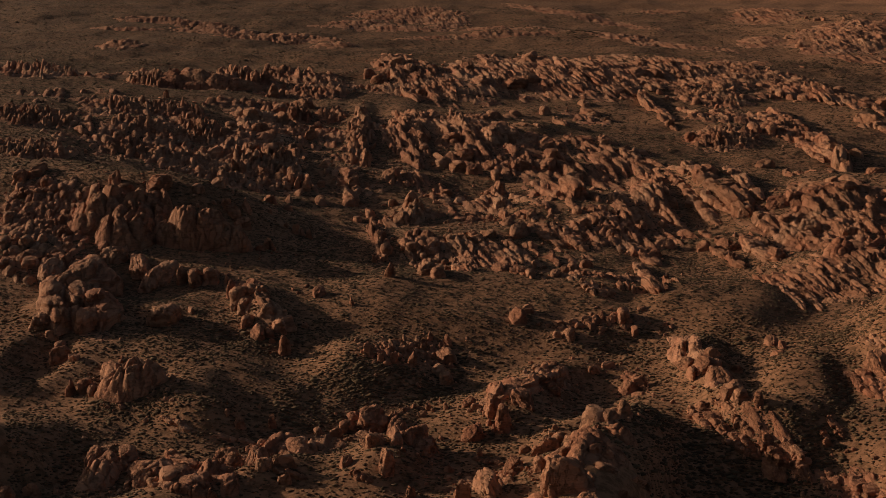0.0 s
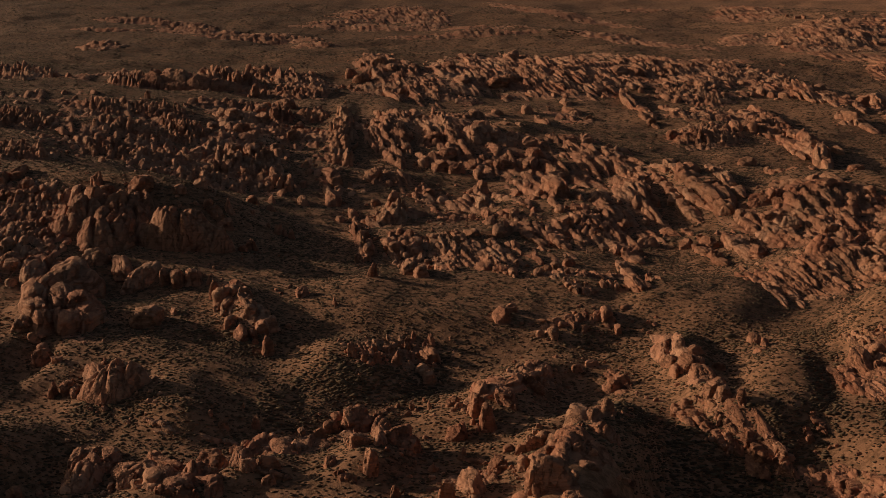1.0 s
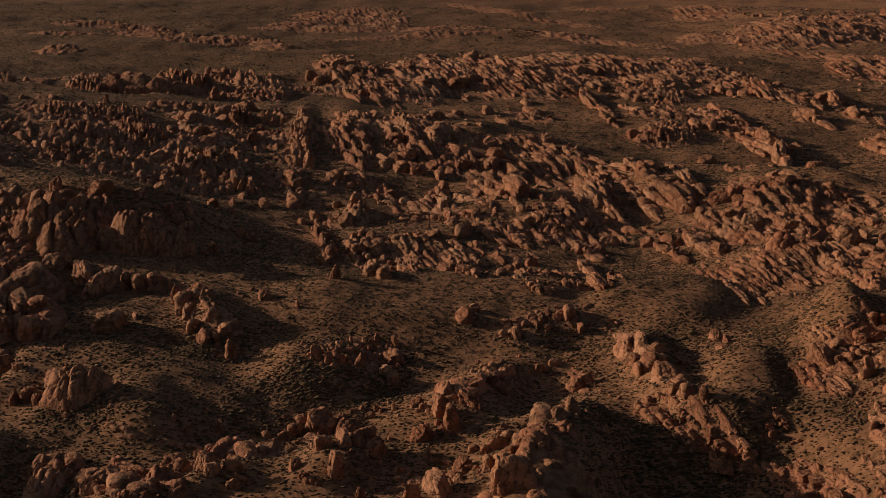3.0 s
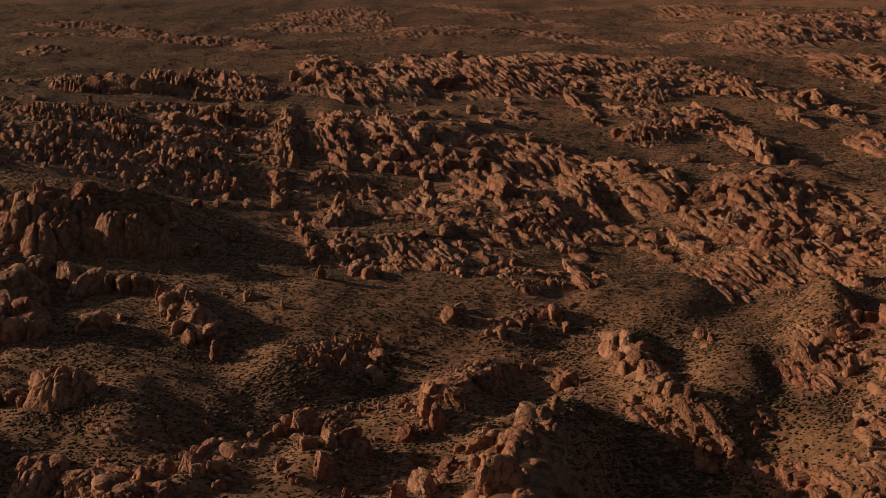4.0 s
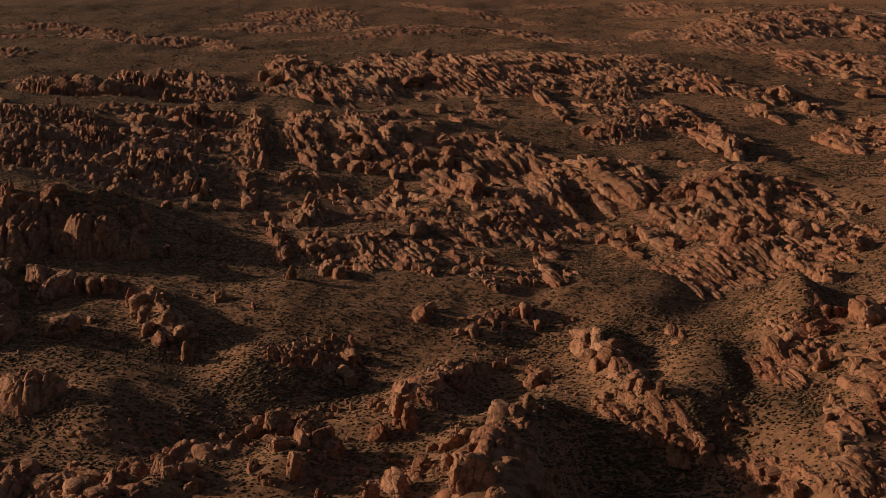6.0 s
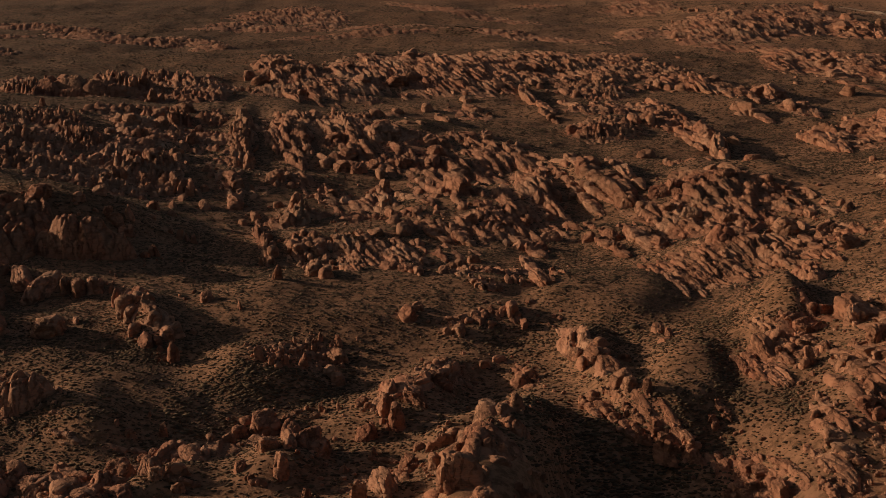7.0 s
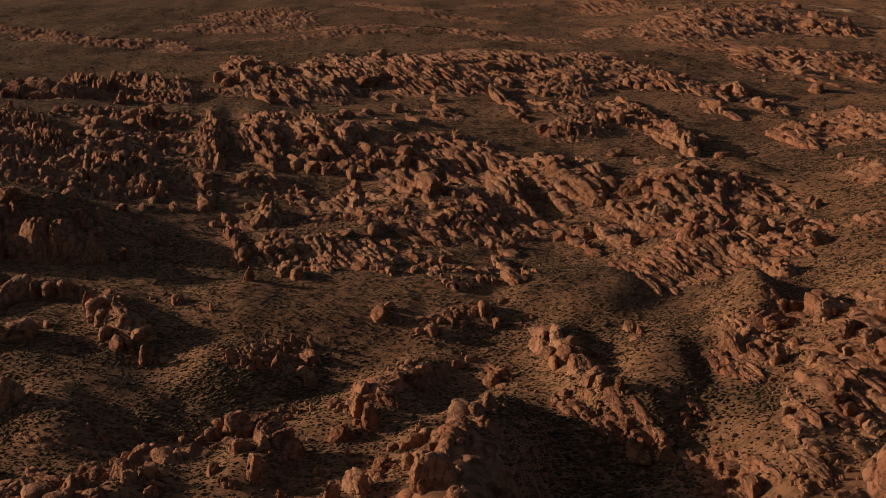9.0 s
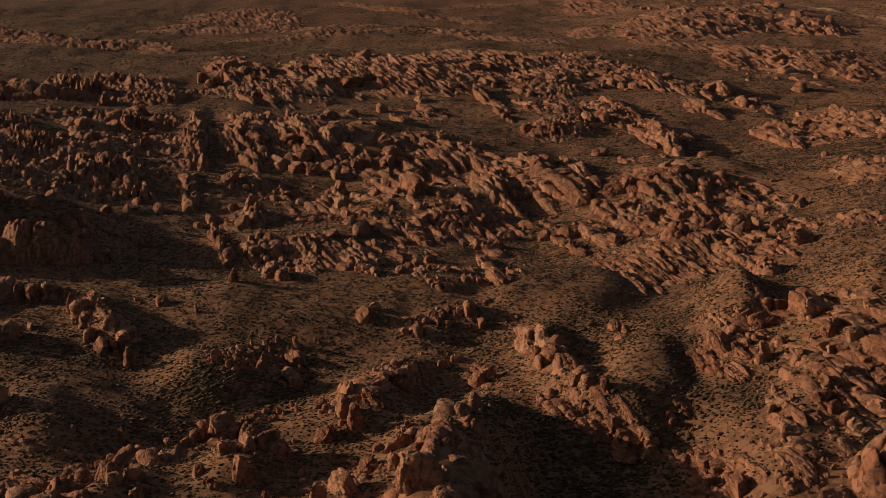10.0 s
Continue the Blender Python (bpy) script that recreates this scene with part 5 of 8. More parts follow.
loose("b", -113, 1392, 9.0, 4.5)
loose("b", 213, 1582, 5.7, 3.1)
loose("b", -128, 1411, 6.0, 2.7)
loose("f", 114, 1442, 6.0, 2.9)
loose("b", 41, 1510, 7.3, 3.8)
loose("b", 253, 1525, 6.0, 3.3)
loose("f", 287, 1617, 4.2, 1.4)
loose("f", 108, 1393, 7.1, 3.4)
loose("f", 73, 1476, 4.8, 1.7)
loose("f", 28, 1554, 3.5, 1.8)
loose("b", 225, 1478, 8.2, 4.0)
# right dome boulders
PLACE = dict(where='lying on a sunlit rocky slope', group='sunlit ridge rocks')
# ridge boulders
PLACE = dict(where='along a broken sandy ridge', group='near ridge rocks')
# broken rock of the near ridges
PLACE = dict(where='rising from scrubby red sand', group='broken rock of the near ridges')
outcrop('b', 21, 483, 14.9, 2.5, 0.8, 18.6, 7.0, 2.7, 4, 0.42, 0.63, 5, **PLACE)
outcrop('b', 18, 433, 17.3, -14.9, 0.6, 15.4, 9.0, 2.5, 4, 0.42, 0.63, 5, **PLACE)
outcrop('f', 80, 506, 17.9, -24.5, 1.6, 9.9, 5.0, 2.7, 4, 0.42, 0.63, 5, **PLACE)
outcrop('b', 71, 568, 8.3, -54.7, 1.8, 14.5, 5.5, 2.7, 4, 0.42, 0.63, 5, **PLACE)
outcrop('b', -80, 499, 17.4, 17.6, -2.1, 13.2, 6.0, 2.7, 4, 0.42, 0.63, 5, **PLACE)
outcrop('b', -48, 512, 16.6, -15.4, -1.9, 20.6, 7.5, 2.9, 4, 0.42, 0.63, 5, **PLACE)
outcrop('b', -1, 561, 19.3, 23.9, -0.0, 14.9, 6.0, 2.9, 4, 0.42, 0.63, 5, **PLACE)
outcrop('b', -10, 464, 13.4, 0.2, -0.2, 9.9, 3.5, 1.5, 4, 0.42, 0.63, 5, **PLACE)
outcrop('b', -112, 463, 21.0, -2.6, -3.4, 13.9, 8.5, 3.1, 4, 0.42, 0.63, 5, **PLACE)
outcrop('f', 140, 711, 22.6, -22.5, 5.6, 28.4, 2.4, 2.0, 58, 0.48, 0.72, 5, **PLACE)
outcrop('f', 131, 534, 6.2, -17.7, 3.3, 13.6, 2.2, 1.5, 13, 0.42, 0.63, 5, **PLACE)
outcrop('b', 149, 559, 13.6, -3.6, 7.7, 29.0, 5.5, 2.3, 6, 0.42, 0.63, 5, **PLACE)
outcrop('f', 136, 456, 0.1, -28.3, 7.1, 23.9, 5.0, 1.9, 4, 0.42, 0.63, 5, **PLACE)
outcrop('b', -122, 647, 18.3, -32.7, -5.2, 27.3, 6.5, 4.1, 4, 0.44, 0.66, 5, **PLACE)
outcrop('t', -49, 599, 20.1, 8.8, -1.8, 21.6, 2.4, 1.4, 34, 0.42, 0.63, 5, **PLACE)
outcrop('b', -155, 546, 15.7, -8.4, -5.8, 20.4, 4.0, 1.8, 7, 0.42, 0.63, 5, **PLACE)
outcrop('s', 35, 716, 27.3, 19.1, 0.9, 17.3, 3.0, 1.7, 22, 0.48, 0.72, 5, **PLACE)
outcrop('b', 32, 640, 21.3, 3.9, 0.5, 10.6, 3.0, 1.5, 10, 0.43, 0.64, 5, **PLACE)
outcrop('f', 174, 719, 26.5, -20.6, 10.3, 42.4, 3.5, 2.3, 48, 0.49, 0.73, 5, **PLACE)
outcrop('b', 111, 462, 11.2, -21.6, 2.7, 11.2, 3.0, 1.2, 9, 0.42, 0.63, 5, **PLACE)
outcrop('b', 112, 445, 10.4, -13.3, 2.6, 10.4, 4.0, 1.5, 4, 0.42, 0.63, 5, **PLACE)
outcrop('b', -144, 478, 6.2, 4.7, -5.4, 17.8, 7.0, 2.8, 4, 0.42, 0.63, 5, **PLACE)
outcrop('f', 129, 794, 7.7, -26.6, 3.9, 23.8, 3.0, 2.5, 14, 0.53, 0.80, 5, **PLACE)
outcrop('f', 172, 817, 25.0, -19.6, 6.1, 28.9, 3.5, 2.6, 30, 0.55, 0.82, 5, **PLACE)
outcrop('b', -55, 769, 13.1, -13.1, -2.1, 29.2, 3.0, 2.4, 17, 0.51, 0.77, 5, **PLACE)
outcrop('f', -20, 766, 24.8, -19.3, -0.7, 29.1, 3.0, 2.4, 34, 0.51, 0.76, 5, **PLACE)
outcrop('b', 44, 576, 5.3, -6.8, 1.0, 12.7, 3.0, 1.8, 4, 0.42, 0.63, 5, **PLACE)
outcrop('b', 12, 576, 8.1, -7.8, 0.4, 18.5, 3.5, 1.8, 5, 0.42, 0.63, 5, **PLACE)
outcrop('f', 179, 522, 7.1, -31.4, 14.5, 42.4, 6.0, 2.4, 9, 0.42, 0.63, 5, **PLACE)
outcrop('f', 158, 479, 9.5, -27.8, 8.8, 26.7, 5.0, 2.0, 8, 0.42, 0.63, 5, **PLACE)
outcrop('b', -205, 643, 27.9, -35.2, -15.0, 47.0, 9.0, 5.8, 4, 0.45, 0.67, 5, **PLACE)
outcrop('b', -238, 689, 16.0, 7.6, -8.3, 24.1, 4.0, 2.8, 12, 0.48, 0.72, 5, **PLACE)
outcrop('b', -254, 753, 22.5, 7.0, -22.3, 66.1, 3.5, 2.5, 59, 0.52, 0.79, 5, **PLACE)
# boulder row
PLACE = dict(where='at the foot of a shaded slope', group='boulder row')
rock('d', -189.2, 700.4, 10.4, 5.4, 4, length=2.54, **PLACE)
rock('d', -179.4, 691.2, 13.6, 7.0, 4, length=2.33, **PLACE)
rock('t', -165.2, 686.3, 5.5, 7.7, 5, length=1.51, **PLACE)
rock('b', -159.0, 688.9, 8.2, 5.3, 5, length=2.46, **PLACE)
rock('b', -152.1, 690.2, 9.1, 5.8, 5, length=1.85, **PLACE)
rock('b', -211.5, 699.0, 5.7, 3.6, 5, length=2.45, **PLACE)
rock('b', -204.9, 704.6, 11.4, 7.1, 4, length=0.89, **PLACE)
rock('b', -199.9, 707.7, 6.3, 4.0, 5, length=1.77, **PLACE)
rock('t', -143.4, 684.8, 3.3, 4.6, 3, length=1.55, **PLACE)
rock('t', -136.2, 662.9, 5.8, 7.3, 5, length=1.13, **PLACE)
rock('b', -131.9, 645.5, 3.6, 2.3, 3, length=2.26, **PLACE)
rock('b', -125.6, 654.5, 5.2, 3.3, 5, length=2.61, **PLACE)
rock('b', -126.5, 642.2, 5.9, 3.8, 5, length=2.88, **PLACE)
fin(-121.3, 648.8, -112.4, 628.7, 6.0, 4.1, 'high', **PLACE)
rock('b', -121.7, 625.5, 5.5, 3.6, 5, length=2.12, **PLACE)
rock('b', -115.3, 613.1, 6.6, 4.3, 5, length=2.25, **PLACE)
rock('b', -110.4, 613.8, 4.4, 2.9, 5, length=2.14, **PLACE)
rock('b', -107.0, 617.7, 6.2, 4.0, 5, length=1.68, **PLACE)
rock('b', -116.2, 636.6, 5.1, 3.2, 5, length=0.86, **PLACE)
rock('t', -101.6, 598.6, 5.8, 8.2, 5, length=1.15, **PLACE)
rock('b', -150.4, 638.3, 3.1, 2.0, 3, length=2.33, **PLACE)
rock('d', -160.5, 626.4, 15.2, 7.9, 4, length=1.15, **PLACE)
rock('b', -178.4, 617.6, 3.8, 2.4, 3, length=1.58, **PLACE)
rock('b', -185.9, 622.6, 3.6, 2.3, 3, length=1.07, **PLACE)
rock('b', -110.1, 674.9, 1.9, 1.2, 3, length=2.83, **PLACE)
rock('b', -106.7, 670.0, 1.9, 1.2, 3, length=2.58, **PLACE)
rock('b', -104.7, 682.6, 2.7, 1.7, 3, length=2.40, **PLACE)
rock('b', -97.0, 627.4, 3.8, 2.4, 3, length=0.88, **PLACE)
massif(-151.2, 535.9, 13.8, 11.1, 10.5, 0, 0.45, **PLACE)
rock('d', -163.0, 554.6, 11.1, 5.9, 4, length=2.75, **PLACE)
rock('d', -149.7, 555.5, 8.9, 4.7, 4, length=2.64, **PLACE)
rock('t', -159.0, 529.7, 2.7, 3.8, 3, length=1.33, **PLACE)
rock('t', -152.6, 525.8, 3.1, 4.4, 3, length=1.31, **PLACE)
rock('t', -150.6, 532.2, 2.7, 3.8, 3, length=1.37, **PLACE)
rock('t', -146.6, 532.4, 2.2, 3.2, 3, length=1.18, **PLACE)
rock('b', -166.4, 538.0, 4.5, 2.9, 5, length=2.83, **PLACE)
rock('d', -214.2, 661.8, 20.6, 10.7, 4, length=2.35, **PLACE)
rock('d', -204.6, 678.1, 24.5, 12.7, 4, length=1.63, **PLACE)
rock('d', -206.5, 620.5, 15.2, 7.9, 4, length=2.82, **PLACE)
rock('d', -188.5, 625.6, 20.2, 10.5, 4, length=1.38, **PLACE)
rock('d', -204.8, 635.9, 12.9, 6.7, 4, length=2.70, **PLACE)
# pit scarp
PLACE = dict(where='on the rim of a scrubby pit', group='pit scarp')
rock('b', -49.1, 705.1, 8.8, 5.6, 5, length=1.10, **PLACE)
rock('b', -43.1, 697.2, 7.6, 4.9, 5, length=1.27, **PLACE)
rock('t', -63.4, 581.0, 4.2, 5.9, 5, length=1.26, **PLACE)
rock('t', -58.6, 576.9, 2.8, 3.9, 3, length=1.26, **PLACE)
rock('t', -56.4, 594.7, 3.3, 4.7, 3, length=1.24, **PLACE)
rock('t', -53.2, 578.5, 3.5, 4.9, 3, length=1.17, **PLACE)
rock('t', -52.1, 617.2, 2.2, 3.1, 3, length=1.45, **PLACE)
rock('b', -49.8, 601.0, 4.8, 3.1, 5, length=1.06, **PLACE)
rock('t', -46.4, 582.9, 3.9, 5.6, 3, length=1.52, **PLACE)
rock('t', -43.5, 611.6, 3.6, 5.2, 3, length=1.28, **PLACE)
rock('t', -41.2, 620.0, 2.9, 3.7, 3, length=1.43, **PLACE)
rock('b', -33.1, 604.5, 7.6, 5.0, 5, length=2.30, **PLACE)
rock('b', -34.9, 584.4, 7.5, 4.9, 5, length=0.71, **PLACE)
rock('b', -32.0, 581.2, 6.5, 4.3, 5, length=1.28, **PLACE)
rock('t', -33.3, 617.0, 3.7, 5.1, 3, length=1.11, **PLACE)
rock('b', -3.6, 642.2, 7.6, 4.9, 5, length=1.96, **PLACE)
rock('b', 0.9, 649.0, 6.4, 3.6, 5, length=0.77, **PLACE)
rock('t', -79.0, 650.2, 2.6, 3.6, 3, length=1.28, **PLACE)
rock('b', -95.7, 665.0, 6.6, 4.2, 5, length=1.21, **PLACE)
# middle ledges and the twin-headed boulder ridge
PLACE = dict(where='on a low ledge above scrub', group='middle ledges and the twin-headed boulder ridge')
rock('b', 14.0, 701.0, 5.4, 3.5, 5, length=1.50, **PLACE)
rock('b', 18.4, 739.7, 7.0, 3.9, 5, length=0.86, **PLACE)
rock('b', 24.3, 746.1, 7.2, 4.6, 5, length=0.82, **PLACE)
rock('b', 30.8, 759.3, 7.1, 4.4, 5, length=0.79, **PLACE)
rock('b', 28.0, 709.5, 3.9, 2.5, 3, length=1.80, **PLACE)
fin(25.8, 686.0, 31.8, 671.2, 4.2, 2.8, 'high', **PLACE)
fin(30.5, 682.6, 36.3, 669.9, 4.1, 2.8, 'high', **PLACE)
fin(35.0, 681.6, 39.7, 670.7, 3.5, 2.8, 'high', **PLACE)
rock('b', 43.7, 683.5, 4.0, 2.6, 3, length=2.08, **PLACE)
rock('b', 47.5, 683.4, 3.5, 2.2, 3, length=2.33, **PLACE)
rock('t', 49.6, 680.2, 2.7, 3.5, 3, length=1.55, **PLACE)
rock('d', 61.0, 682.1, 9.3, 4.8, 4, length=2.36, **PLACE)
fin(67.8, 718.3, 67.5, 689.2, 3.2, 3.7, 'high', **PLACE)
fin(72.0, 718.8, 71.6, 689.7, 3.2, 2.9, 'high', **PLACE)
rock('b', 43.3, 646.9, 7.1, 4.6, 5, length=1.87, **PLACE)
rock('b', 39.8, 643.4, 5.6, 3.6, 5, length=0.85, **PLACE)
rock('b', 48.1, 633.8, 4.3, 2.8, 3, length=2.81, **PLACE)
rock('s', 53.0, 657.7, 4.7, 1.2, 5, length=1.39, **PLACE)
rock('b', 19.4, 625.1, 6.2, 4.0, 5, length=1.57, **PLACE)
rock('b', 14.0, 624.5, 4.4, 2.9, 5, length=0.93, **PLACE)
rock('b', 21.0, 638.7, 6.3, 2.5, 5, length=0.46, **PLACE)
rock('b', 26.8, 642.5, 5.1, 2.7, 5, length=0.54, **PLACE)
rock('d', 64.7, 599.0, 9.4, 5.0, 4, length=2.68, **PLACE)
rock('b', 63.2, 598.1, 5.2, 3.4, 5, length=2.15, **PLACE)
rock('b', 65.2, 580.6, 5.8, 3.8, 5, length=1.93, **PLACE)
rock('b', 70.5, 569.6, 6.4, 4.1, 5, length=2.16, **PLACE)
rock('b', 75.4, 575.7, 6.9, 3.9, 5, length=0.69, **PLACE)
rock('b', 75.4, 566.1, 4.5, 3.0, 5, length=1.44, **PLACE)
rock('b', 66.8, 568.5, 4.5, 3.0, 5, length=2.41, **PLACE)
rock('b', 69.2, 564.9, 3.4, 1.9, 3, length=0.66, **PLACE)
rock('d', 76.1, 553.4, 10.7, 5.7, 4, length=1.50, **PLACE)
rock('b', 82.9, 567.2, 5.7, 2.9, 5, length=0.63, **PLACE)
rock('b', 75.4, 523.9, 6.3, 4.2, 5, length=1.40, **PLACE)
rock('b', 78.2, 518.1, 5.2, 3.4, 5, length=1.72, **PLACE)
rock('b', 28.9, 591.7, 5.2, 3.0, 5, length=0.62, **PLACE)
rock('b', 35.0, 598.1, 6.4, 2.6, 5, length=0.53, **PLACE)
rock('b', 17.0, 584.1, 3.5, 2.3, 3, length=2.09, **PLACE)
fin(6.3, 562.7, 13.6, 557.5, 5.2, 3.6, 'high', **PLACE)
rock('t', 83.7, 510.5, 3.3, 4.7, 3, length=1.44, **PLACE)
rock('b', 42.3, 571.2, 6.8, 4.5, 5, length=1.16, **PLACE)
rock('b', 45.9, 574.2, 6.9, 4.5, 5, length=0.82, **PLACE)
rock('b', 21.0, 573.1, 2.7, 1.8, 3, length=2.53, **PLACE)
# ribbed slabs
PLACE = dict(where='on a scrubby mound', group='ribbed slabs')
fin(119.2, 733.5, 123.7, 684.4, 5.8, 2.5, 'high', **PLACE)
fin(123.8, 735.5, 130.7, 698.0, 5.2, 2.3, 'high', **PLACE)
fin(122.7, 703.1, 125.9, 662.7, 4.9, 2.4, 'high', **PLACE)
fin(128.5, 713.1, 135.5, 682.6, 5.1, 2.4, 'high', **PLACE)
fin(133.7, 715.8, 141.8, 690.8, 4.4, 2.2, 'high', **PLACE)
fin(138.0, 712.0, 145.6, 690.8, 3.3, 2.2, 'high', **PLACE)
fin(148.2, 707.3, 152.2, 692.7, 2.5, 2.0, 'high', **PLACE)
fin(152.0, 705.6, 154.9, 688.8, 2.5, 2.0, 'high', **PLACE)
fin(155.2, 703.9, 157.6, 686.6, 2.5, 2.0, 'high', **PLACE)
fin(158.1, 701.8, 159.9, 682.5, 2.5, 2.0, 'high', **PLACE)
fin(130.8, 743.9, 140.9, 713.0, 5.3, 1.8, 'high', **PLACE)
fin(132.6, 689.1, 134.0, 661.0, 4.2, 1.9, 'high', **PLACE)
massif(180.2, 660.1, 7.7, 15.7, 5.8, 0, 0.45, **PLACE)
rock('b', 103.2, 603.9, 5.5, 3.6, 5, length=1.72, **PLACE)
rock('b', 106.4, 594.9, 4.0, 2.6, 3, length=1.78, **PLACE)
rock('s', 102.6, 585.0, 5.8, 1.5, 5, length=1.25, **PLACE)
fin(146.7, 572.1, 159.0, 558.5, 9.0, 2.9, 'high', **PLACE)
rock('b', 160.7, 577.3, 5.2, 3.3, 5, length=1.50, **PLACE)
rock('b', 166.3, 575.5, 8.2, 3.9, 4, length=0.63, **PLACE)
rock('d', 136.2, 548.6, 9.8, 5.1, 4, length=1.93, **PLACE)
rock('b', 141.9, 556.7, 6.1, 4.0, 5, length=1.20, **PLACE)
fin(142.2, 554.5, 146.1, 536.7, 4.1, 2.8, 'high', **PLACE)
fin(145.7, 556.5, 149.1, 538.9, 4.1, 2.8, 'high', **PLACE)
fin(138.5, 549.6, 140.6, 529.7, 4.0, 2.8, 'high', **PLACE)
fin(149.2, 558.2, 153.5, 545.4, 4.1, 2.4, 'high', **PLACE)
rock('t', 146.5, 526.8, 5.2, 6.0, 5, length=1.39, **PLACE)
rock('t', 154.1, 534.4, 3.7, 4.1, 3, length=1.38, **PLACE)
rock('b', 144.4, 523.7, 5.4, 3.5, 5, length=0.81, **PLACE)
fin(124.3, 551.3, 126.5, 524.3, 5.7, 2.4, 'high', **PLACE)
fin(128.5, 552.9, 130.5, 523.4, 4.6, 2.4, 'high', **PLACE)
fin(129.4, 542.1, 131.3, 513.6, 3.4, 1.9, 'high', **PLACE)
fin(131.4, 536.9, 133.3, 512.7, 2.8, 1.9, 'high', **PLACE)
fin(132.8, 532.1, 134.9, 511.0, 2.8, 1.9, 'high', **PLACE)
fin(134.8, 585.0, 137.1, 567.8, 2.4, 2.1, 'high', **PLACE)
fin(137.5, 580.2, 140.7, 564.8, 2.4, 2.1, 'high', **PLACE)
fin(141.1, 576.5, 144.6, 565.3, 2.4, 1.6, 'high', **PLACE)
rock('d', 173.5, 555.1, 12.9, 6.7, 4, length=0.67, **PLACE)
rock('b', 155.1, 510.9, 7.4, 4.8, 4, length=0.84, **PLACE)
fin(147.3, 508.1, 155.9, 485.0, 5.4, 2.2, 'high', **PLACE)
rock('b', 162.4, 527.5, 2.8, 1.8, 3, length=1.81, **PLACE)
# hollow boulders
PLACE = dict(where='in a shaded hollow', group='hollow boulders')
fin(-126.2, 502.9, -97.8, 501.2, 4.9, 2.3, 'high', **PLACE)
fin(-132.6, 511.3, -120.0, 502.2, 4.4, 2.7, 'high', **PLACE)
rock('b', -144.2, 466.8, 6.9, 4.6, 4, length=2.68, **PLACE)
rock('b', -142.1, 475.8, 6.4, 4.3, 5, length=1.78, **PLACE)
rock('d', -121.6, 467.0, 6.4, 3.5, 5, length=2.45, **PLACE)
fin(-123.8, 483.1, -109.9, 470.9, 6.2, 2.9, 'high', **PLACE)
fin(-117.8, 472.2, -106.9, 455.7, 5.1, 3.2, 'high', **PLACE)
massif(-104.6, 467.1, 5.1, 6.7, 4.0, 0, 0.45, **PLACE)
rock('b', -100.3, 474.1, 10.3, 6.9, 4, length=0.81, **PLACE)
rock('b', -97.1, 474.5, 5.2, 3.5, 5, length=1.63, **PLACE)
rock('b', -125.6, 458.7, 7.7, 5.2, 4, length=0.89, **PLACE)
rock('b', -127.3, 467.7, 4.9, 3.3, 5, length=0.64, **PLACE)
fin(-123.0, 456.1, -106.3, 443.9, 5.9, 3.9, 'high', **PLACE)
fin(-112.8, 444.5, -99.2, 444.1, 4.9, 3.5, 'high', **PLACE)
rock('b', -131.7, 459.1, 3.1, 2.1, 3, length=2.15, **PLACE)
rock('b', -96.6, 494.8, 4.1, 2.7, 5, length=0.82, **PLACE)
rock('d', -89.4, 470.3, 7.1, 3.8, 4, length=1.80, **PLACE)
rock('b', -93.5, 499.7, 4.1, 2.7, 5, length=1.26, **PLACE)
rock('d', -89.5, 496.9, 8.8, 4.7, 4, length=2.35, **PLACE)
rock('b', -88.1, 491.2, 3.9, 2.6, 5, length=2.20, **PLACE)
rock('b', -86.4, 462.6, 6.7, 4.1, 4, length=0.62, **PLACE)
fin(-85.0, 462.8, -71.9, 461.8, 4.0, 1.8, 'high', **PLACE)
rock('b', -79.8, 466.6, 8.1, 4.2, 4, length=0.43, **PLACE)
rock('b', -78.3, 457.7, 4.8, 3.2, 5, length=0.70, **PLACE)
rock('b', -79.6, 503.0, 4.7, 3.1, 5, length=2.15, **PLACE)
rock('b', -84.9, 506.0, 5.2, 3.4, 5, length=1.15, **PLACE)
rock('t', -93.2, 518.6, 3.6, 5.2, 3, length=1.18, **PLACE)
rock('b', -109.1, 514.2, 2.1, 1.4, 3, length=2.26, **PLACE)
rock('b', -103.5, 510.7, 4.2, 2.8, 5, length=0.88, **PLACE)
rock('t', -100.1, 531.4, 1.5, 2.2, 3, length=1.41, **PLACE)
# ridge of large boulders
PLACE = dict(where='along a broken sandy ridge', group='ridge of large boulders')
rock('b', -75.8, 519.5, 3.8, 2.5, 5, length=1.76, **PLACE)
rock('b', -75.4, 499.5, 4.8, 3.2, 5, length=2.69, **PLACE)
rock('b', -69.1, 517.7, 5.3, 3.5, 5, length=0.61, **PLACE)
rock('b', -64.9, 523.9, 6.8, 4.5, 5, length=0.77, **PLACE)
rock('b', -64.0, 514.3, 2.1, 1.4, 3, length=1.36, **PLACE)
rock('d', -55.9, 529.7, 12.3, 6.6, 4, length=1.34, **PLACE)
rock('b', -50.0, 482.4, 7.2, 4.8, 4, length=0.90, **PLACE)
rock('b', -44.4, 488.5, 5.3, 3.5, 5, length=2.80, **PLACE)
rock('d', -38.8, 494.5, 10.2, 5.5, 4, length=1.58, **PLACE)
rock('t', -45.0, 462.6, 5.1, 7.5, 5, length=1.34, **PLACE)
rock('b', -43.8, 483.2, 4.3, 2.9, 5, length=2.39, **PLACE)
rock('b', -52.2, 528.7, 7.7, 3.1, 4, length=0.50, **PLACE)
fin(-50.7, 536.1, -44.0, 544.6, 3.4, 2.4, 'high', **PLACE)
rock('b', -54.3, 487.0, 3.0, 2.0, 3, length=1.51, **PLACE)
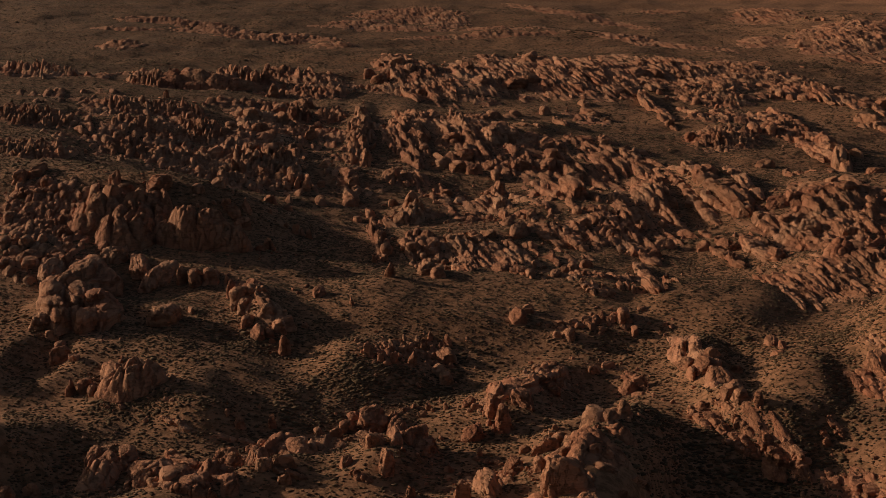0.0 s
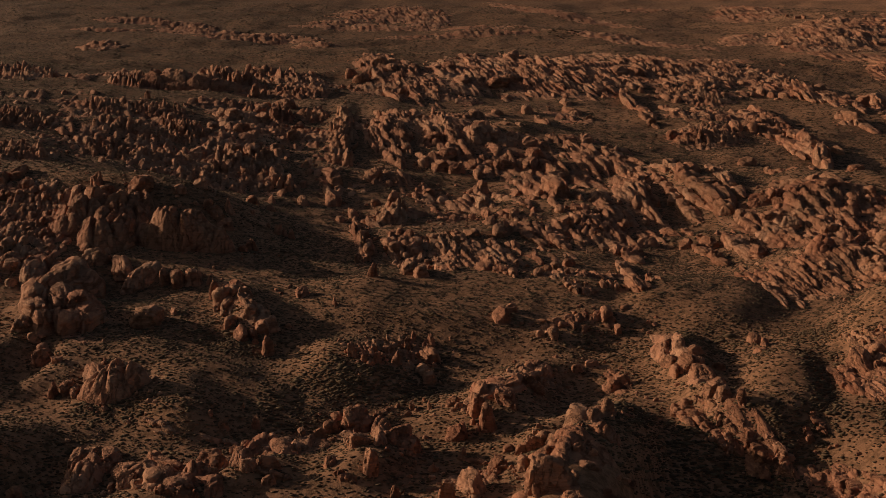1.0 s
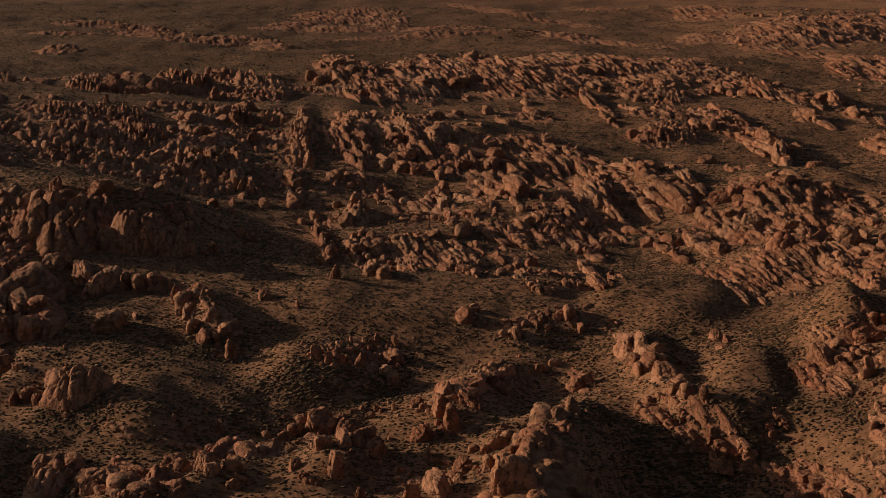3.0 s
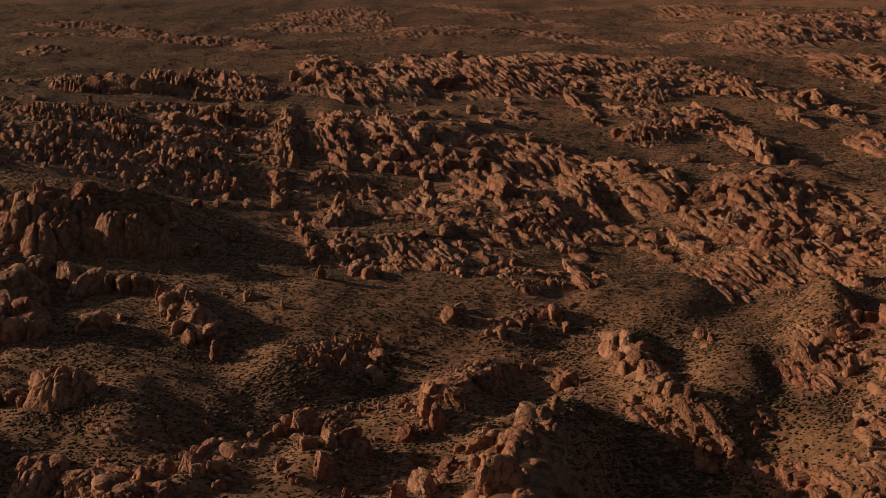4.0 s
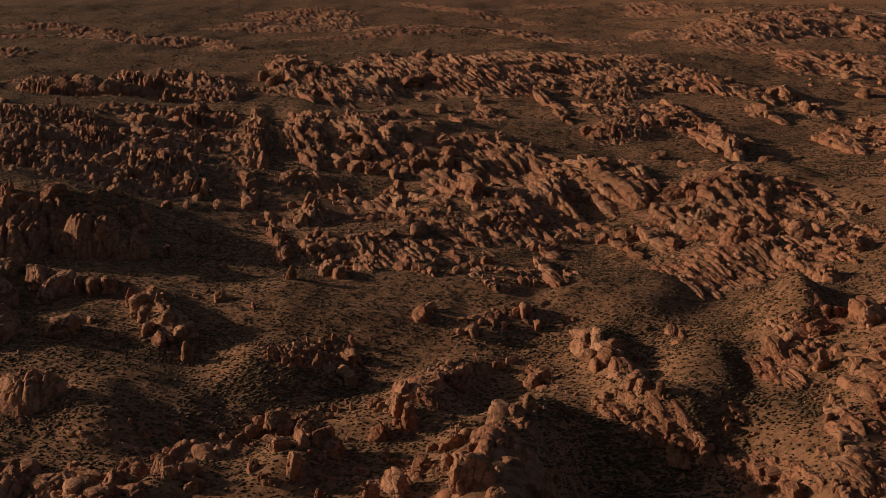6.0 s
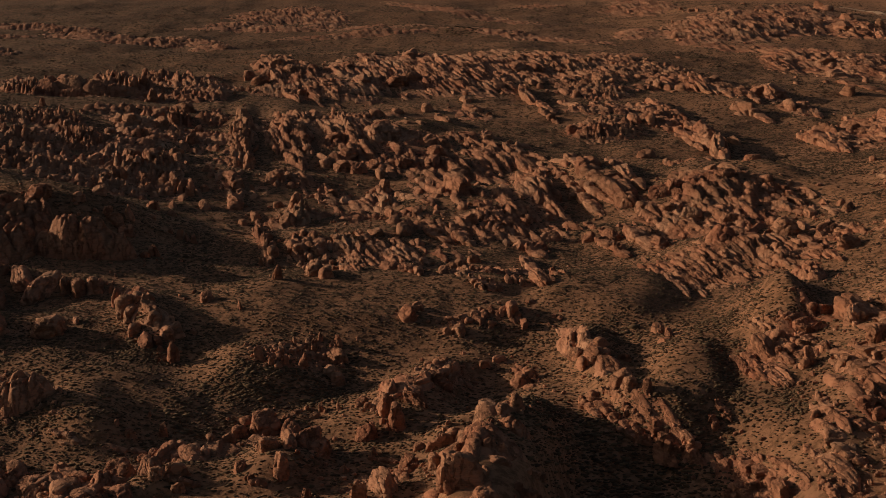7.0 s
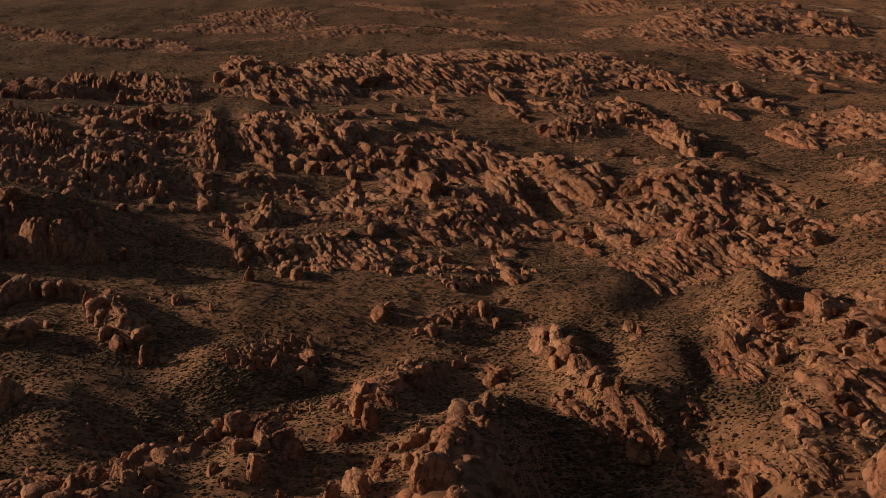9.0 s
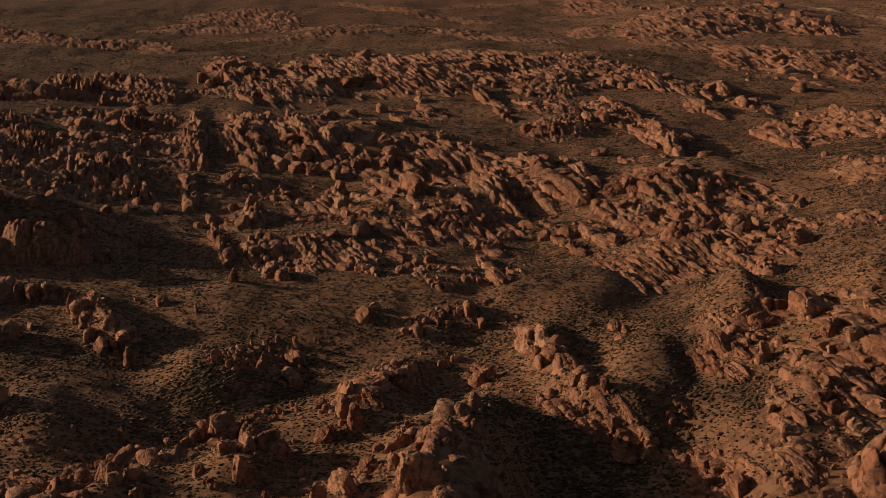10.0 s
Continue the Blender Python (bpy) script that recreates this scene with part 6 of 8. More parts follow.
rock('b', -58.9, 469.1, 4.4, 3.0, 5, length=1.22, **PLACE)
fin(-56.1, 461.4, -49.7, 455.3, 3.9, 2.1, 'high', **PLACE)
rock('b', -40.5, 476.4, 1.9, 1.3, 3, length=0.92, **PLACE)
rock('t', -34.1, 481.1, 1.4, 2.0, 3, length=1.37, **PLACE)
rock('t', -36.7, 545.1, 2.6, 3.8, 3, length=1.18, **PLACE)
rock('b', -38.6, 538.1, 4.3, 2.6, 5, length=0.56, **PLACE)
rock('b', -34.7, 542.1, 1.7, 1.2, 3, length=1.50, **PLACE)
rock('t', -32.1, 551.5, 1.6, 2.1, 3, length=1.48, **PLACE)
rock('t', -29.7, 542.3, 2.2, 3.1, 3, length=1.37, **PLACE)
rock('b', -42.3, 546.7, 2.4, 1.6, 3, length=2.00, **PLACE)
rock('b', -20.9, 541.1, 5.4, 3.6, 5, length=0.86, **PLACE)
rock('b', -18.0, 534.0, 4.3, 2.8, 5, length=0.64, **PLACE)
rock('t', -11.5, 527.6, 7.4, 8.3, 4, length=1.03, **PLACE)
rock('t', -6.9, 516.6, 6.6, 9.1, 5, length=1.40, **PLACE)
rock('b', -12.6, 520.8, 2.5, 1.7, 3, length=1.55, **PLACE)
rock('b', -10.1, 514.8, 2.9, 1.9, 3, length=1.28, **PLACE)
rock('b', -18.1, 511.6, 8.2, 5.5, 4, length=1.18, **PLACE)
rock('t', -15.0, 493.1, 2.2, 3.2, 3, length=1.26, **PLACE)
rock('b', -29.6, 511.7, 1.9, 1.2, 3, length=1.42, **PLACE)
rock('b', 0.1, 538.3, 8.3, 5.5, 4, length=2.05, **PLACE)
rock('b', 2.7, 531.7, 3.0, 2.0, 3, length=2.50, **PLACE)
rock('b', -4.7, 541.2, 1.9, 1.3, 3, length=1.75, **PLACE)
fin(-0.9, 553.5, 15.2, 581.0, 6.5, 4.1, 'high', **PLACE)
fin(-16.6, 488.7, -6.7, 483.9, 3.6, 1.6, 'high', **PLACE)
rock('b', -3.0, 474.4, 7.1, 4.7, 4, length=1.51, **PLACE)
rock('b', 0.9, 492.5, 5.4, 2.6, 5, length=0.52, **PLACE)
rock('t', -17.9, 439.4, 6.5, 6.9, 4, length=0.99, **PLACE)
rock('d', -10.9, 448.3, 8.7, 4.7, 4, length=2.32, **PLACE)
rock('t', -35.8, 451.1, 3.3, 3.7, 5, length=0.81, **PLACE)
fin(-17.6, 460.0, -11.9, 442.7, 2.9, 2.1, 'high', **PLACE)
# crest of the shaded ridge
PLACE = dict(where='crowning the shaded ridge', group='crest of the shaded ridge')
rock('b', 6.2, 485.1, 6.3, 3.7, 5, length=0.52, **PLACE)
rock('b', 9.7, 485.8, 7.3, 4.7, 4, length=0.52, **PLACE)
rock('b', 13.2, 492.3, 6.3, 4.2, 5, length=1.36, **PLACE)
fin(14.6, 483.5, 16.6, 448.2, 3.9, 2.4, 'high', **PLACE)
fin(17.9, 489.0, 20.1, 449.1, 4.4, 2.4, 'high', **PLACE)
fin(21.4, 486.9, 23.1, 447.0, 4.4, 2.8, 'high', **PLACE)
fin(25.4, 501.6, 27.9, 452.0, 5.5, 3.2, 'high', **PLACE)
rock('b', 30.0, 517.3, 4.2, 2.8, 5, length=0.94, **PLACE)
rock('t', 33.2, 478.3, 5.6, 5.6, 5, length=1.02, **PLACE)
fin(33.4, 480.5, 43.3, 483.2, 3.0, 1.8, 'high', **PLACE)
massif(32.6, 453.3, 4.5, 6.0, 3.5, 3, 0.45, **PLACE)
rock('b', 22.3, 429.4, 4.5, 2.7, 5, length=0.59, **PLACE)
rock('b', 26.1, 428.4, 3.7, 2.4, 5, length=0.61, **PLACE)
rock('b', 13.1, 404.6, 13.8, 9.3, 4, length=0.65, **PLACE)
fin(14.1, 416.2, 20.2, 401.5, 4.8, 3.1, 'high', **PLACE)
rock('b', 6.3, 465.3, 5.5, 3.7, 5, length=1.50, **PLACE)
rock('b', 16.4, 422.9, 3.6, 2.4, 5, length=1.63, **PLACE)
rock('b', 20.5, 410.0, 2.7, 1.8, 3, length=1.32, **PLACE)
rock('d', 19.5, 393.2, 8.4, 4.6, 4, length=1.12, **PLACE)
fin(27.4, 407.1, 34.6, 412.5, 4.8, 3.1, 'high', **PLACE)
fin(33.1, 421.8, 40.2, 436.0, 2.7, 1.6, 'high', **PLACE)
rock('b', 35.5, 416.3, 4.8, 3.3, 5, length=0.54, **PLACE)
rock('b', 14.3, 432.2, 5.6, 2.7, 5, length=0.42, **PLACE)
fin(61.8, 531.3, 66.1, 508.7, 4.9, 2.7, 'high', **PLACE)
fin(66.2, 531.8, 72.0, 507.4, 6.0, 3.1, 'high', **PLACE)
fin(70.4, 528.5, 75.5, 516.6, 2.7, 1.5, 'high', **PLACE)
fin(69.0, 512.9, 77.3, 498.5, 5.4, 3.0, 'high', **PLACE)
fin(75.0, 512.2, 81.1, 500.5, 4.3, 2.6, 'high', **PLACE)
fin(72.1, 501.6, 79.2, 494.0, 4.2, 2.6, 'high', **PLACE)
fin(76.4, 503.9, 82.1, 492.5, 4.2, 2.6, 'high', **PLACE)
fin(81.9, 504.1, 86.0, 497.1, 2.4, 1.9, 'high', **PLACE)
fin(84.4, 498.3, 91.5, 485.0, 6.3, 2.9, 'high', **PLACE)
fin(90.4, 494.2, 95.6, 487.0, 2.6, 1.8, 'high', **PLACE)
fin(92.7, 487.9, 95.5, 478.8, 4.7, 3.3, 'high', **PLACE)
rock('b', 81.9, 495.6, 2.0, 1.4, 3, length=2.47, **PLACE)
fin(77.3, 498.5, 81.0, 492.8, 3.2, 2.2, 'high', **PLACE)
rock('b', 88.8, 488.0, 4.2, 2.8, 5, length=0.75, **PLACE)
# sunlit sand slope
PLACE = dict(where='on a sunlit sandy slope', group='sunlit sand slope')
fin(103.2, 497.3, 106.0, 492.4, 2.6, 1.8, 'high', **PLACE)
rock('b', 105.2, 491.7, 3.6, 2.4, 5, length=0.69, **PLACE)
fin(107.3, 505.5, 110.9, 493.0, 3.2, 1.9, 'high', **PLACE)
fin(109.8, 473.9, 116.2, 456.9, 6.6, 2.1, 'high', **PLACE)
fin(118.0, 467.3, 123.0, 446.6, 4.5, 1.4, 'high', **PLACE)
fin(121.3, 451.6, 122.9, 434.4, 3.4, 1.7, 'high', **PLACE)
rock('b', 110.3, 453.8, 5.0, 3.3, 5, length=1.62, **PLACE)
rock('d', 116.2, 437.4, 7.4, 4.0, 4, length=1.73, **PLACE)
fin(101.0, 457.2, 108.5, 446.1, 3.5, 2.5, 'high', **PLACE)
rock('b', 141.3, 491.3, 3.5, 2.3, 3, length=1.29, **PLACE)
fin(140.5, 487.3, 144.7, 467.8, 5.7, 2.5, 'high', **PLACE)
rock('b', 135.4, 474.7, 4.2, 2.7, 5, length=0.55, **PLACE)
fin(142.2, 470.3, 149.8, 456.6, 5.6, 2.5, 'high', **PLACE)
fin(135.8, 467.3, 138.0, 453.5, 4.0, 2.1, 'high', **PLACE)
fin(135.2, 458.1, 139.8, 437.3, 7.4, 3.1, 'high', **PLACE)
fin(128.0, 458.8, 131.4, 427.6, 5.4, 2.7, 'high', **PLACE)
fin(125.3, 431.6, 127.2, 418.2, 3.8, 2.3, 'high', **PLACE)
fin(130.0, 431.5, 134.2, 417.3, 3.3, 2.0, 'high', **PLACE)
# shaded massif
PLACE = dict(where='beside the big shaded massif', group='shaded massif')
massif(-205.5, 756.0, 17.9, 39.3, 13.2, 0, 0.47, **PLACE)
massif(-168.1, 742.5, 28.5, 14.1, 20.0, 0, 0.47, **PLACE)
rock('t', -232.2, 804.9, 3.9, 5.3, 3, length=1.44, **PLACE)
rock('b', -220.8, 795.2, 9.5, 5.2, 5, length=0.78, **PLACE)
rock('d', -205.8, 800.2, 14.3, 7.3, 4, length=1.00, **PLACE)
fin(-223.8, 917.4, -203.6, 913.1, 6.6, 3.1, 'high', **PLACE)
rock('b', -182.6, 799.2, 7.6, 3.6, 5, length=0.96, **PLACE)
rock('d', -174.4, 815.0, 9.0, 4.6, 5, length=1.28, **PLACE)
rock('b', -183.7, 918.4, 2.2, 1.4, 3, length=2.36, **PLACE)
fin(-168.1, 796.4, -157.7, 785.0, 7.3, 4.4, 'high', **PLACE)
rock('d', -154.6, 782.4, 10.5, 4.8, 5, length=0.75, **PLACE)
rock('b', -171.9, 792.2, 3.1, 1.8, 3, length=0.89, **PLACE)
rock('t', -155.4, 799.3, 5.0, 7.0, 3, length=1.29, **PLACE)
rock('t', -136.5, 752.4, 3.9, 5.4, 3, length=1.36, **PLACE)
rock('t', -133.5, 752.2, 3.9, 5.4, 3, length=1.53, **PLACE)
rock('b', -137.6, 743.2, 5.3, 3.4, 5, length=0.95, **PLACE)
rock('t', -128.9, 798.4, 4.1, 5.7, 3, length=1.27, **PLACE)
rock('t', -124.6, 799.5, 3.1, 4.4, 3, length=1.51, **PLACE)
rock('t', -120.5, 795.4, 4.1, 5.6, 3, length=1.15, **PLACE)
rock('b', -146.1, 884.1, 5.8, 3.7, 3, length=2.83, **PLACE)
rock('b', -152.6, 856.7, 7.6, 4.9, 5, length=1.56, **PLACE)
rock('b', -141.7, 854.9, 6.0, 3.3, 5, length=0.95, **PLACE)
rock('b', -145.7, 817.5, 3.8, 2.4, 3, length=1.59, **PLACE)
rock('t', -134.2, 803.5, 2.5, 3.5, 3, length=1.12, **PLACE)
rock('t', -151.2, 930.3, 5.4, 7.5, 3, length=1.42, **PLACE)
rock('t', -146.9, 925.5, 5.4, 7.5, 3, length=1.28, **PLACE)
rock('t', -141.7, 923.8, 6.1, 8.4, 3, length=1.34, **PLACE)
rock('t', -190.7, 945.9, 5.9, 8.2, 3, length=1.30, **PLACE)
rock('t', -185.6, 943.1, 5.5, 7.6, 3, length=1.31, **PLACE)
rock('d', -185.1, 965.6, 11.3, 5.7, 5, length=1.93, **PLACE)
rock('t', -181.1, 961.7, 3.0, 4.1, 3, length=1.47, **PLACE)
rock('b', -172.7, 946.5, 7.4, 4.5, 5, length=1.00, **PLACE)
rock('t', -179.2, 747.5, 4.8, 6.6, 3, length=1.37, **PLACE)
rock('t', -168.0, 741.2, 4.1, 5.7, 3, length=1.46, **PLACE)
rock('b', -180.0, 744.6, 7.7, 4.9, 5, length=1.33, **PLACE)
# column of blocks along the joint
PLACE = dict(where='lined up along a dark cleft', group='column of blocks along the joint')
rock('b', -117.6, 957.0, 11.1, 7.0, 5, length=2.43, **PLACE)
rock('d', -111.7, 907.0, 10.9, 5.6, 5, length=2.37, **PLACE)
rock('b', -134.6, 939.5, 5.5, 3.5, 3, length=2.33, **PLACE)
rock('b', -127.5, 893.6, 6.9, 4.4, 5, length=2.61, **PLACE)
rock('t', -113.3, 1003.4, 7.7, 8.8, 5, length=1.39, **PLACE)
rock('b', -95.1, 879.9, 6.8, 4.3, 5, length=2.75, **PLACE)
rock('b', -90.7, 856.5, 4.0, 2.5, 3, length=2.80, **PLACE)
rock('b', -81.5, 806.4, 7.5, 4.8, 5, length=2.10, **PLACE)
rock('b', -75.6, 775.8, 7.2, 4.6, 5, length=2.58, **PLACE)
rock('b', -75.8, 761.4, 5.3, 3.4, 5, length=2.13, **PLACE)
rock('t', -65.7, 689.5, 5.6, 6.9, 5, length=1.15, **PLACE)
rock('t', -79.9, 754.9, 3.0, 4.1, 3, length=1.25, **PLACE)
rock('b', -101.8, 863.8, 5.4, 3.4, 3, length=1.57, **PLACE)
rock('b', -91.6, 967.8, 13.4, 7.0, 4, length=0.97, **PLACE)
rock('t', -73.3, 893.6, 9.6, 10.1, 5, length=1.46, **PLACE)
rock('b', -83.9, 907.5, 7.0, 4.3, 5, length=0.87, **PLACE)
rock('t', -65.0, 886.5, 4.5, 6.2, 3, length=1.17, **PLACE)
rock('b', -82.2, 869.3, 6.8, 3.1, 5, length=0.80, **PLACE)
rock('b', -74.7, 863.9, 10.0, 6.4, 5, length=1.21, **PLACE)
rock('b', -66.9, 784.6, 6.1, 3.9, 5, length=2.09, **PLACE)
rock('t', -65.7, 799.4, 4.7, 4.6, 3, length=1.18, **PLACE)
rock('b', -60.7, 804.6, 6.2, 4.0, 5, length=1.28, **PLACE)
rock('b', -58.1, 790.0, 6.1, 3.9, 5, length=2.04, **PLACE)
rock('b', -60.1, 775.6, 9.1, 5.5, 5, length=0.91, **PLACE)
rock('b', -51.3, 781.4, 9.4, 6.0, 5, length=2.35, **PLACE)
rock('b', -51.1, 775.5, 6.0, 3.9, 5, length=2.17, **PLACE)
rock('b', -49.1, 703.0, 8.5, 5.4, 5, length=1.26, **PLACE)
rock('b', -43.0, 704.4, 7.1, 4.6, 5, length=2.39, **PLACE)
# worn fins of the middle
PLACE = dict(where='in a field of worn fins', group='worn fins of the middle')
fin(-44.3, 802.2, -34.8, 769.7, 6.4, 4.3, 'high', **PLACE)
fin(-39.5, 805.9, -27.8, 776.1, 6.4, 4.3, 'high', **PLACE)
fin(-32.2, 813.6, -24.6, 789.7, 5.7, 3.8, 'high', **PLACE)
rock('d', -23.0, 817.8, 7.2, 3.7, 5, length=2.23, **PLACE)
fin(-38.3, 755.4, -30.7, 709.1, 5.2, 3.5, 'high', **PLACE)
fin(-33.3, 751.3, -27.5, 711.6, 4.5, 3.0, 'high', **PLACE)
rock('d', -13.9, 727.3, 9.3, 4.8, 5, length=2.18, **PLACE)
fin(-10.4, 737.6, -5.8, 705.0, 3.7, 3.5, 'high', **PLACE)
fin(-6.8, 735.0, -2.4, 702.4, 3.7, 4.0, 'high', **PLACE)
fin(-2.8, 727.3, 1.6, 695.1, 3.6, 3.9, 'high', **PLACE)
rock('b', 1.8, 702.2, 5.7, 3.7, 5, length=2.38, **PLACE)
rock('b', -58.4, 1013.5, 12.4, 7.0, 5, length=1.10, **PLACE)
rock('b', -48.8, 1003.9, 11.2, 7.0, 5, length=1.57, **PLACE)
rock('b', -37.5, 996.3, 12.2, 7.1, 5, length=1.16, **PLACE)
rock('b', -28.8, 1014.5, 7.8, 4.9, 5, length=2.00, **PLACE)
rock('b', -22.3, 990.3, 8.0, 5.0, 5, length=2.56, **PLACE)
rock('t', -20.1, 949.9, 8.0, 9.3, 5, length=1.19, **PLACE)
rock('b', -27.4, 948.4, 4.4, 2.8, 3, length=2.23, **PLACE)
rock('d', -16.2, 899.9, 13.4, 6.9, 4, length=1.40, **PLACE)
fin(-11.6, 936.7, 7.2, 884.7, 8.2, 3.7, 'high', **PLACE)
rock('b', -53.3, 943.4, 9.1, 4.5, 5, length=0.95, **PLACE)
rock('b', -13.1, 867.7, 6.7, 4.3, 5, length=2.24, **PLACE)
rock('b', -4.5, 827.3, 10.7, 6.9, 5, length=2.70, **PLACE)
rock('b', 2.0, 861.4, 6.6, 4.2, 5, length=2.09, **PLACE)
rock('b', -5.4, 1013.5, 17.0, 8.2, 4, length=0.74, **PLACE)
rock('b', 3.1, 796.0, 5.5, 3.5, 5, length=2.59, **PLACE)
rock('d', 12.6, 1025.4, 12.5, 6.4, 5, length=1.91, **PLACE)
rock('b', 29.9, 988.2, 13.3, 6.2, 4, length=0.84, **PLACE)
rock('d', 27.7, 913.3, 20.4, 10.4, 4, length=2.04, **PLACE)
rock('b', 17.4, 909.4, 5.9, 3.8, 3, length=2.08, **PLACE)
rock('b', 11.3, 946.8, 7.3, 4.6, 5, length=1.67, **PLACE)
fin(37.0, 879.1, 47.1, 843.7, 8.7, 4.7, 'high', **PLACE)
fin(42.6, 874.3, 53.3, 836.7, 7.8, 4.6, 'high', **PLACE)
fin(44.7, 847.0, 51.5, 823.7, 6.8, 4.0, 'high', **PLACE)
rock('b', 31.9, 842.7, 8.8, 5.4, 5, length=1.01, **PLACE)
rock('b', 58.6, 851.5, 4.3, 2.7, 3, length=2.35, **PLACE)
rock('b', 63.4, 857.1, 6.6, 4.2, 5, length=2.01, **PLACE)
fin(21.4, 836.5, 31.2, 800.2, 8.3, 4.2, 'high', **PLACE)
fin(6.1, 826.9, 20.7, 805.4, 7.4, 2.8, 'high', **PLACE)
fin(54.0, 826.6, 69.9, 778.5, 9.8, 4.1, 'high', **PLACE)
rock('b', 77.1, 815.7, 12.1, 5.0, 4, length=0.69, **PLACE)
rock('b', 70.1, 795.9, 6.2, 4.0, 5, length=1.44, **PLACE)
fin(57.1, 774.6, 62.0, 723.8, 6.1, 3.9, 'high', **PLACE)
# diagonal fins
PLACE = dict(where='among long parallel fins', group='diagonal fins')
fin(69.4, 985.1, 76.9, 916.7, 7.7, 4.2, 'high', **PLACE)
fin(78.8, 989.5, 85.6, 920.7, 7.7, 4.8, 'high', **PLACE)
fin(74.8, 905.6, 89.7, 856.5, 8.9, 4.5, 'high', **PLACE)
fin(66.6, 913.3, 81.4, 884.6, 7.2, 3.9, 'high', **PLACE)
fin(93.6, 976.9, 103.0, 907.5, 8.5, 4.8, 'high', **PLACE)
fin(97.0, 925.4, 110.5, 864.2, 10.0, 4.5, 'high', **PLACE)
fin(105.2, 922.2, 119.6, 873.6, 7.3, 3.9, 'high', **PLACE)
fin(110.8, 961.1, 128.2, 868.1, 18.5, 9.3, 'high', **PLACE)
fin(129.2, 980.6, 136.5, 887.3, 10.4, 8.2, 'high', **PLACE)
fin(107.4, 1039.3, 109.6, 958.0, 9.0, 5.0, 'high', **PLACE)
fin(43.1, 1080.6, 58.9, 1021.6, 9.5, 5.2, 'high', **PLACE)
fin(65.6, 1074.9, 77.7, 1001.0, 8.3, 5.2, 'high', **PLACE)
fin(100.2, 849.3, 109.7, 805.6, 5.9, 4.0, 'high', **PLACE)
rock('b', 97.4, 810.5, 8.2, 5.2, 5, length=1.02, **PLACE)
fin(101.9, 808.7, 113.6, 766.4, 7.2, 4.1, 'high', **PLACE)
rock('b', 110.3, 809.1, 7.3, 4.6, 5, length=1.93, **PLACE)
rock('b', 127.6, 865.9, 10.1, 6.1, 5, length=1.08, **PLACE)
rock('b', 133.6, 855.2, 8.4, 4.9, 5, length=1.11, **PLACE)
# rocky crest
PLACE = dict(where='on a rocky sunlit crest', group='rocky crest')
rock('b', 146.6, 868.8, 14.3, 5.5, 4, length=0.77, **PLACE)
rock('b', 156.5, 870.6, 15.0, 6.4, 4, length=0.85, **PLACE)
rock('b', 167.2, 874.4, 15.0, 6.4, 4, length=0.81, **PLACE)
rock('b', 175.6, 874.7, 11.6, 6.4, 5, length=1.04, **PLACE)
rock('d', 182.0, 873.2, 15.0, 7.5, 4, length=1.02, **PLACE)
fin(189.8, 890.6, 195.7, 854.0, 6.3, 3.3, 'high', **PLACE)
fin(195.8, 880.2, 201.3, 849.2, 6.2, 3.3, 'high', **PLACE)
fin(198.9, 866.3, 205.5, 845.9, 5.3, 3.2, 'high', **PLACE)
rock('b', 208.9, 865.4, 7.2, 4.5, 5, length=1.52, **PLACE)
rock('b', 205.9, 850.2, 6.4, 4.0, 5, length=1.83, **PLACE)
fin(208.2, 859.8, 215.5, 839.9, 6.1, 3.2, 'high', **PLACE)
fin(214.0, 859.0, 220.8, 835.2, 4.8, 2.9, 'high', **PLACE)
rock('b', 210.9, 832.0, 6.3, 4.0, 5, length=1.79, **PLACE)
fin(215.9, 845.8, 219.8, 818.6, 4.8, 2.9, 'high', **PLACE)
rock('b', 175.8, 849.3, 14.7, 4.1, 4, length=0.54, **PLACE)
fin(165.9, 843.2, 172.5, 810.4, 6.8, 3.4, 'high', **PLACE)
fin(162.1, 849.6, 168.6, 824.6, 6.0, 3.2, 'high', **PLACE)
rock('b', 193.9, 841.5, 7.0, 4.4, 5, length=1.18, **PLACE)
fin(179.7, 831.4, 191.6, 799.8, 6.7, 3.7, 'high', **PLACE)
rock('b', 175.5, 802.9, 12.4, 5.0, 4, length=0.67, **PLACE)
rock('d', 158.1, 822.2, 14.2, 6.4, 4, length=0.77, **PLACE)
fin(140.7, 858.3, 149.8, 821.9, 6.9, 3.2, 'high', **PLACE)
rock('b', 146.4, 842.1, 8.6, 4.9, 5, length=0.97, **PLACE)
fin(120.2, 816.9, 130.2, 768.0, 11.4, 4.1, 'high', **PLACE)
rock('b', 131.7, 772.1, 8.5, 5.4, 5, length=1.24, **PLACE)
fin(148.5, 825.6, 154.2, 777.8, 7.4, 3.0, 'high', **PLACE)
massif(157.0, 745.1, 8.2, 11.2, 6.1, 0, 0.47, **PLACE)
fin(171.1, 788.0, 176.6, 726.4, 10.2, 3.4, 'high', **PLACE)
rock('d', 192.7, 753.1, 14.6, 7.5, 4, length=1.07, **PLACE)
fin(202.1, 797.3, 201.1, 762.8, 4.9, 3.0, 'high', **PLACE)
rock('b', 192.2, 724.9, 6.6, 4.2, 5, length=2.30, **PLACE)
fin(199.6, 750.9, 198.4, 708.0, 6.1, 3.3, 'high', **PLACE)
fin(200.0, 735.3, 195.7, 683.2, 6.0, 3.3, 'high', **PLACE)
fin(200.7, 711.7, 199.9, 674.6, 5.1, 2.9, 'high', **PLACE)
rock('b', 211.4, 738.9, 13.0, 6.1, 4, length=0.62, **PLACE)
rock('d', 208.8, 691.9, 11.7, 6.0, 4, length=0.68, **PLACE)
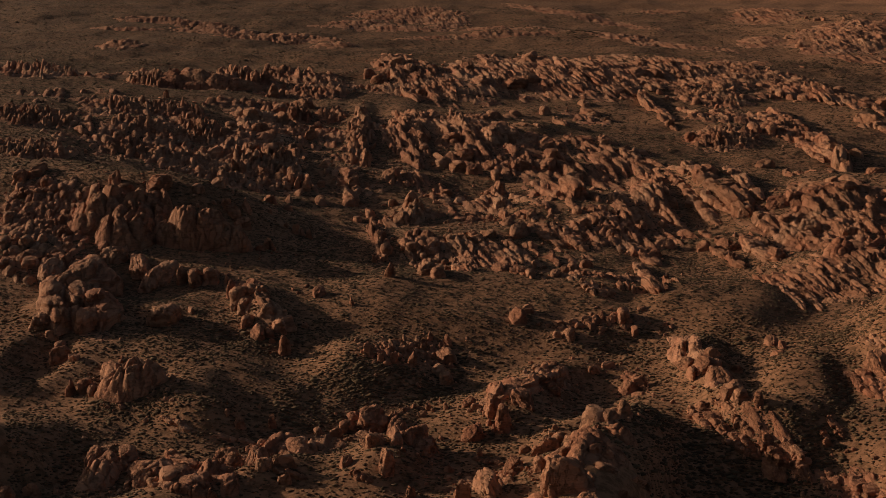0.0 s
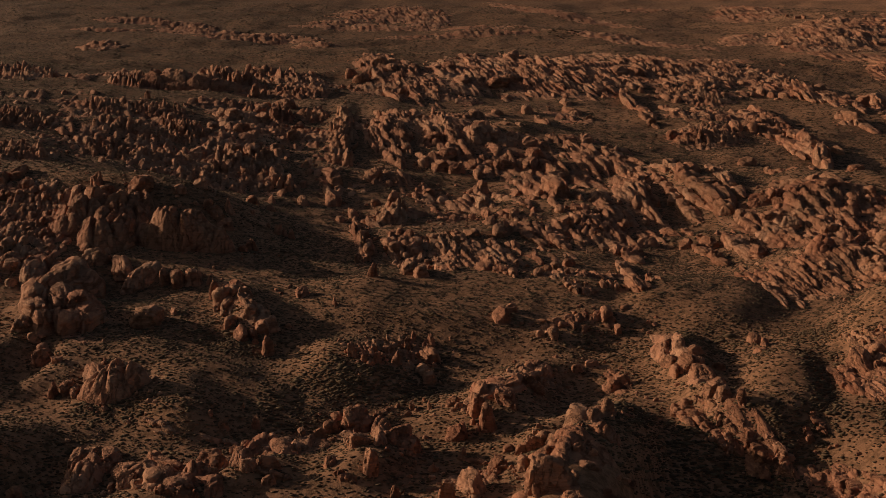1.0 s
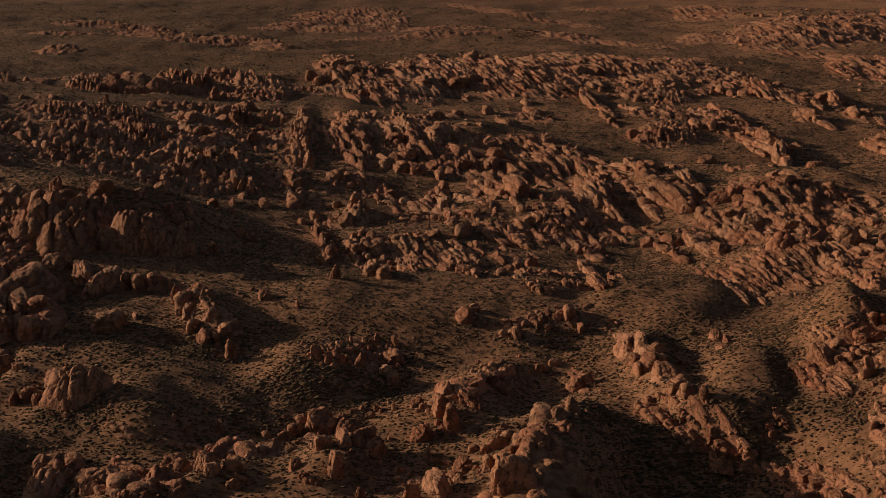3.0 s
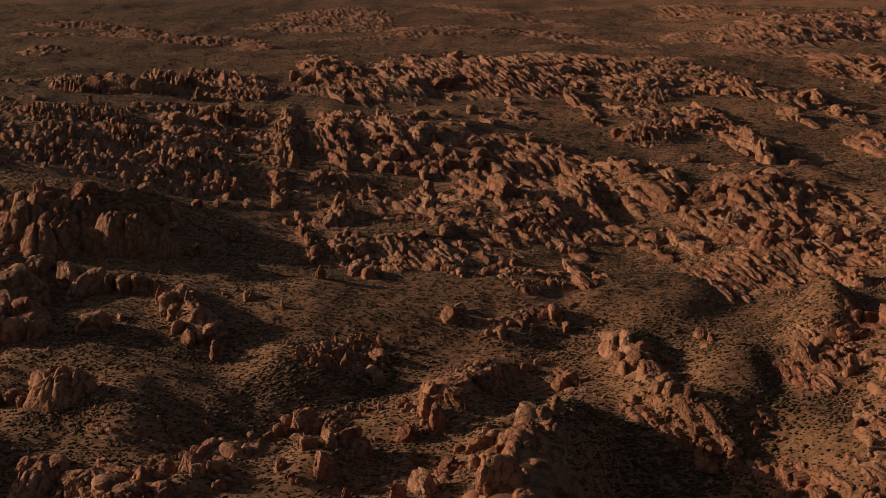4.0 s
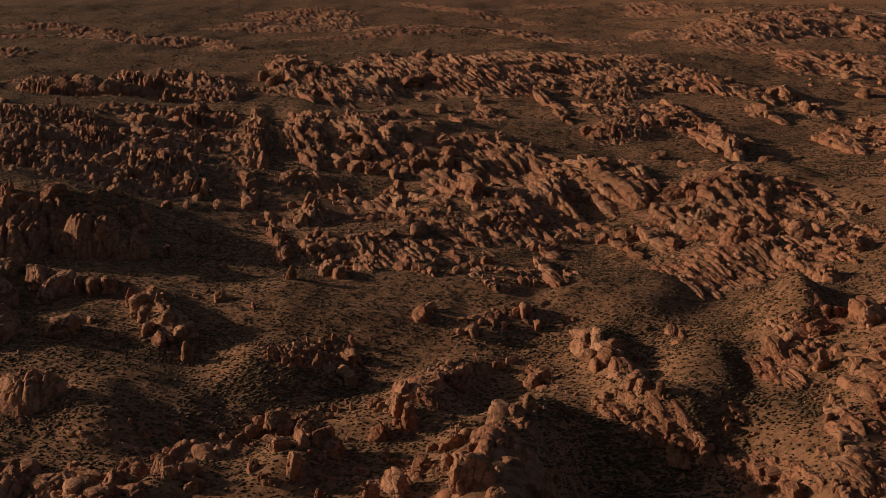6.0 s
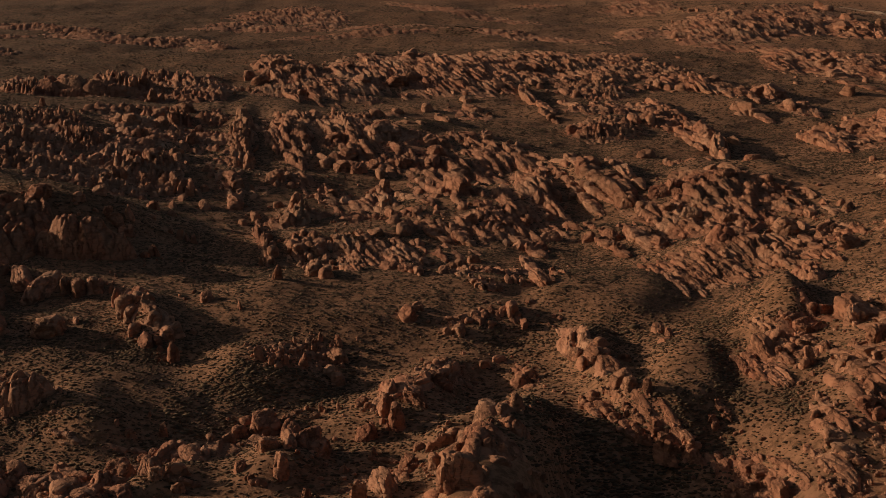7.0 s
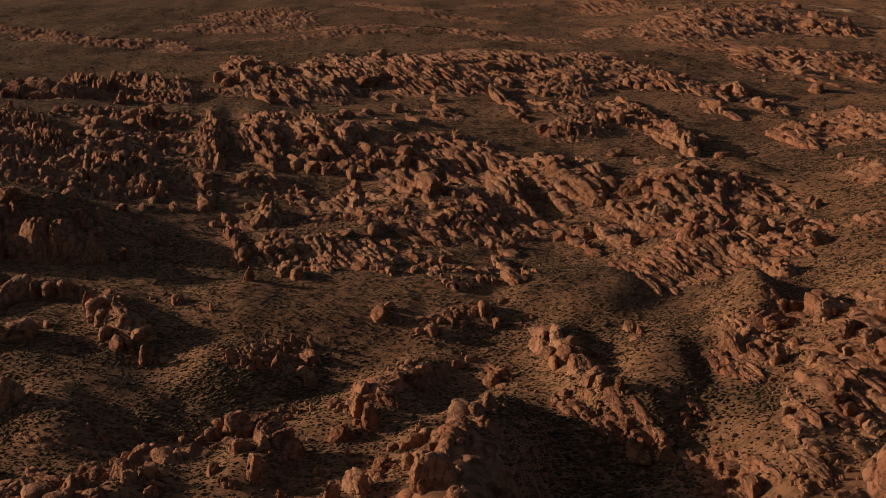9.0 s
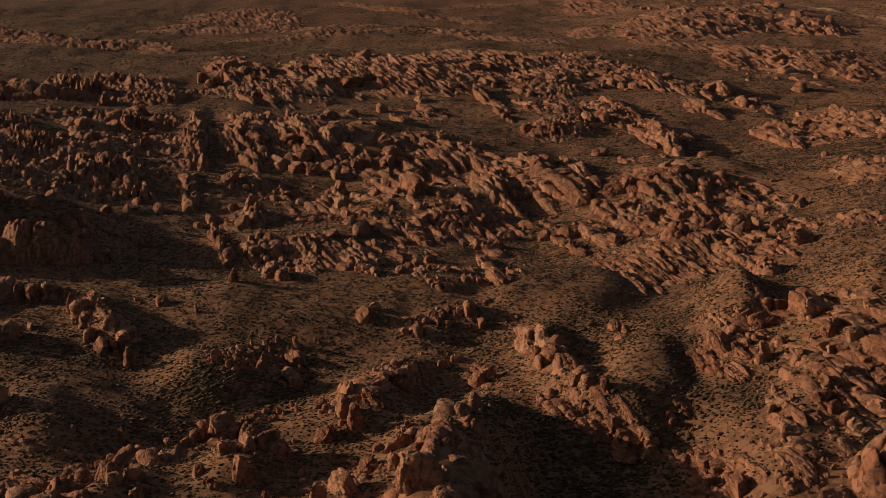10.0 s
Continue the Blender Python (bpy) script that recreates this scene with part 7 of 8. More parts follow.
massif(176.4, 707.8, 8.2, 15.0, 6.1, 0, 0.45, **PLACE)
fin(177.8, 713.2, 180.3, 679.3, 6.6, 3.2, 'high', **PLACE)
rock('b', 183.3, 701.8, 7.2, 4.6, 5, length=2.15, **PLACE)
fin(176.2, 1025.9, 172.0, 975.8, 5.6, 3.7, 'high', **PLACE)
fin(183.4, 1029.2, 179.1, 978.9, 5.6, 3.7, 'high', **PLACE)
fin(189.0, 1013.4, 184.2, 963.9, 5.5, 3.3, 'high', **PLACE)
fin(199.0, 1007.0, 193.6, 957.8, 5.5, 3.3, 'high', **PLACE)
rock('b', 166.3, 1054.5, 13.9, 6.0, 5, length=0.93, **PLACE)
rock('b', 216.8, 943.4, 13.0, 3.9, 4, length=0.63, **PLACE)
rock('b', 236.6, 805.4, 5.5, 3.2, 3, length=1.02, **PLACE)
rock('b', 235.5, 787.4, 7.3, 4.4, 5, length=0.87, **PLACE)
fin(216.7, 747.9, 216.2, 709.0, 4.6, 2.1, 'high', **PLACE)
# plain rocks
PLACE = dict(where='on the open red plain', group='plain rocks')
fin(223.1, 1182.5, 225.0, 1070.3, 14.9, 11.4, 'high', **PLACE)
fin(228.4, 1127.7, 214.9, 1020.3, 12.0, 12.3, 'high', **PLACE)
fin(207.3, 1177.4, 214.9, 1084.8, 10.3, 5.7, 'high', **PLACE)
fin(205.7, 1147.1, 210.8, 1080.6, 7.9, 4.5, 'high', **PLACE)
rock('b', 242.2, 1109.6, 7.8, 4.9, 5, length=2.60, **PLACE)
fin(197.0, 1300.5, 205.5, 1209.9, 10.1, 5.4, 'high', **PLACE)
fin(211.6, 1342.2, 223.4, 1249.0, 10.4, 5.2, 'high', **PLACE)
fin(216.9, 1286.3, 220.8, 1207.1, 8.8, 5.0, 'high', **PLACE)
fin(196.3, 1229.0, 206.8, 1179.4, 8.5, 4.8, 'high', **PLACE)
rock('b', 192.3, 1198.2, 10.6, 6.7, 5, length=2.07, **PLACE)
rock('b', 179.9, 1202.7, 9.3, 5.8, 5, length=2.71, **PLACE)
rock('b', 236.2, 1429.6, 10.4, 6.5, 5, length=2.34, **PLACE)
rock('b', 241.5, 1417.0, 8.7, 5.5, 3, length=2.60, **PLACE)
rock('b', 252.9, 1398.2, 9.1, 5.7, 3, length=2.23, **PLACE)
fin(267.5, 1480.7, 265.2, 1389.6, 10.1, 6.2, 'high', **PLACE)
fin(272.4, 1470.3, 272.6, 1369.4, 11.5, 7.1, 'high', **PLACE)
fin(280.7, 1453.2, 278.8, 1363.6, 10.0, 5.6, 'high', **PLACE)
rock('b', 294.2, 1448.0, 13.5, 5.9, 5, length=1.34, **PLACE)
fin(287.5, 1403.8, 285.8, 1335.1, 7.6, 4.6, 'high', **PLACE)
fin(304.3, 1384.4, 304.9, 1305.2, 9.6, 5.0, 'high', **PLACE)
rock('b', 316.3, 1358.3, 14.8, 7.7, 5, length=1.15, **PLACE)
rock('d', 328.7, 1355.1, 20.6, 10.4, 4, length=1.48, **PLACE)
rock('b', 325.5, 1270.0, 13.9, 8.7, 5, length=2.39, **PLACE)
rock('b', 330.3, 1266.7, 10.4, 6.5, 5, length=2.33, **PLACE)
fin(344.6, 1314.3, 336.0, 1225.5, 10.4, 5.6, 'high', **PLACE)
rock('b', 282.5, 1257.1, 11.7, 7.4, 5, length=2.82, **PLACE)
fin(283.9, 1259.3, 293.3, 1212.1, 10.1, 4.6, 'high', **PLACE)
fin(303.5, 1151.9, 299.9, 1073.6, 9.2, 5.0, 'high', **PLACE)
fin(309.0, 1148.2, 303.6, 1050.0, 11.4, 6.0, 'high', **PLACE)
fin(315.6, 1118.4, 305.6, 1028.8, 10.0, 5.2, 'high', **PLACE)
fin(380.6, 1614.5, 391.4, 1569.7, 7.3, 4.3, 'high', **PLACE)
fin(389.7, 1614.6, 397.2, 1569.0, 7.3, 4.3, 'high', **PLACE)
rock('d', 436.7, 1581.3, 20.5, 7.5, 5, length=1.02, **PLACE)
rock('b', 427.5, 1502.7, 20.0, 8.5, 5, length=1.32, **PLACE)
rock('b', 401.2, 1367.2, 12.5, 7.8, 5, length=1.61, **PLACE)
rock('b', 338.0, 1141.4, 10.0, 6.3, 5, length=2.30, **PLACE)
# upper fin field
PLACE = dict(where='in a dense field of fins', group='upper fin field')
fin(14.9, 1523.5, 36.6, 1447.0, 8.8, 5.3, 'high', **PLACE)
fin(19.7, 1507.4, 48.3, 1420.6, 10.2, 5.7, 'high', **PLACE)
fin(34.2, 1532.6, 52.1, 1454.7, 8.9, 5.4, 'high', **PLACE)
fin(48.3, 1518.0, 68.4, 1443.1, 10.3, 5.8, 'high', **PLACE)
fin(55.9, 1490.5, 78.2, 1421.7, 8.7, 5.7, 'high', **PLACE)
fin(66.5, 1474.8, 85.8, 1411.8, 8.6, 5.7, 'high', **PLACE)
fin(80.5, 1475.2, 96.8, 1416.4, 8.6, 5.7, 'high', **PLACE)
fin(102.8, 1417.3, 108.7, 1319.3, 10.9, 7.2, 'high', **PLACE)
rock('b', 106.5, 1517.1, 19.0, 8.4, 5, length=1.22, **PLACE)
rock('b', 121.4, 1523.9, 13.3, 8.3, 5, length=2.57, **PLACE)
rock('d', 178.6, 1457.2, 12.8, 6.5, 5, length=2.60, **PLACE)
rock('b', 47.8, 1349.6, 9.2, 5.8, 5, length=2.18, **PLACE)
rock('d', 52.0, 1293.4, 13.1, 6.6, 5, length=2.31, **PLACE)
rock('b', 64.8, 1268.0, 7.6, 4.8, 3, length=2.61, **PLACE)
fin(109.9, 1334.8, 118.2, 1253.9, 9.0, 5.1, 'high', **PLACE)
fin(108.5, 1272.0, 118.9, 1226.1, 7.5, 4.5, 'high', **PLACE)
rock('b', 114.8, 1238.5, 8.6, 5.0, 5, length=1.18, **PLACE)
fin(131.5, 1340.6, 144.2, 1259.7, 9.1, 4.7, 'high', **PLACE)
rock('d', 133.9, 1156.0, 8.0, 4.0, 5, length=2.07, **PLACE)
rock('t', 145.0, 1148.2, 5.8, 7.9, 3, length=1.21, **PLACE)
rock('b', 159.6, 1138.6, 4.8, 3.0, 3, length=2.29, **PLACE)
rock('b', 124.6, 1162.0, 10.3, 6.5, 5, length=1.32, **PLACE)
fin(159.8, 1336.5, 164.4, 1254.9, 9.1, 4.7, 'high', **PLACE)
fin(171.6, 1319.3, 175.0, 1238.6, 9.0, 5.1, 'high', **PLACE)
rock('b', 12.5, 1284.8, 11.2, 7.1, 5, length=1.72, **PLACE)
fin(19.7, 1252.2, 27.6, 1176.5, 8.5, 4.8, 'high', **PLACE)
rock('b', 12.6, 1080.4, 13.6, 7.7, 5, length=1.18, **PLACE)
rock('d', 16.4, 1040.7, 17.5, 8.9, 4, length=0.95, **PLACE)
fin(36.1, 1123.1, 47.3, 1084.3, 7.7, 4.4, 'high', **PLACE)
rock('b', 55.0, 1102.4, 9.7, 6.1, 5, length=1.33, **PLACE)
# pinnacles and boulders of the upper field
PLACE = dict(where='among shadowed pinnacles', group='pinnacles and boulders of the upper field')
rock('d', -149.8, 1456.7, 16.1, 8.1, 5, length=1.85, **PLACE)
rock('d', -144.0, 1490.5, 14.2, 7.2, 5, length=2.65, **PLACE)
rock('b', -138.5, 1531.2, 19.2, 8.5, 5, length=1.23, **PLACE)
rock('b', -162.2, 1488.6, 11.4, 7.1, 5, length=2.31, **PLACE)
rock('b', -157.9, 1535.7, 10.4, 6.5, 5, length=2.55, **PLACE)
fin(-140.5, 1489.7, -119.4, 1414.6, 8.7, 5.7, 'high', **PLACE)
rock('b', -121.5, 1498.6, 13.1, 8.2, 5, length=2.05, **PLACE)
fin(-116.6, 1474.7, -97.3, 1400.0, 8.6, 5.7, 'high', **PLACE)
rock('d', -100.4, 1508.9, 11.4, 5.8, 5, length=2.30, **PLACE)
fin(-91.1, 1458.2, -71.7, 1384.5, 8.5, 6.1, 'high', **PLACE)
fin(-86.9, 1425.1, -69.9, 1364.3, 8.3, 5.0, 'high', **PLACE)
fin(-98.7, 1400.1, -82.9, 1354.9, 7.5, 5.0, 'high', **PLACE)
fin(-122.8, 1407.3, -102.6, 1336.3, 8.2, 5.0, 'high', **PLACE)
rock('d', -67.1, 1524.6, 16.8, 8.4, 5, length=1.37, **PLACE)
rock('d', -52.2, 1450.7, 14.2, 7.2, 5, length=2.64, **PLACE)
fin(-50.7, 1569.3, -22.6, 1478.5, 10.6, 6.0, 'high', **PLACE)
fin(-40.6, 1515.0, -19.2, 1452.7, 8.8, 5.3, 'high', **PLACE)
rock('d', -18.0, 1445.1, 23.0, 9.3, 4, length=1.08, **PLACE)
rock('b', -1.1, 1462.2, 21.1, 8.1, 4, length=1.12, **PLACE)
rock('d', -3.9, 1609.4, 17.6, 8.9, 5, length=1.75, **PLACE)
fin(-94.7, 1215.3, -82.2, 1142.3, 8.2, 5.5, 'high', **PLACE)
fin(-99.3, 1135.0, -83.6, 1077.4, 6.6, 4.8, 'high', **PLACE)
rock('b', -79.5, 1083.4, 11.6, 7.3, 5, length=2.28, **PLACE)
rock('b', -75.5, 1056.4, 7.7, 4.8, 5, length=2.64, **PLACE)
fin(-60.4, 1207.0, -42.0, 1115.1, 10.4, 5.8, 'high', **PLACE)
fin(-50.6, 1214.8, -33.7, 1132.3, 9.4, 5.4, 'high', **PLACE)
rock('d', -30.8, 1089.3, 18.1, 9.2, 4, length=2.36, **PLACE)
rock('d', -19.7, 1107.7, 20.6, 10.4, 4, length=1.88, **PLACE)
rock('b', -39.2, 1218.9, 10.2, 6.4, 5, length=2.24, **PLACE)
rock('b', -30.3, 1235.3, 15.5, 6.8, 5, length=0.85, **PLACE)
rock('b', -13.0, 1263.3, 13.4, 5.1, 5, length=0.90, **PLACE)
rock('b', -80.6, 1215.2, 10.9, 6.9, 5, length=2.26, **PLACE)
rock('d', -48.3, 1037.0, 15.5, 7.9, 4, length=1.04, **PLACE)
rock('b', -57.8, 1083.1, 13.7, 7.7, 5, length=0.99, **PLACE)
rock('t', -130.4, 1090.5, 6.7, 9.2, 3, length=1.35, **PLACE)
rock('t', -136.6, 1181.1, 9.5, 10.3, 5, length=1.29, **PLACE)
rock('t', -121.7, 1056.0, 6.5, 8.9, 3, length=1.54, **PLACE)
rock('t', -112.9, 1025.1, 5.5, 7.6, 3, length=1.46, **PLACE)
rock('t', -116.3, 1024.0, 6.3, 8.7, 3, length=1.12, **PLACE)
rock('b', -128.2, 1078.1, 6.6, 4.2, 3, length=2.37, **PLACE)
rock('t', -104.4, 1168.1, 5.8, 7.9, 3, length=1.34, **PLACE)
rock('b', -164.9, 1145.3, 7.9, 5.0, 5, length=2.37, **PLACE)
rock('t', -352.8, 1390.9, 7.6, 10.4, 3, length=1.40, **PLACE)
rock('t', -349.6, 1425.0, 7.2, 9.9, 3, length=1.25, **PLACE)
rock('b', -349.4, 1448.2, 10.2, 6.4, 5, length=2.12, **PLACE)
rock('b', -335.2, 1445.8, 15.7, 9.8, 5, length=2.39, **PLACE)
rock('t', -305.4, 1446.5, 10.1, 13.8, 5, length=1.30, **PLACE)
rock('t', -294.6, 1436.7, 8.9, 12.2, 3, length=1.40, **PLACE)
rock('d', -291.6, 1494.4, 14.3, 7.2, 5, length=2.58, **PLACE)
rock('t', -263.3, 1400.6, 11.4, 15.5, 5, length=1.18, **PLACE)
rock('t', -257.8, 1425.6, 9.9, 12.5, 5, length=1.24, **PLACE)
rock('b', -284.8, 1359.3, 9.3, 5.8, 5, length=2.23, **PLACE)
rock('t', -235.7, 1345.7, 10.4, 11.8, 5, length=1.46, **PLACE)
rock('t', -300.3, 1208.9, 5.2, 7.1, 3, length=1.25, **PLACE)
rock('b', -267.6, 1121.5, 7.0, 4.4, 3, length=2.15, **PLACE)
rock('d', -214.8, 1140.1, 19.5, 9.0, 4, length=0.91, **PLACE)
rock('b', -204.6, 1195.2, 10.6, 6.6, 5, length=2.58, **PLACE)
rock('b', -195.9, 1148.9, 12.4, 7.8, 5, length=1.72, **PLACE)
rock('t', -189.4, 1179.7, 9.1, 10.3, 5, length=1.25, **PLACE)
rock('b', -191.7, 1237.5, 22.7, 8.8, 4, length=1.00, **PLACE)
rock('t', -237.9, 1053.3, 6.2, 8.4, 3, length=1.16, **PLACE)
rock('b', -221.5, 1086.6, 10.6, 6.2, 5, length=1.40, **PLACE)
rock('b', -199.3, 1087.3, 13.9, 7.9, 5, length=1.27, **PLACE)
rock('t', -161.3, 1080.0, 6.3, 8.5, 3, length=1.13, **PLACE)
rock('b', -164.4, 1028.8, 11.2, 5.8, 5, length=1.16, **PLACE)
rock('b', -173.9, 991.9, 14.5, 9.2, 4, length=1.97, **PLACE)
rock('b', -209.8, 976.9, 12.6, 7.2, 5, length=1.19, **PLACE)
rock('b', -193.0, 1002.9, 14.7, 7.3, 4, length=0.99, **PLACE)
rock('b', -280.0, 992.7, 7.1, 4.4, 5, length=2.83, **PLACE)
# shadowed wall of the upper field
PLACE = dict(where='facing a dark hollow', group='shadowed wall of the upper field')
massif(-303.5, 1375.3, 55.6, 25.0, 13.4, 0, 0.83, **PLACE)
# massive slabs on the sunlit side
PLACE = dict(where='heaped on a sunlit slope', group='massive slabs on the sunlit side')
rock('d', 174.8, 561.3, 13.2, 6.9, 4, length=1.87, **PLACE)
fin(186.3, 583.0, 190.4, 551.8, 6.7, 2.1, 'high', **PLACE)
fin(177.5, 542.0, 181.5, 511.6, 11.4, 3.1, 'high', **PLACE)
fin(188.6, 539.6, 193.9, 514.5, 8.6, 3.9, 'high', **PLACE)
rock('b', 171.3, 523.7, 9.8, 5.4, 4, length=0.65, **PLACE)
fin(163.6, 523.9, 171.3, 505.0, 8.3, 2.3, 'high', **PLACE)
fin(155.4, 520.6, 162.6, 498.4, 8.3, 2.6, 'high', **PLACE)
fin(152.6, 514.3, 157.1, 494.8, 4.9, 1.9, 'high', **PLACE)
fin(147.7, 507.5, 155.1, 482.8, 7.5, 2.6, 'high', **PLACE)
rock('b', 156.1, 484.7, 4.0, 2.6, 5, length=2.44, **PLACE)
rock('b', 162.5, 489.3, 4.1, 2.7, 5, length=1.86, **PLACE)
fin(164.7, 493.2, 171.4, 473.7, 8.0, 2.6, 'high', **PLACE)
fin(164.5, 479.6, 168.6, 465.3, 5.7, 2.2, 'high', **PLACE)
fin(157.5, 484.3, 163.1, 460.0, 3.1, 1.8, 'high', **PLACE)
fin(154.1, 481.5, 159.4, 469.5, 3.6, 1.8, 'high', **PLACE)
rock('d', 179.6, 496.1, 12.5, 6.5, 4, length=1.55, **PLACE)
fin(173.4, 502.0, 177.8, 485.4, 6.5, 3.0, 'high', **PLACE)
rock('b', 175.2, 511.3, 6.4, 4.1, 5, length=0.84, **PLACE)
rock('b', 154.7, 466.6, 5.9, 3.8, 5, length=0.61, **PLACE)
rock('b', 156.2, 459.2, 5.8, 3.9, 5, length=0.71, **PLACE)
rock('b', 157.3, 453.6, 5.8, 3.8, 5, length=1.63, **PLACE)
fin(150.7, 476.5, 155.3, 467.5, 5.2, 2.1, 'high', **PLACE)
fin(148.3, 452.8, 151.5, 437.3, 5.9, 2.8, 'high', **PLACE)
massif(157.1, 417.2, 14.0, 17.0, 11.0, 0, 0.45, **PLACE)
fin(158.1, 447.6, 174.7, 457.7, 5.0, 2.5, 'high', **PLACE)
rock('d', 137.4, 405.6, 13.1, 6.4, 4, length=0.48, **PLACE)
fin(174.7, 483.9, 184.9, 465.2, 7.9, 2.9, 'high', **PLACE)
fin(184.5, 517.4, 196.1, 497.1, 9.5, 3.4, 'high', **PLACE)
fin(353.1, 1207.9, 350.9, 1135.0, 9.7, 4.0, 'high', **PLACE)
rock('b', 377.0, 1172.1, 9.3, 5.8, 5, length=2.80, **PLACE)
fin(379.6, 1148.2, 374.2, 1064.6, 9.3, 4.6, 'high', **PLACE)
# far rocks beside the track
PLACE = dict(where='on the far red plain', group='far rocks beside the track')
fin(451.2, 1615.6, 448.2, 1571.5, 4.9, 3.8, 'high', **PLACE)
fin(459.5, 1618.0, 455.9, 1573.8, 4.9, 3.8, 'high', **PLACE)
fin(467.5, 1621.8, 463.7, 1577.5, 4.9, 3.8, 'high', **PLACE)
rock('d', 435.6, 1581.5, 11.2, 5.6, 5, length=1.92, **PLACE)
fin(469.1, 1594.2, 475.8, 1511.0, 14.5, 3.7, 'high', **PLACE)
fin(446.7, 1536.4, 458.9, 1493.3, 9.4, 3.1, 'high', **PLACE)
fin(418.0, 1455.3, 433.1, 1372.3, 11.7, 3.9, 'high', **PLACE)
fin(474.7, 1511.1, 480.2, 1433.8, 10.7, 3.5, 'high', **PLACE)
rock('b', 478.9, 1450.8, 11.6, 5.6, 5, length=1.10, **PLACE)
rock('d', 548.1, 1922.3, 18.2, 9.1, 5, length=2.47, **PLACE)
rock('d', 582.8, 2013.1, 17.1, 8.6, 5, length=2.41, **PLACE)
rock('b', 592.6, 2144.6, 20.8, 9.3, 5, length=2.02, **PLACE)
rock('b', 492.1, 2064.1, 10.4, 6.5, 3, length=2.64, **PLACE)
fin(559.9, 1896.6, 567.8, 1860.9, 9.7, 5.1, 'high', **PLACE)
fin(571.2, 1898.1, 580.8, 1865.6, 9.7, 5.7, 'high', **PLACE)
fin(583.3, 1901.8, 576.5, 1810.7, 11.5, 7.6, 'high', **PLACE)
rock('b', 555.6, 1890.4, 9.7, 6.0, 3, length=2.41, **PLACE)
# shaded edge rocks
PLACE = dict(where='half in evening shadow', group='shaded edge rocks')
rock('d', -209.8, 616.7, 11.8, 6.2, 4, length=2.27, **PLACE)
rock('d', -218.9, 657.8, 13.0, 6.7, 4, length=2.60, **PLACE)
rock('b', -201.7, 607.6, 8.8, 5.7, 4, length=1.12, **PLACE)
rock('b', -200.9, 597.2, 6.2, 3.5, 5, length=0.74, **PLACE)
rock('d', -238.1, 682.3, 8.4, 4.3, 5, length=1.56, **PLACE)
fin(-236.1, 690.8, -223.2, 675.8, 5.8, 4.9, 'high', **PLACE)
rock('t', -221.5, 685.2, 7.6, 7.4, 5, length=1.43, **PLACE)
rock('b', -250.4, 682.8, 6.2, 4.0, 5, length=2.45, **PLACE)
rock('b', -279.8, 822.4, 8.3, 5.2, 5, length=2.22, **PLACE)
rock('b', -285.8, 815.8, 8.3, 5.2, 5, length=2.52, **PLACE)
fin(-281.5, 790.4, -259.3, 795.7, 6.7, 3.4, 'high', **PLACE)
massif(-226.1, 767.0, 17.3, 28.9, 12.8, 3, 0.49, **PLACE)
rock('d', -237.9, 772.6, 12.3, 6.3, 4, length=2.38, **PLACE)
rock('t', -228.7, 802.4, 5.8, 7.3, 5, length=1.22, **PLACE)
rock('b', -274.0, 758.7, 6.2, 3.9, 5, length=2.86, **PLACE)
rock('b', -259.7, 709.9, 6.4, 4.1, 5, length=2.19, **PLACE)
rock('b', -249.3, 710.7, 7.8, 5.0, 5, length=2.36, **PLACE)
rock('b', -257.7, 744.6, 4.9, 3.1, 3, length=2.08, **PLACE)
rock('b', -239.0, 734.2, 6.0, 3.8, 5, length=1.58, **PLACE)
rock('b', -245.8, 726.0, 4.7, 3.0, 3, length=2.86, **PLACE)
rock('b', -233.3, 702.1, 8.6, 2.8, 5, length=0.48, **PLACE)
rock('b', -191.3, 579.4, 9.7, 5.9, 4, length=0.59, **PLACE)
rock('b', -194.9, 591.1, 4.9, 3.2, 5, length=1.72, **PLACE)
rock('t', -174.7, 538.2, 3.8, 5.5, 3, length=1.37, **PLACE)
rock('b', -170.5, 543.2, 6.3, 4.1, 5, length=2.27, **PLACE)
massif(-143.3, 465.6, 6.6, 13.8, 5.2, 3, 0.45, **PLACE)
rock('b', -167.7, 445.6, 5.0, 3.4, 5, length=1.26, **PLACE)
rock('b', -161.7, 451.0, 5.9, 3.9, 5, length=1.05, **PLACE)
rock('b', -154.5, 456.3, 2.9, 2.0, 3, length=2.50, **PLACE)
join_loose()


# ---- scrub ----
THICKETS = []


def thicket(x, y, ux, uy, vx, vy, n, size):
    """A hollow where taller shrubs stand close."""
    THICKETS.append((x, y, ux, uy, vx, vy, n, size))


thicket(-77, 540, 20.5, -0.0, 2.6, -19.8, 260, 1)
thicket(-51, 567, 24.9, -0.0, 1.2, -15.1, 260, 1)
thicket(-151, 520, 14.6, -0.0, 2.2, -8.2, 120, 1)
thicket(-145, 578, 27.5, -0.0, 2.4, -10.2, 160, 0.9)
thicket(120, 552, 6.6, -0.0, -5.6, -27.9, 160, 1)
thicket(114, 513, 4.5, -0.0, -5.0, -24.4, 90, 1)
thicket(43, 612, 21.8, -0.0, -0.7, -11.0, 150, 0.9)
thicket(-120, 603, 18.2, -9.5, 1.4, -10.7, 140, 0.9)
thicket(129, 492, 7.9, -0.0, -4.1, -17.0, 120, 0.9)
thicket(-106, 744, 32.0, -0.0, 2.1, -16.1, 220, 0.9)
thicket(-56, 1007, 23.2, -0.0, 2.1, -40.8, 120, 1)
thicket(131, 599, 14.2, -0.0, -2.3, -11.3, 120, 0.9)
thicket(325, 1610, 25.0, 0.0, 0.0, -52.9, 90, 1.6)
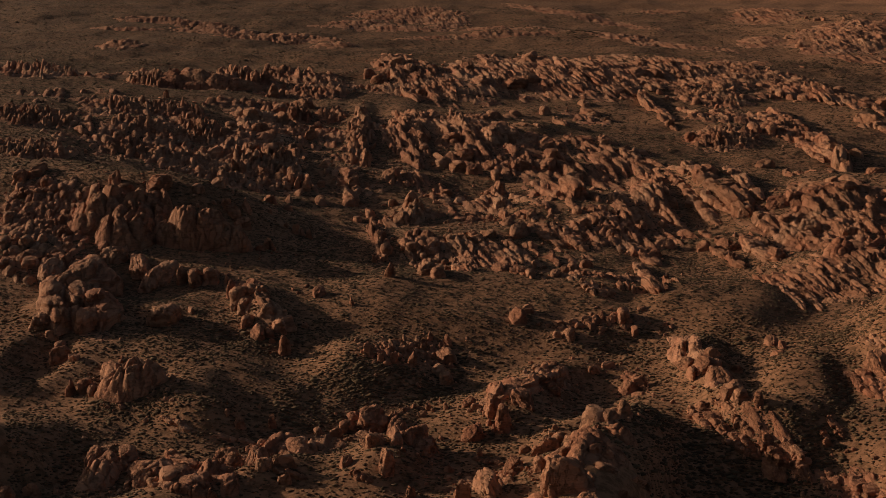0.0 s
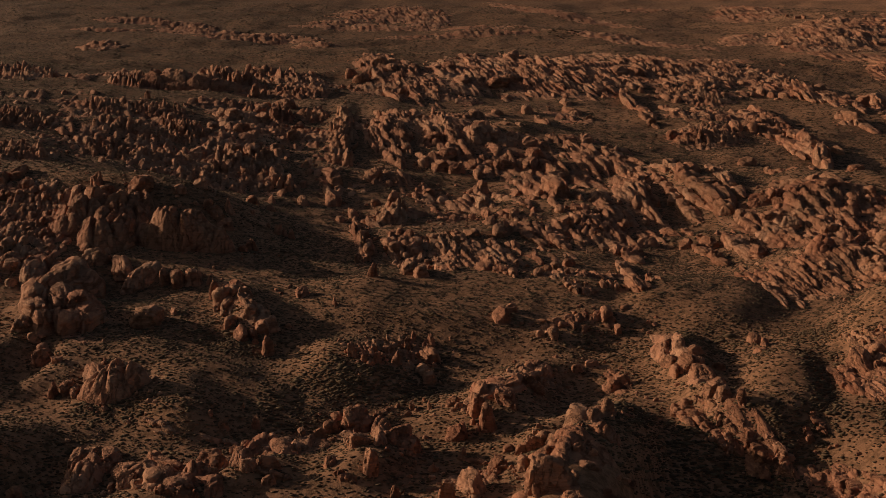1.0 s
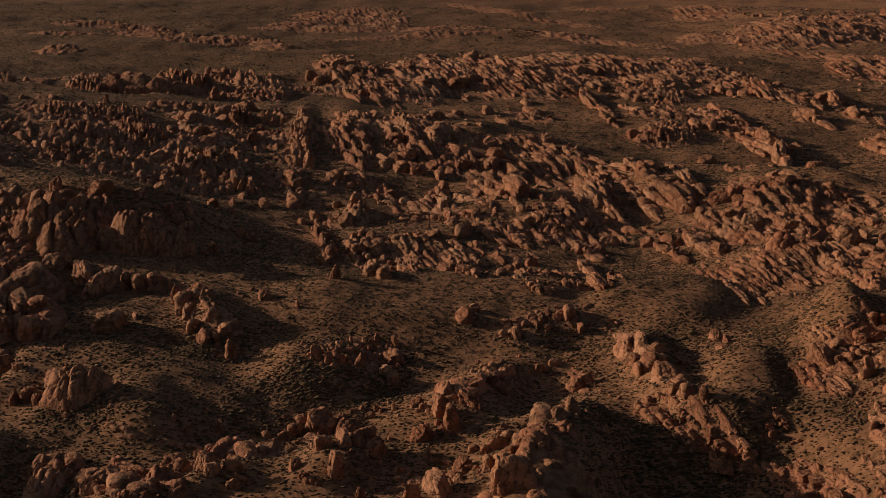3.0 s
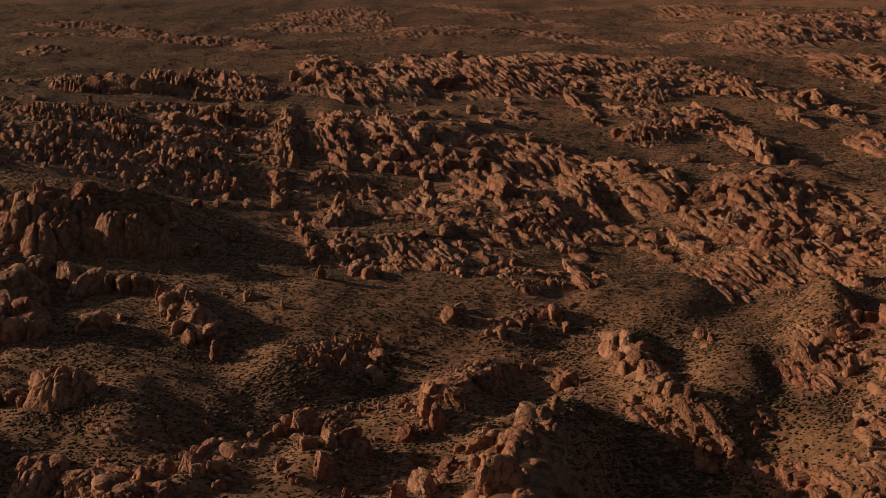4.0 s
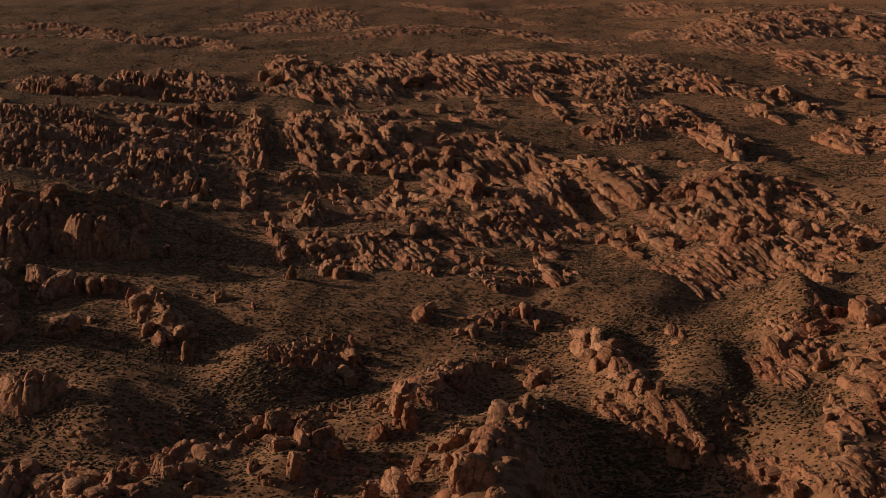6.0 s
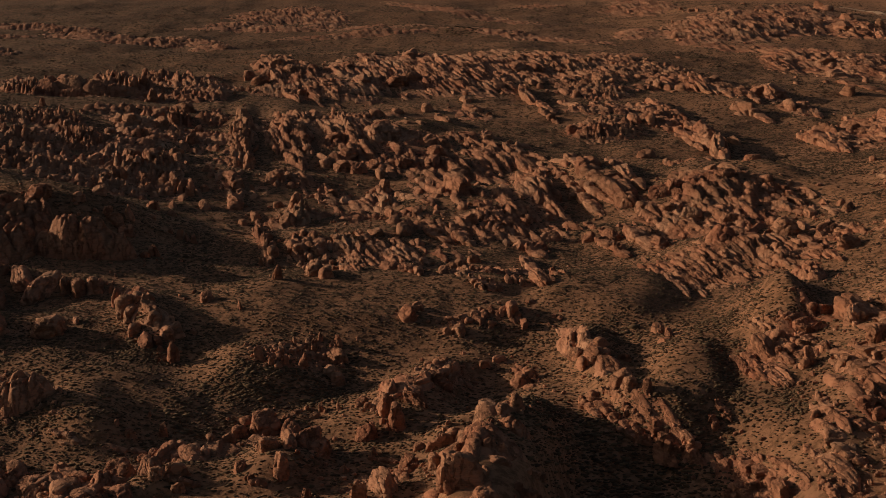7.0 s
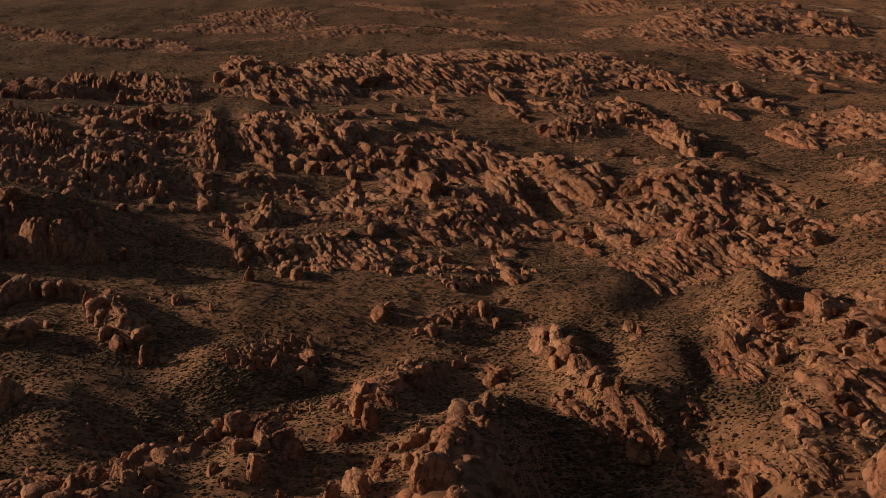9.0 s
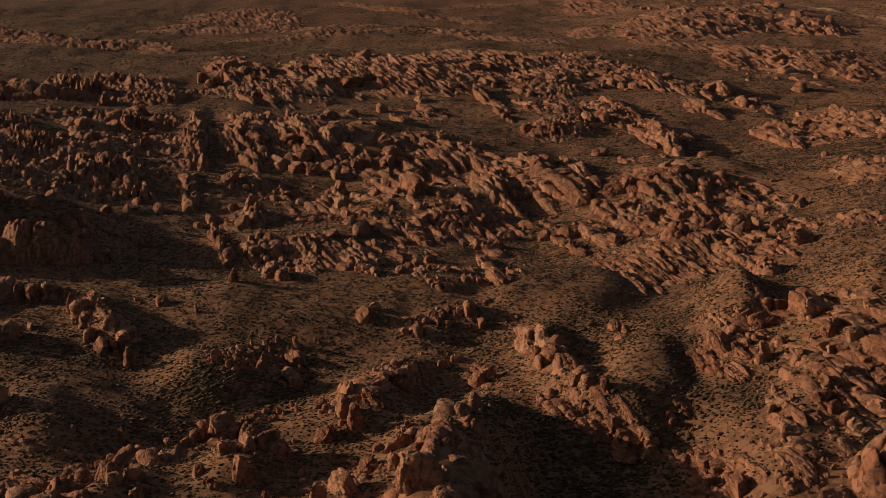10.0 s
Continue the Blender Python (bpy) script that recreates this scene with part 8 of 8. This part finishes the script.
thicket(61, 1945, 19.2, 0.0, 0.0, -36.9, 60, 2.2)
thicket(117, 528, 4.7, 0.0, 0.0, -40.3, 220, 1.0)
thicket(132, 603, 12.2, 0.0, 0.0, -13.7, 140, 0.9)
thicket(102, 586, 4.7, 0.0, 0.0, -15.8, 60, 0.9)
thicket(-116, 603, 14.6, 0.0, 0.0, -11.3, 160, 0.9)
thicket(-73, 563, 11.3, 0.0, 0.0, -13.9, 220, 1.0)
thicket(-50, 562, 20.3, 0.0, 0.0, -12.3, 320, 1.0)
thicket(134, 496, 4.5, 0.0, 0.0, -12.4, 90, 0.9)
thicket(-138, 519, 23.7, 0.0, 0.0, -6.4, 160, 0.9)
thicket(-95, 707, 16.8, 0.0, 0.0, -15.0, 160, 0.9)
thicket(-113, 818, 12.8, 0.0, 0.0, -55.3, 200, 0.9)
thicket(148, 584, 14.2, 0.0, 0.0, -10.5, 120, 0.8)
# packed densely, added to deepen the dark of this shaded hollow
thicket(66, 487, 30.0, 0.0, 0.0, -24.3, 1500, 1.0)
thicket(99, 485, 10.0, 0.0, 0.0, -22.3, 420, 1.0)
thicket(-32, 597, 7.1, 0.0, 0.0, -18.8, 120, 1.0)
thicket(-171, 799, 28.4, 0.0, 0.0, -15.2, 120, 0.9)
thicket(-17, 503, 14.3, 0.0, 0.0, -4.5, 90, 0.8)
thicket(41, 624, 12.4, 0.0, 0.0, -9.9, 140, 0.9)
thicket(84, 612, 14.7, 0.0, 0.0, -13.3, 180, 0.9)


def bush_field():
    rng = np.random.default_rng(7)

    def clump(sides, rings):
        turn = np.arange(sides) * 2 * math.pi / sides
        pts = [(math.cos(t + 0.6 * k) * r, math.sin(t + 0.6 * k) * r, z) for k, (r, z) in enumerate(rings) for t in turn] + [(0, 0, 0.9)]
        tris = []
        for k in range(len(rings)):
            for i in range(sides):
                p, q = k * sides + i, k * sides + (i + 1) % sides
                if k == len(rings) - 1:
                    tris.append((p, q, len(pts) - 1))
                else:
                    tris += [(p, q, p + sides), (q, q + sides, p + sides)]
        return np.array(pts), np.array(tris)

    def plant(name, x, y, size, shape, label):
        pts, tris = shape
        n = len(x)
        size = size * np.exp(rng.normal(0, 0.33, n))
        verts = pts[None] * (1 + rng.normal(0, 0.22, (n, len(pts), 1)))
        verts = verts * size[:, None, None] * np.array([1.65, 1.0, 0.55])
        verts = verts + np.stack([x, y, ground(x, y) + 0.25 * size], -1)[:, None]
        v, f = verts.reshape(-1, 3), (tris[None] + (np.arange(n) * len(pts))[:, None, None]).reshape(-1, 3)
        me = bpy.data.meshes.new(name)
        me.vertices.add(len(v))
        me.vertices.foreach_set("co", v.ravel())
        me.loops.add(f.size)
        me.loops.foreach_set("vertex_index", f.ravel())
        me.polygons.add(len(f))
        me.polygons.foreach_set("loop_start", np.arange(0, f.size, 3))
        me.update(calc_edges=True)
        me.materials.append(SCRUB)
        return tagged(new(name, me), label, "shrubs", kind="stuff")

    def strewn(y0, y1, gap):
        count = int(0.37 * (y1 * y1 - y0 * y0) / gap ** 2)
        y = np.sqrt(rng.uniform(y0 * y0, y1 * y1, count))
        x = rng.uniform(-0.375, 0.375, count) * y
        keep = rng.uniform(0, 1, count) < 0.72 + 0.6 * value_noise(x / 60, y / 60, 9) + 0.4 * value_noise(x / 17, y / 17, 10)
        return x[keep], y[keep]

    full, small = clump(4, ((0.85, -0.5), (1.0, 0.25))), clump(4, ((1.0, -0.3),))
    x, y = strewn(430, 640, 1.32)
    plant("scrub", x, y, np.full(len(x), 0.37), full, "scattered low dry brown shrubs on red sand")
    x, y = strewn(640, 820, 1.4)
    plant("scrub", x, y, np.full(len(x), 0.44), small, "scattered low dry brown shrubs on red sand")
    x, y = strewn(820, 1200, 2.1)
    plant("scrub", x, y, np.full(len(x), 0.56), small, "scattered low dry brown shrubs on red sand")
    x, y = strewn(1200, 1700, 3.2)
    plant("scrub", x, y, np.full(len(x), 0.66), small, "scattered low dry brown shrubs on red sand")
    x, y = strewn(1700, 2400, 5.6)
    plant("scrub", x, y, np.full(len(x), 0.8), small, "thin scrub over the far red plain")
    xs, ys, sizes = [], [], []
    for cx, cy, ux, uy, vx, vy, count, big in THICKETS:
        r, a = np.sqrt(rng.uniform(0, 1.3, count)), rng.uniform(0, 2 * math.pi, count)
        xs.append(cx + ux * r * np.cos(a) + vx * r * np.sin(a))
        ys.append(cy + uy * r * np.cos(a) + vy * r * np.sin(a))
        sizes.append(np.full(count, 0.5 * big))
    plant("shrub_thicket", np.concatenate(xs), np.concatenate(ys), np.concatenate(sizes), full, "taller dark shrubs in shaded hollows, some added to darken them")


bush_field()


# ---- loose stones ----
def stone_field():
    """Fallen stones round the outcrops."""
    rng = np.random.default_rng(11)
    cube, quads = box_grid(2)
    cube = cube / np.maximum(np.linalg.norm(cube, axis=1), 1)[:, None]
    quads = np.array(quads)
    spots = []
    for x, y, ux, uy, vx, vy, w in STONY:
        if y > 1500:
            continue
        n = 30 if y < 900 else 16
        r, a = rng.uniform(0.85, 1.75, n), rng.uniform(0, 2 * math.pi, n)
        size = np.minimum(w * 0.3, np.exp(rng.normal(-0.35, 0.5, n)))
        spots.append(np.stack([x + ux * r * np.cos(a) + vx * r * np.sin(a), y + uy * r * np.cos(a) + vy * r * np.sin(a), size], -1))
    p = np.concatenate(spots)
    n = len(p)
    v = cube[None] * (1 + rng.normal(0, 0.16, (n, len(cube), 1))) * p[:, None, 2:3] * rng.uniform(0.6, 1.3, (n, 1, 3))
    v = v + np.stack([p[:, 0], p[:, 1], ground(p[:, 0], p[:, 1]) + 0.15 * p[:, 2]], -1)[:, None]
    f = quads[None] + (np.arange(n) * len(cube))[:, None, None]
    me = bpy.data.meshes.new("stones")
    me.from_pydata(v.reshape(-1, 3).tolist(), [], f.reshape(-1, 4).tolist())
    me.materials.append(ROCK)
    return tagged(new("stones", me), "fallen red sandstone blocks littering the sand round the outcrops", "stones", kind="stuff")


stone_field()
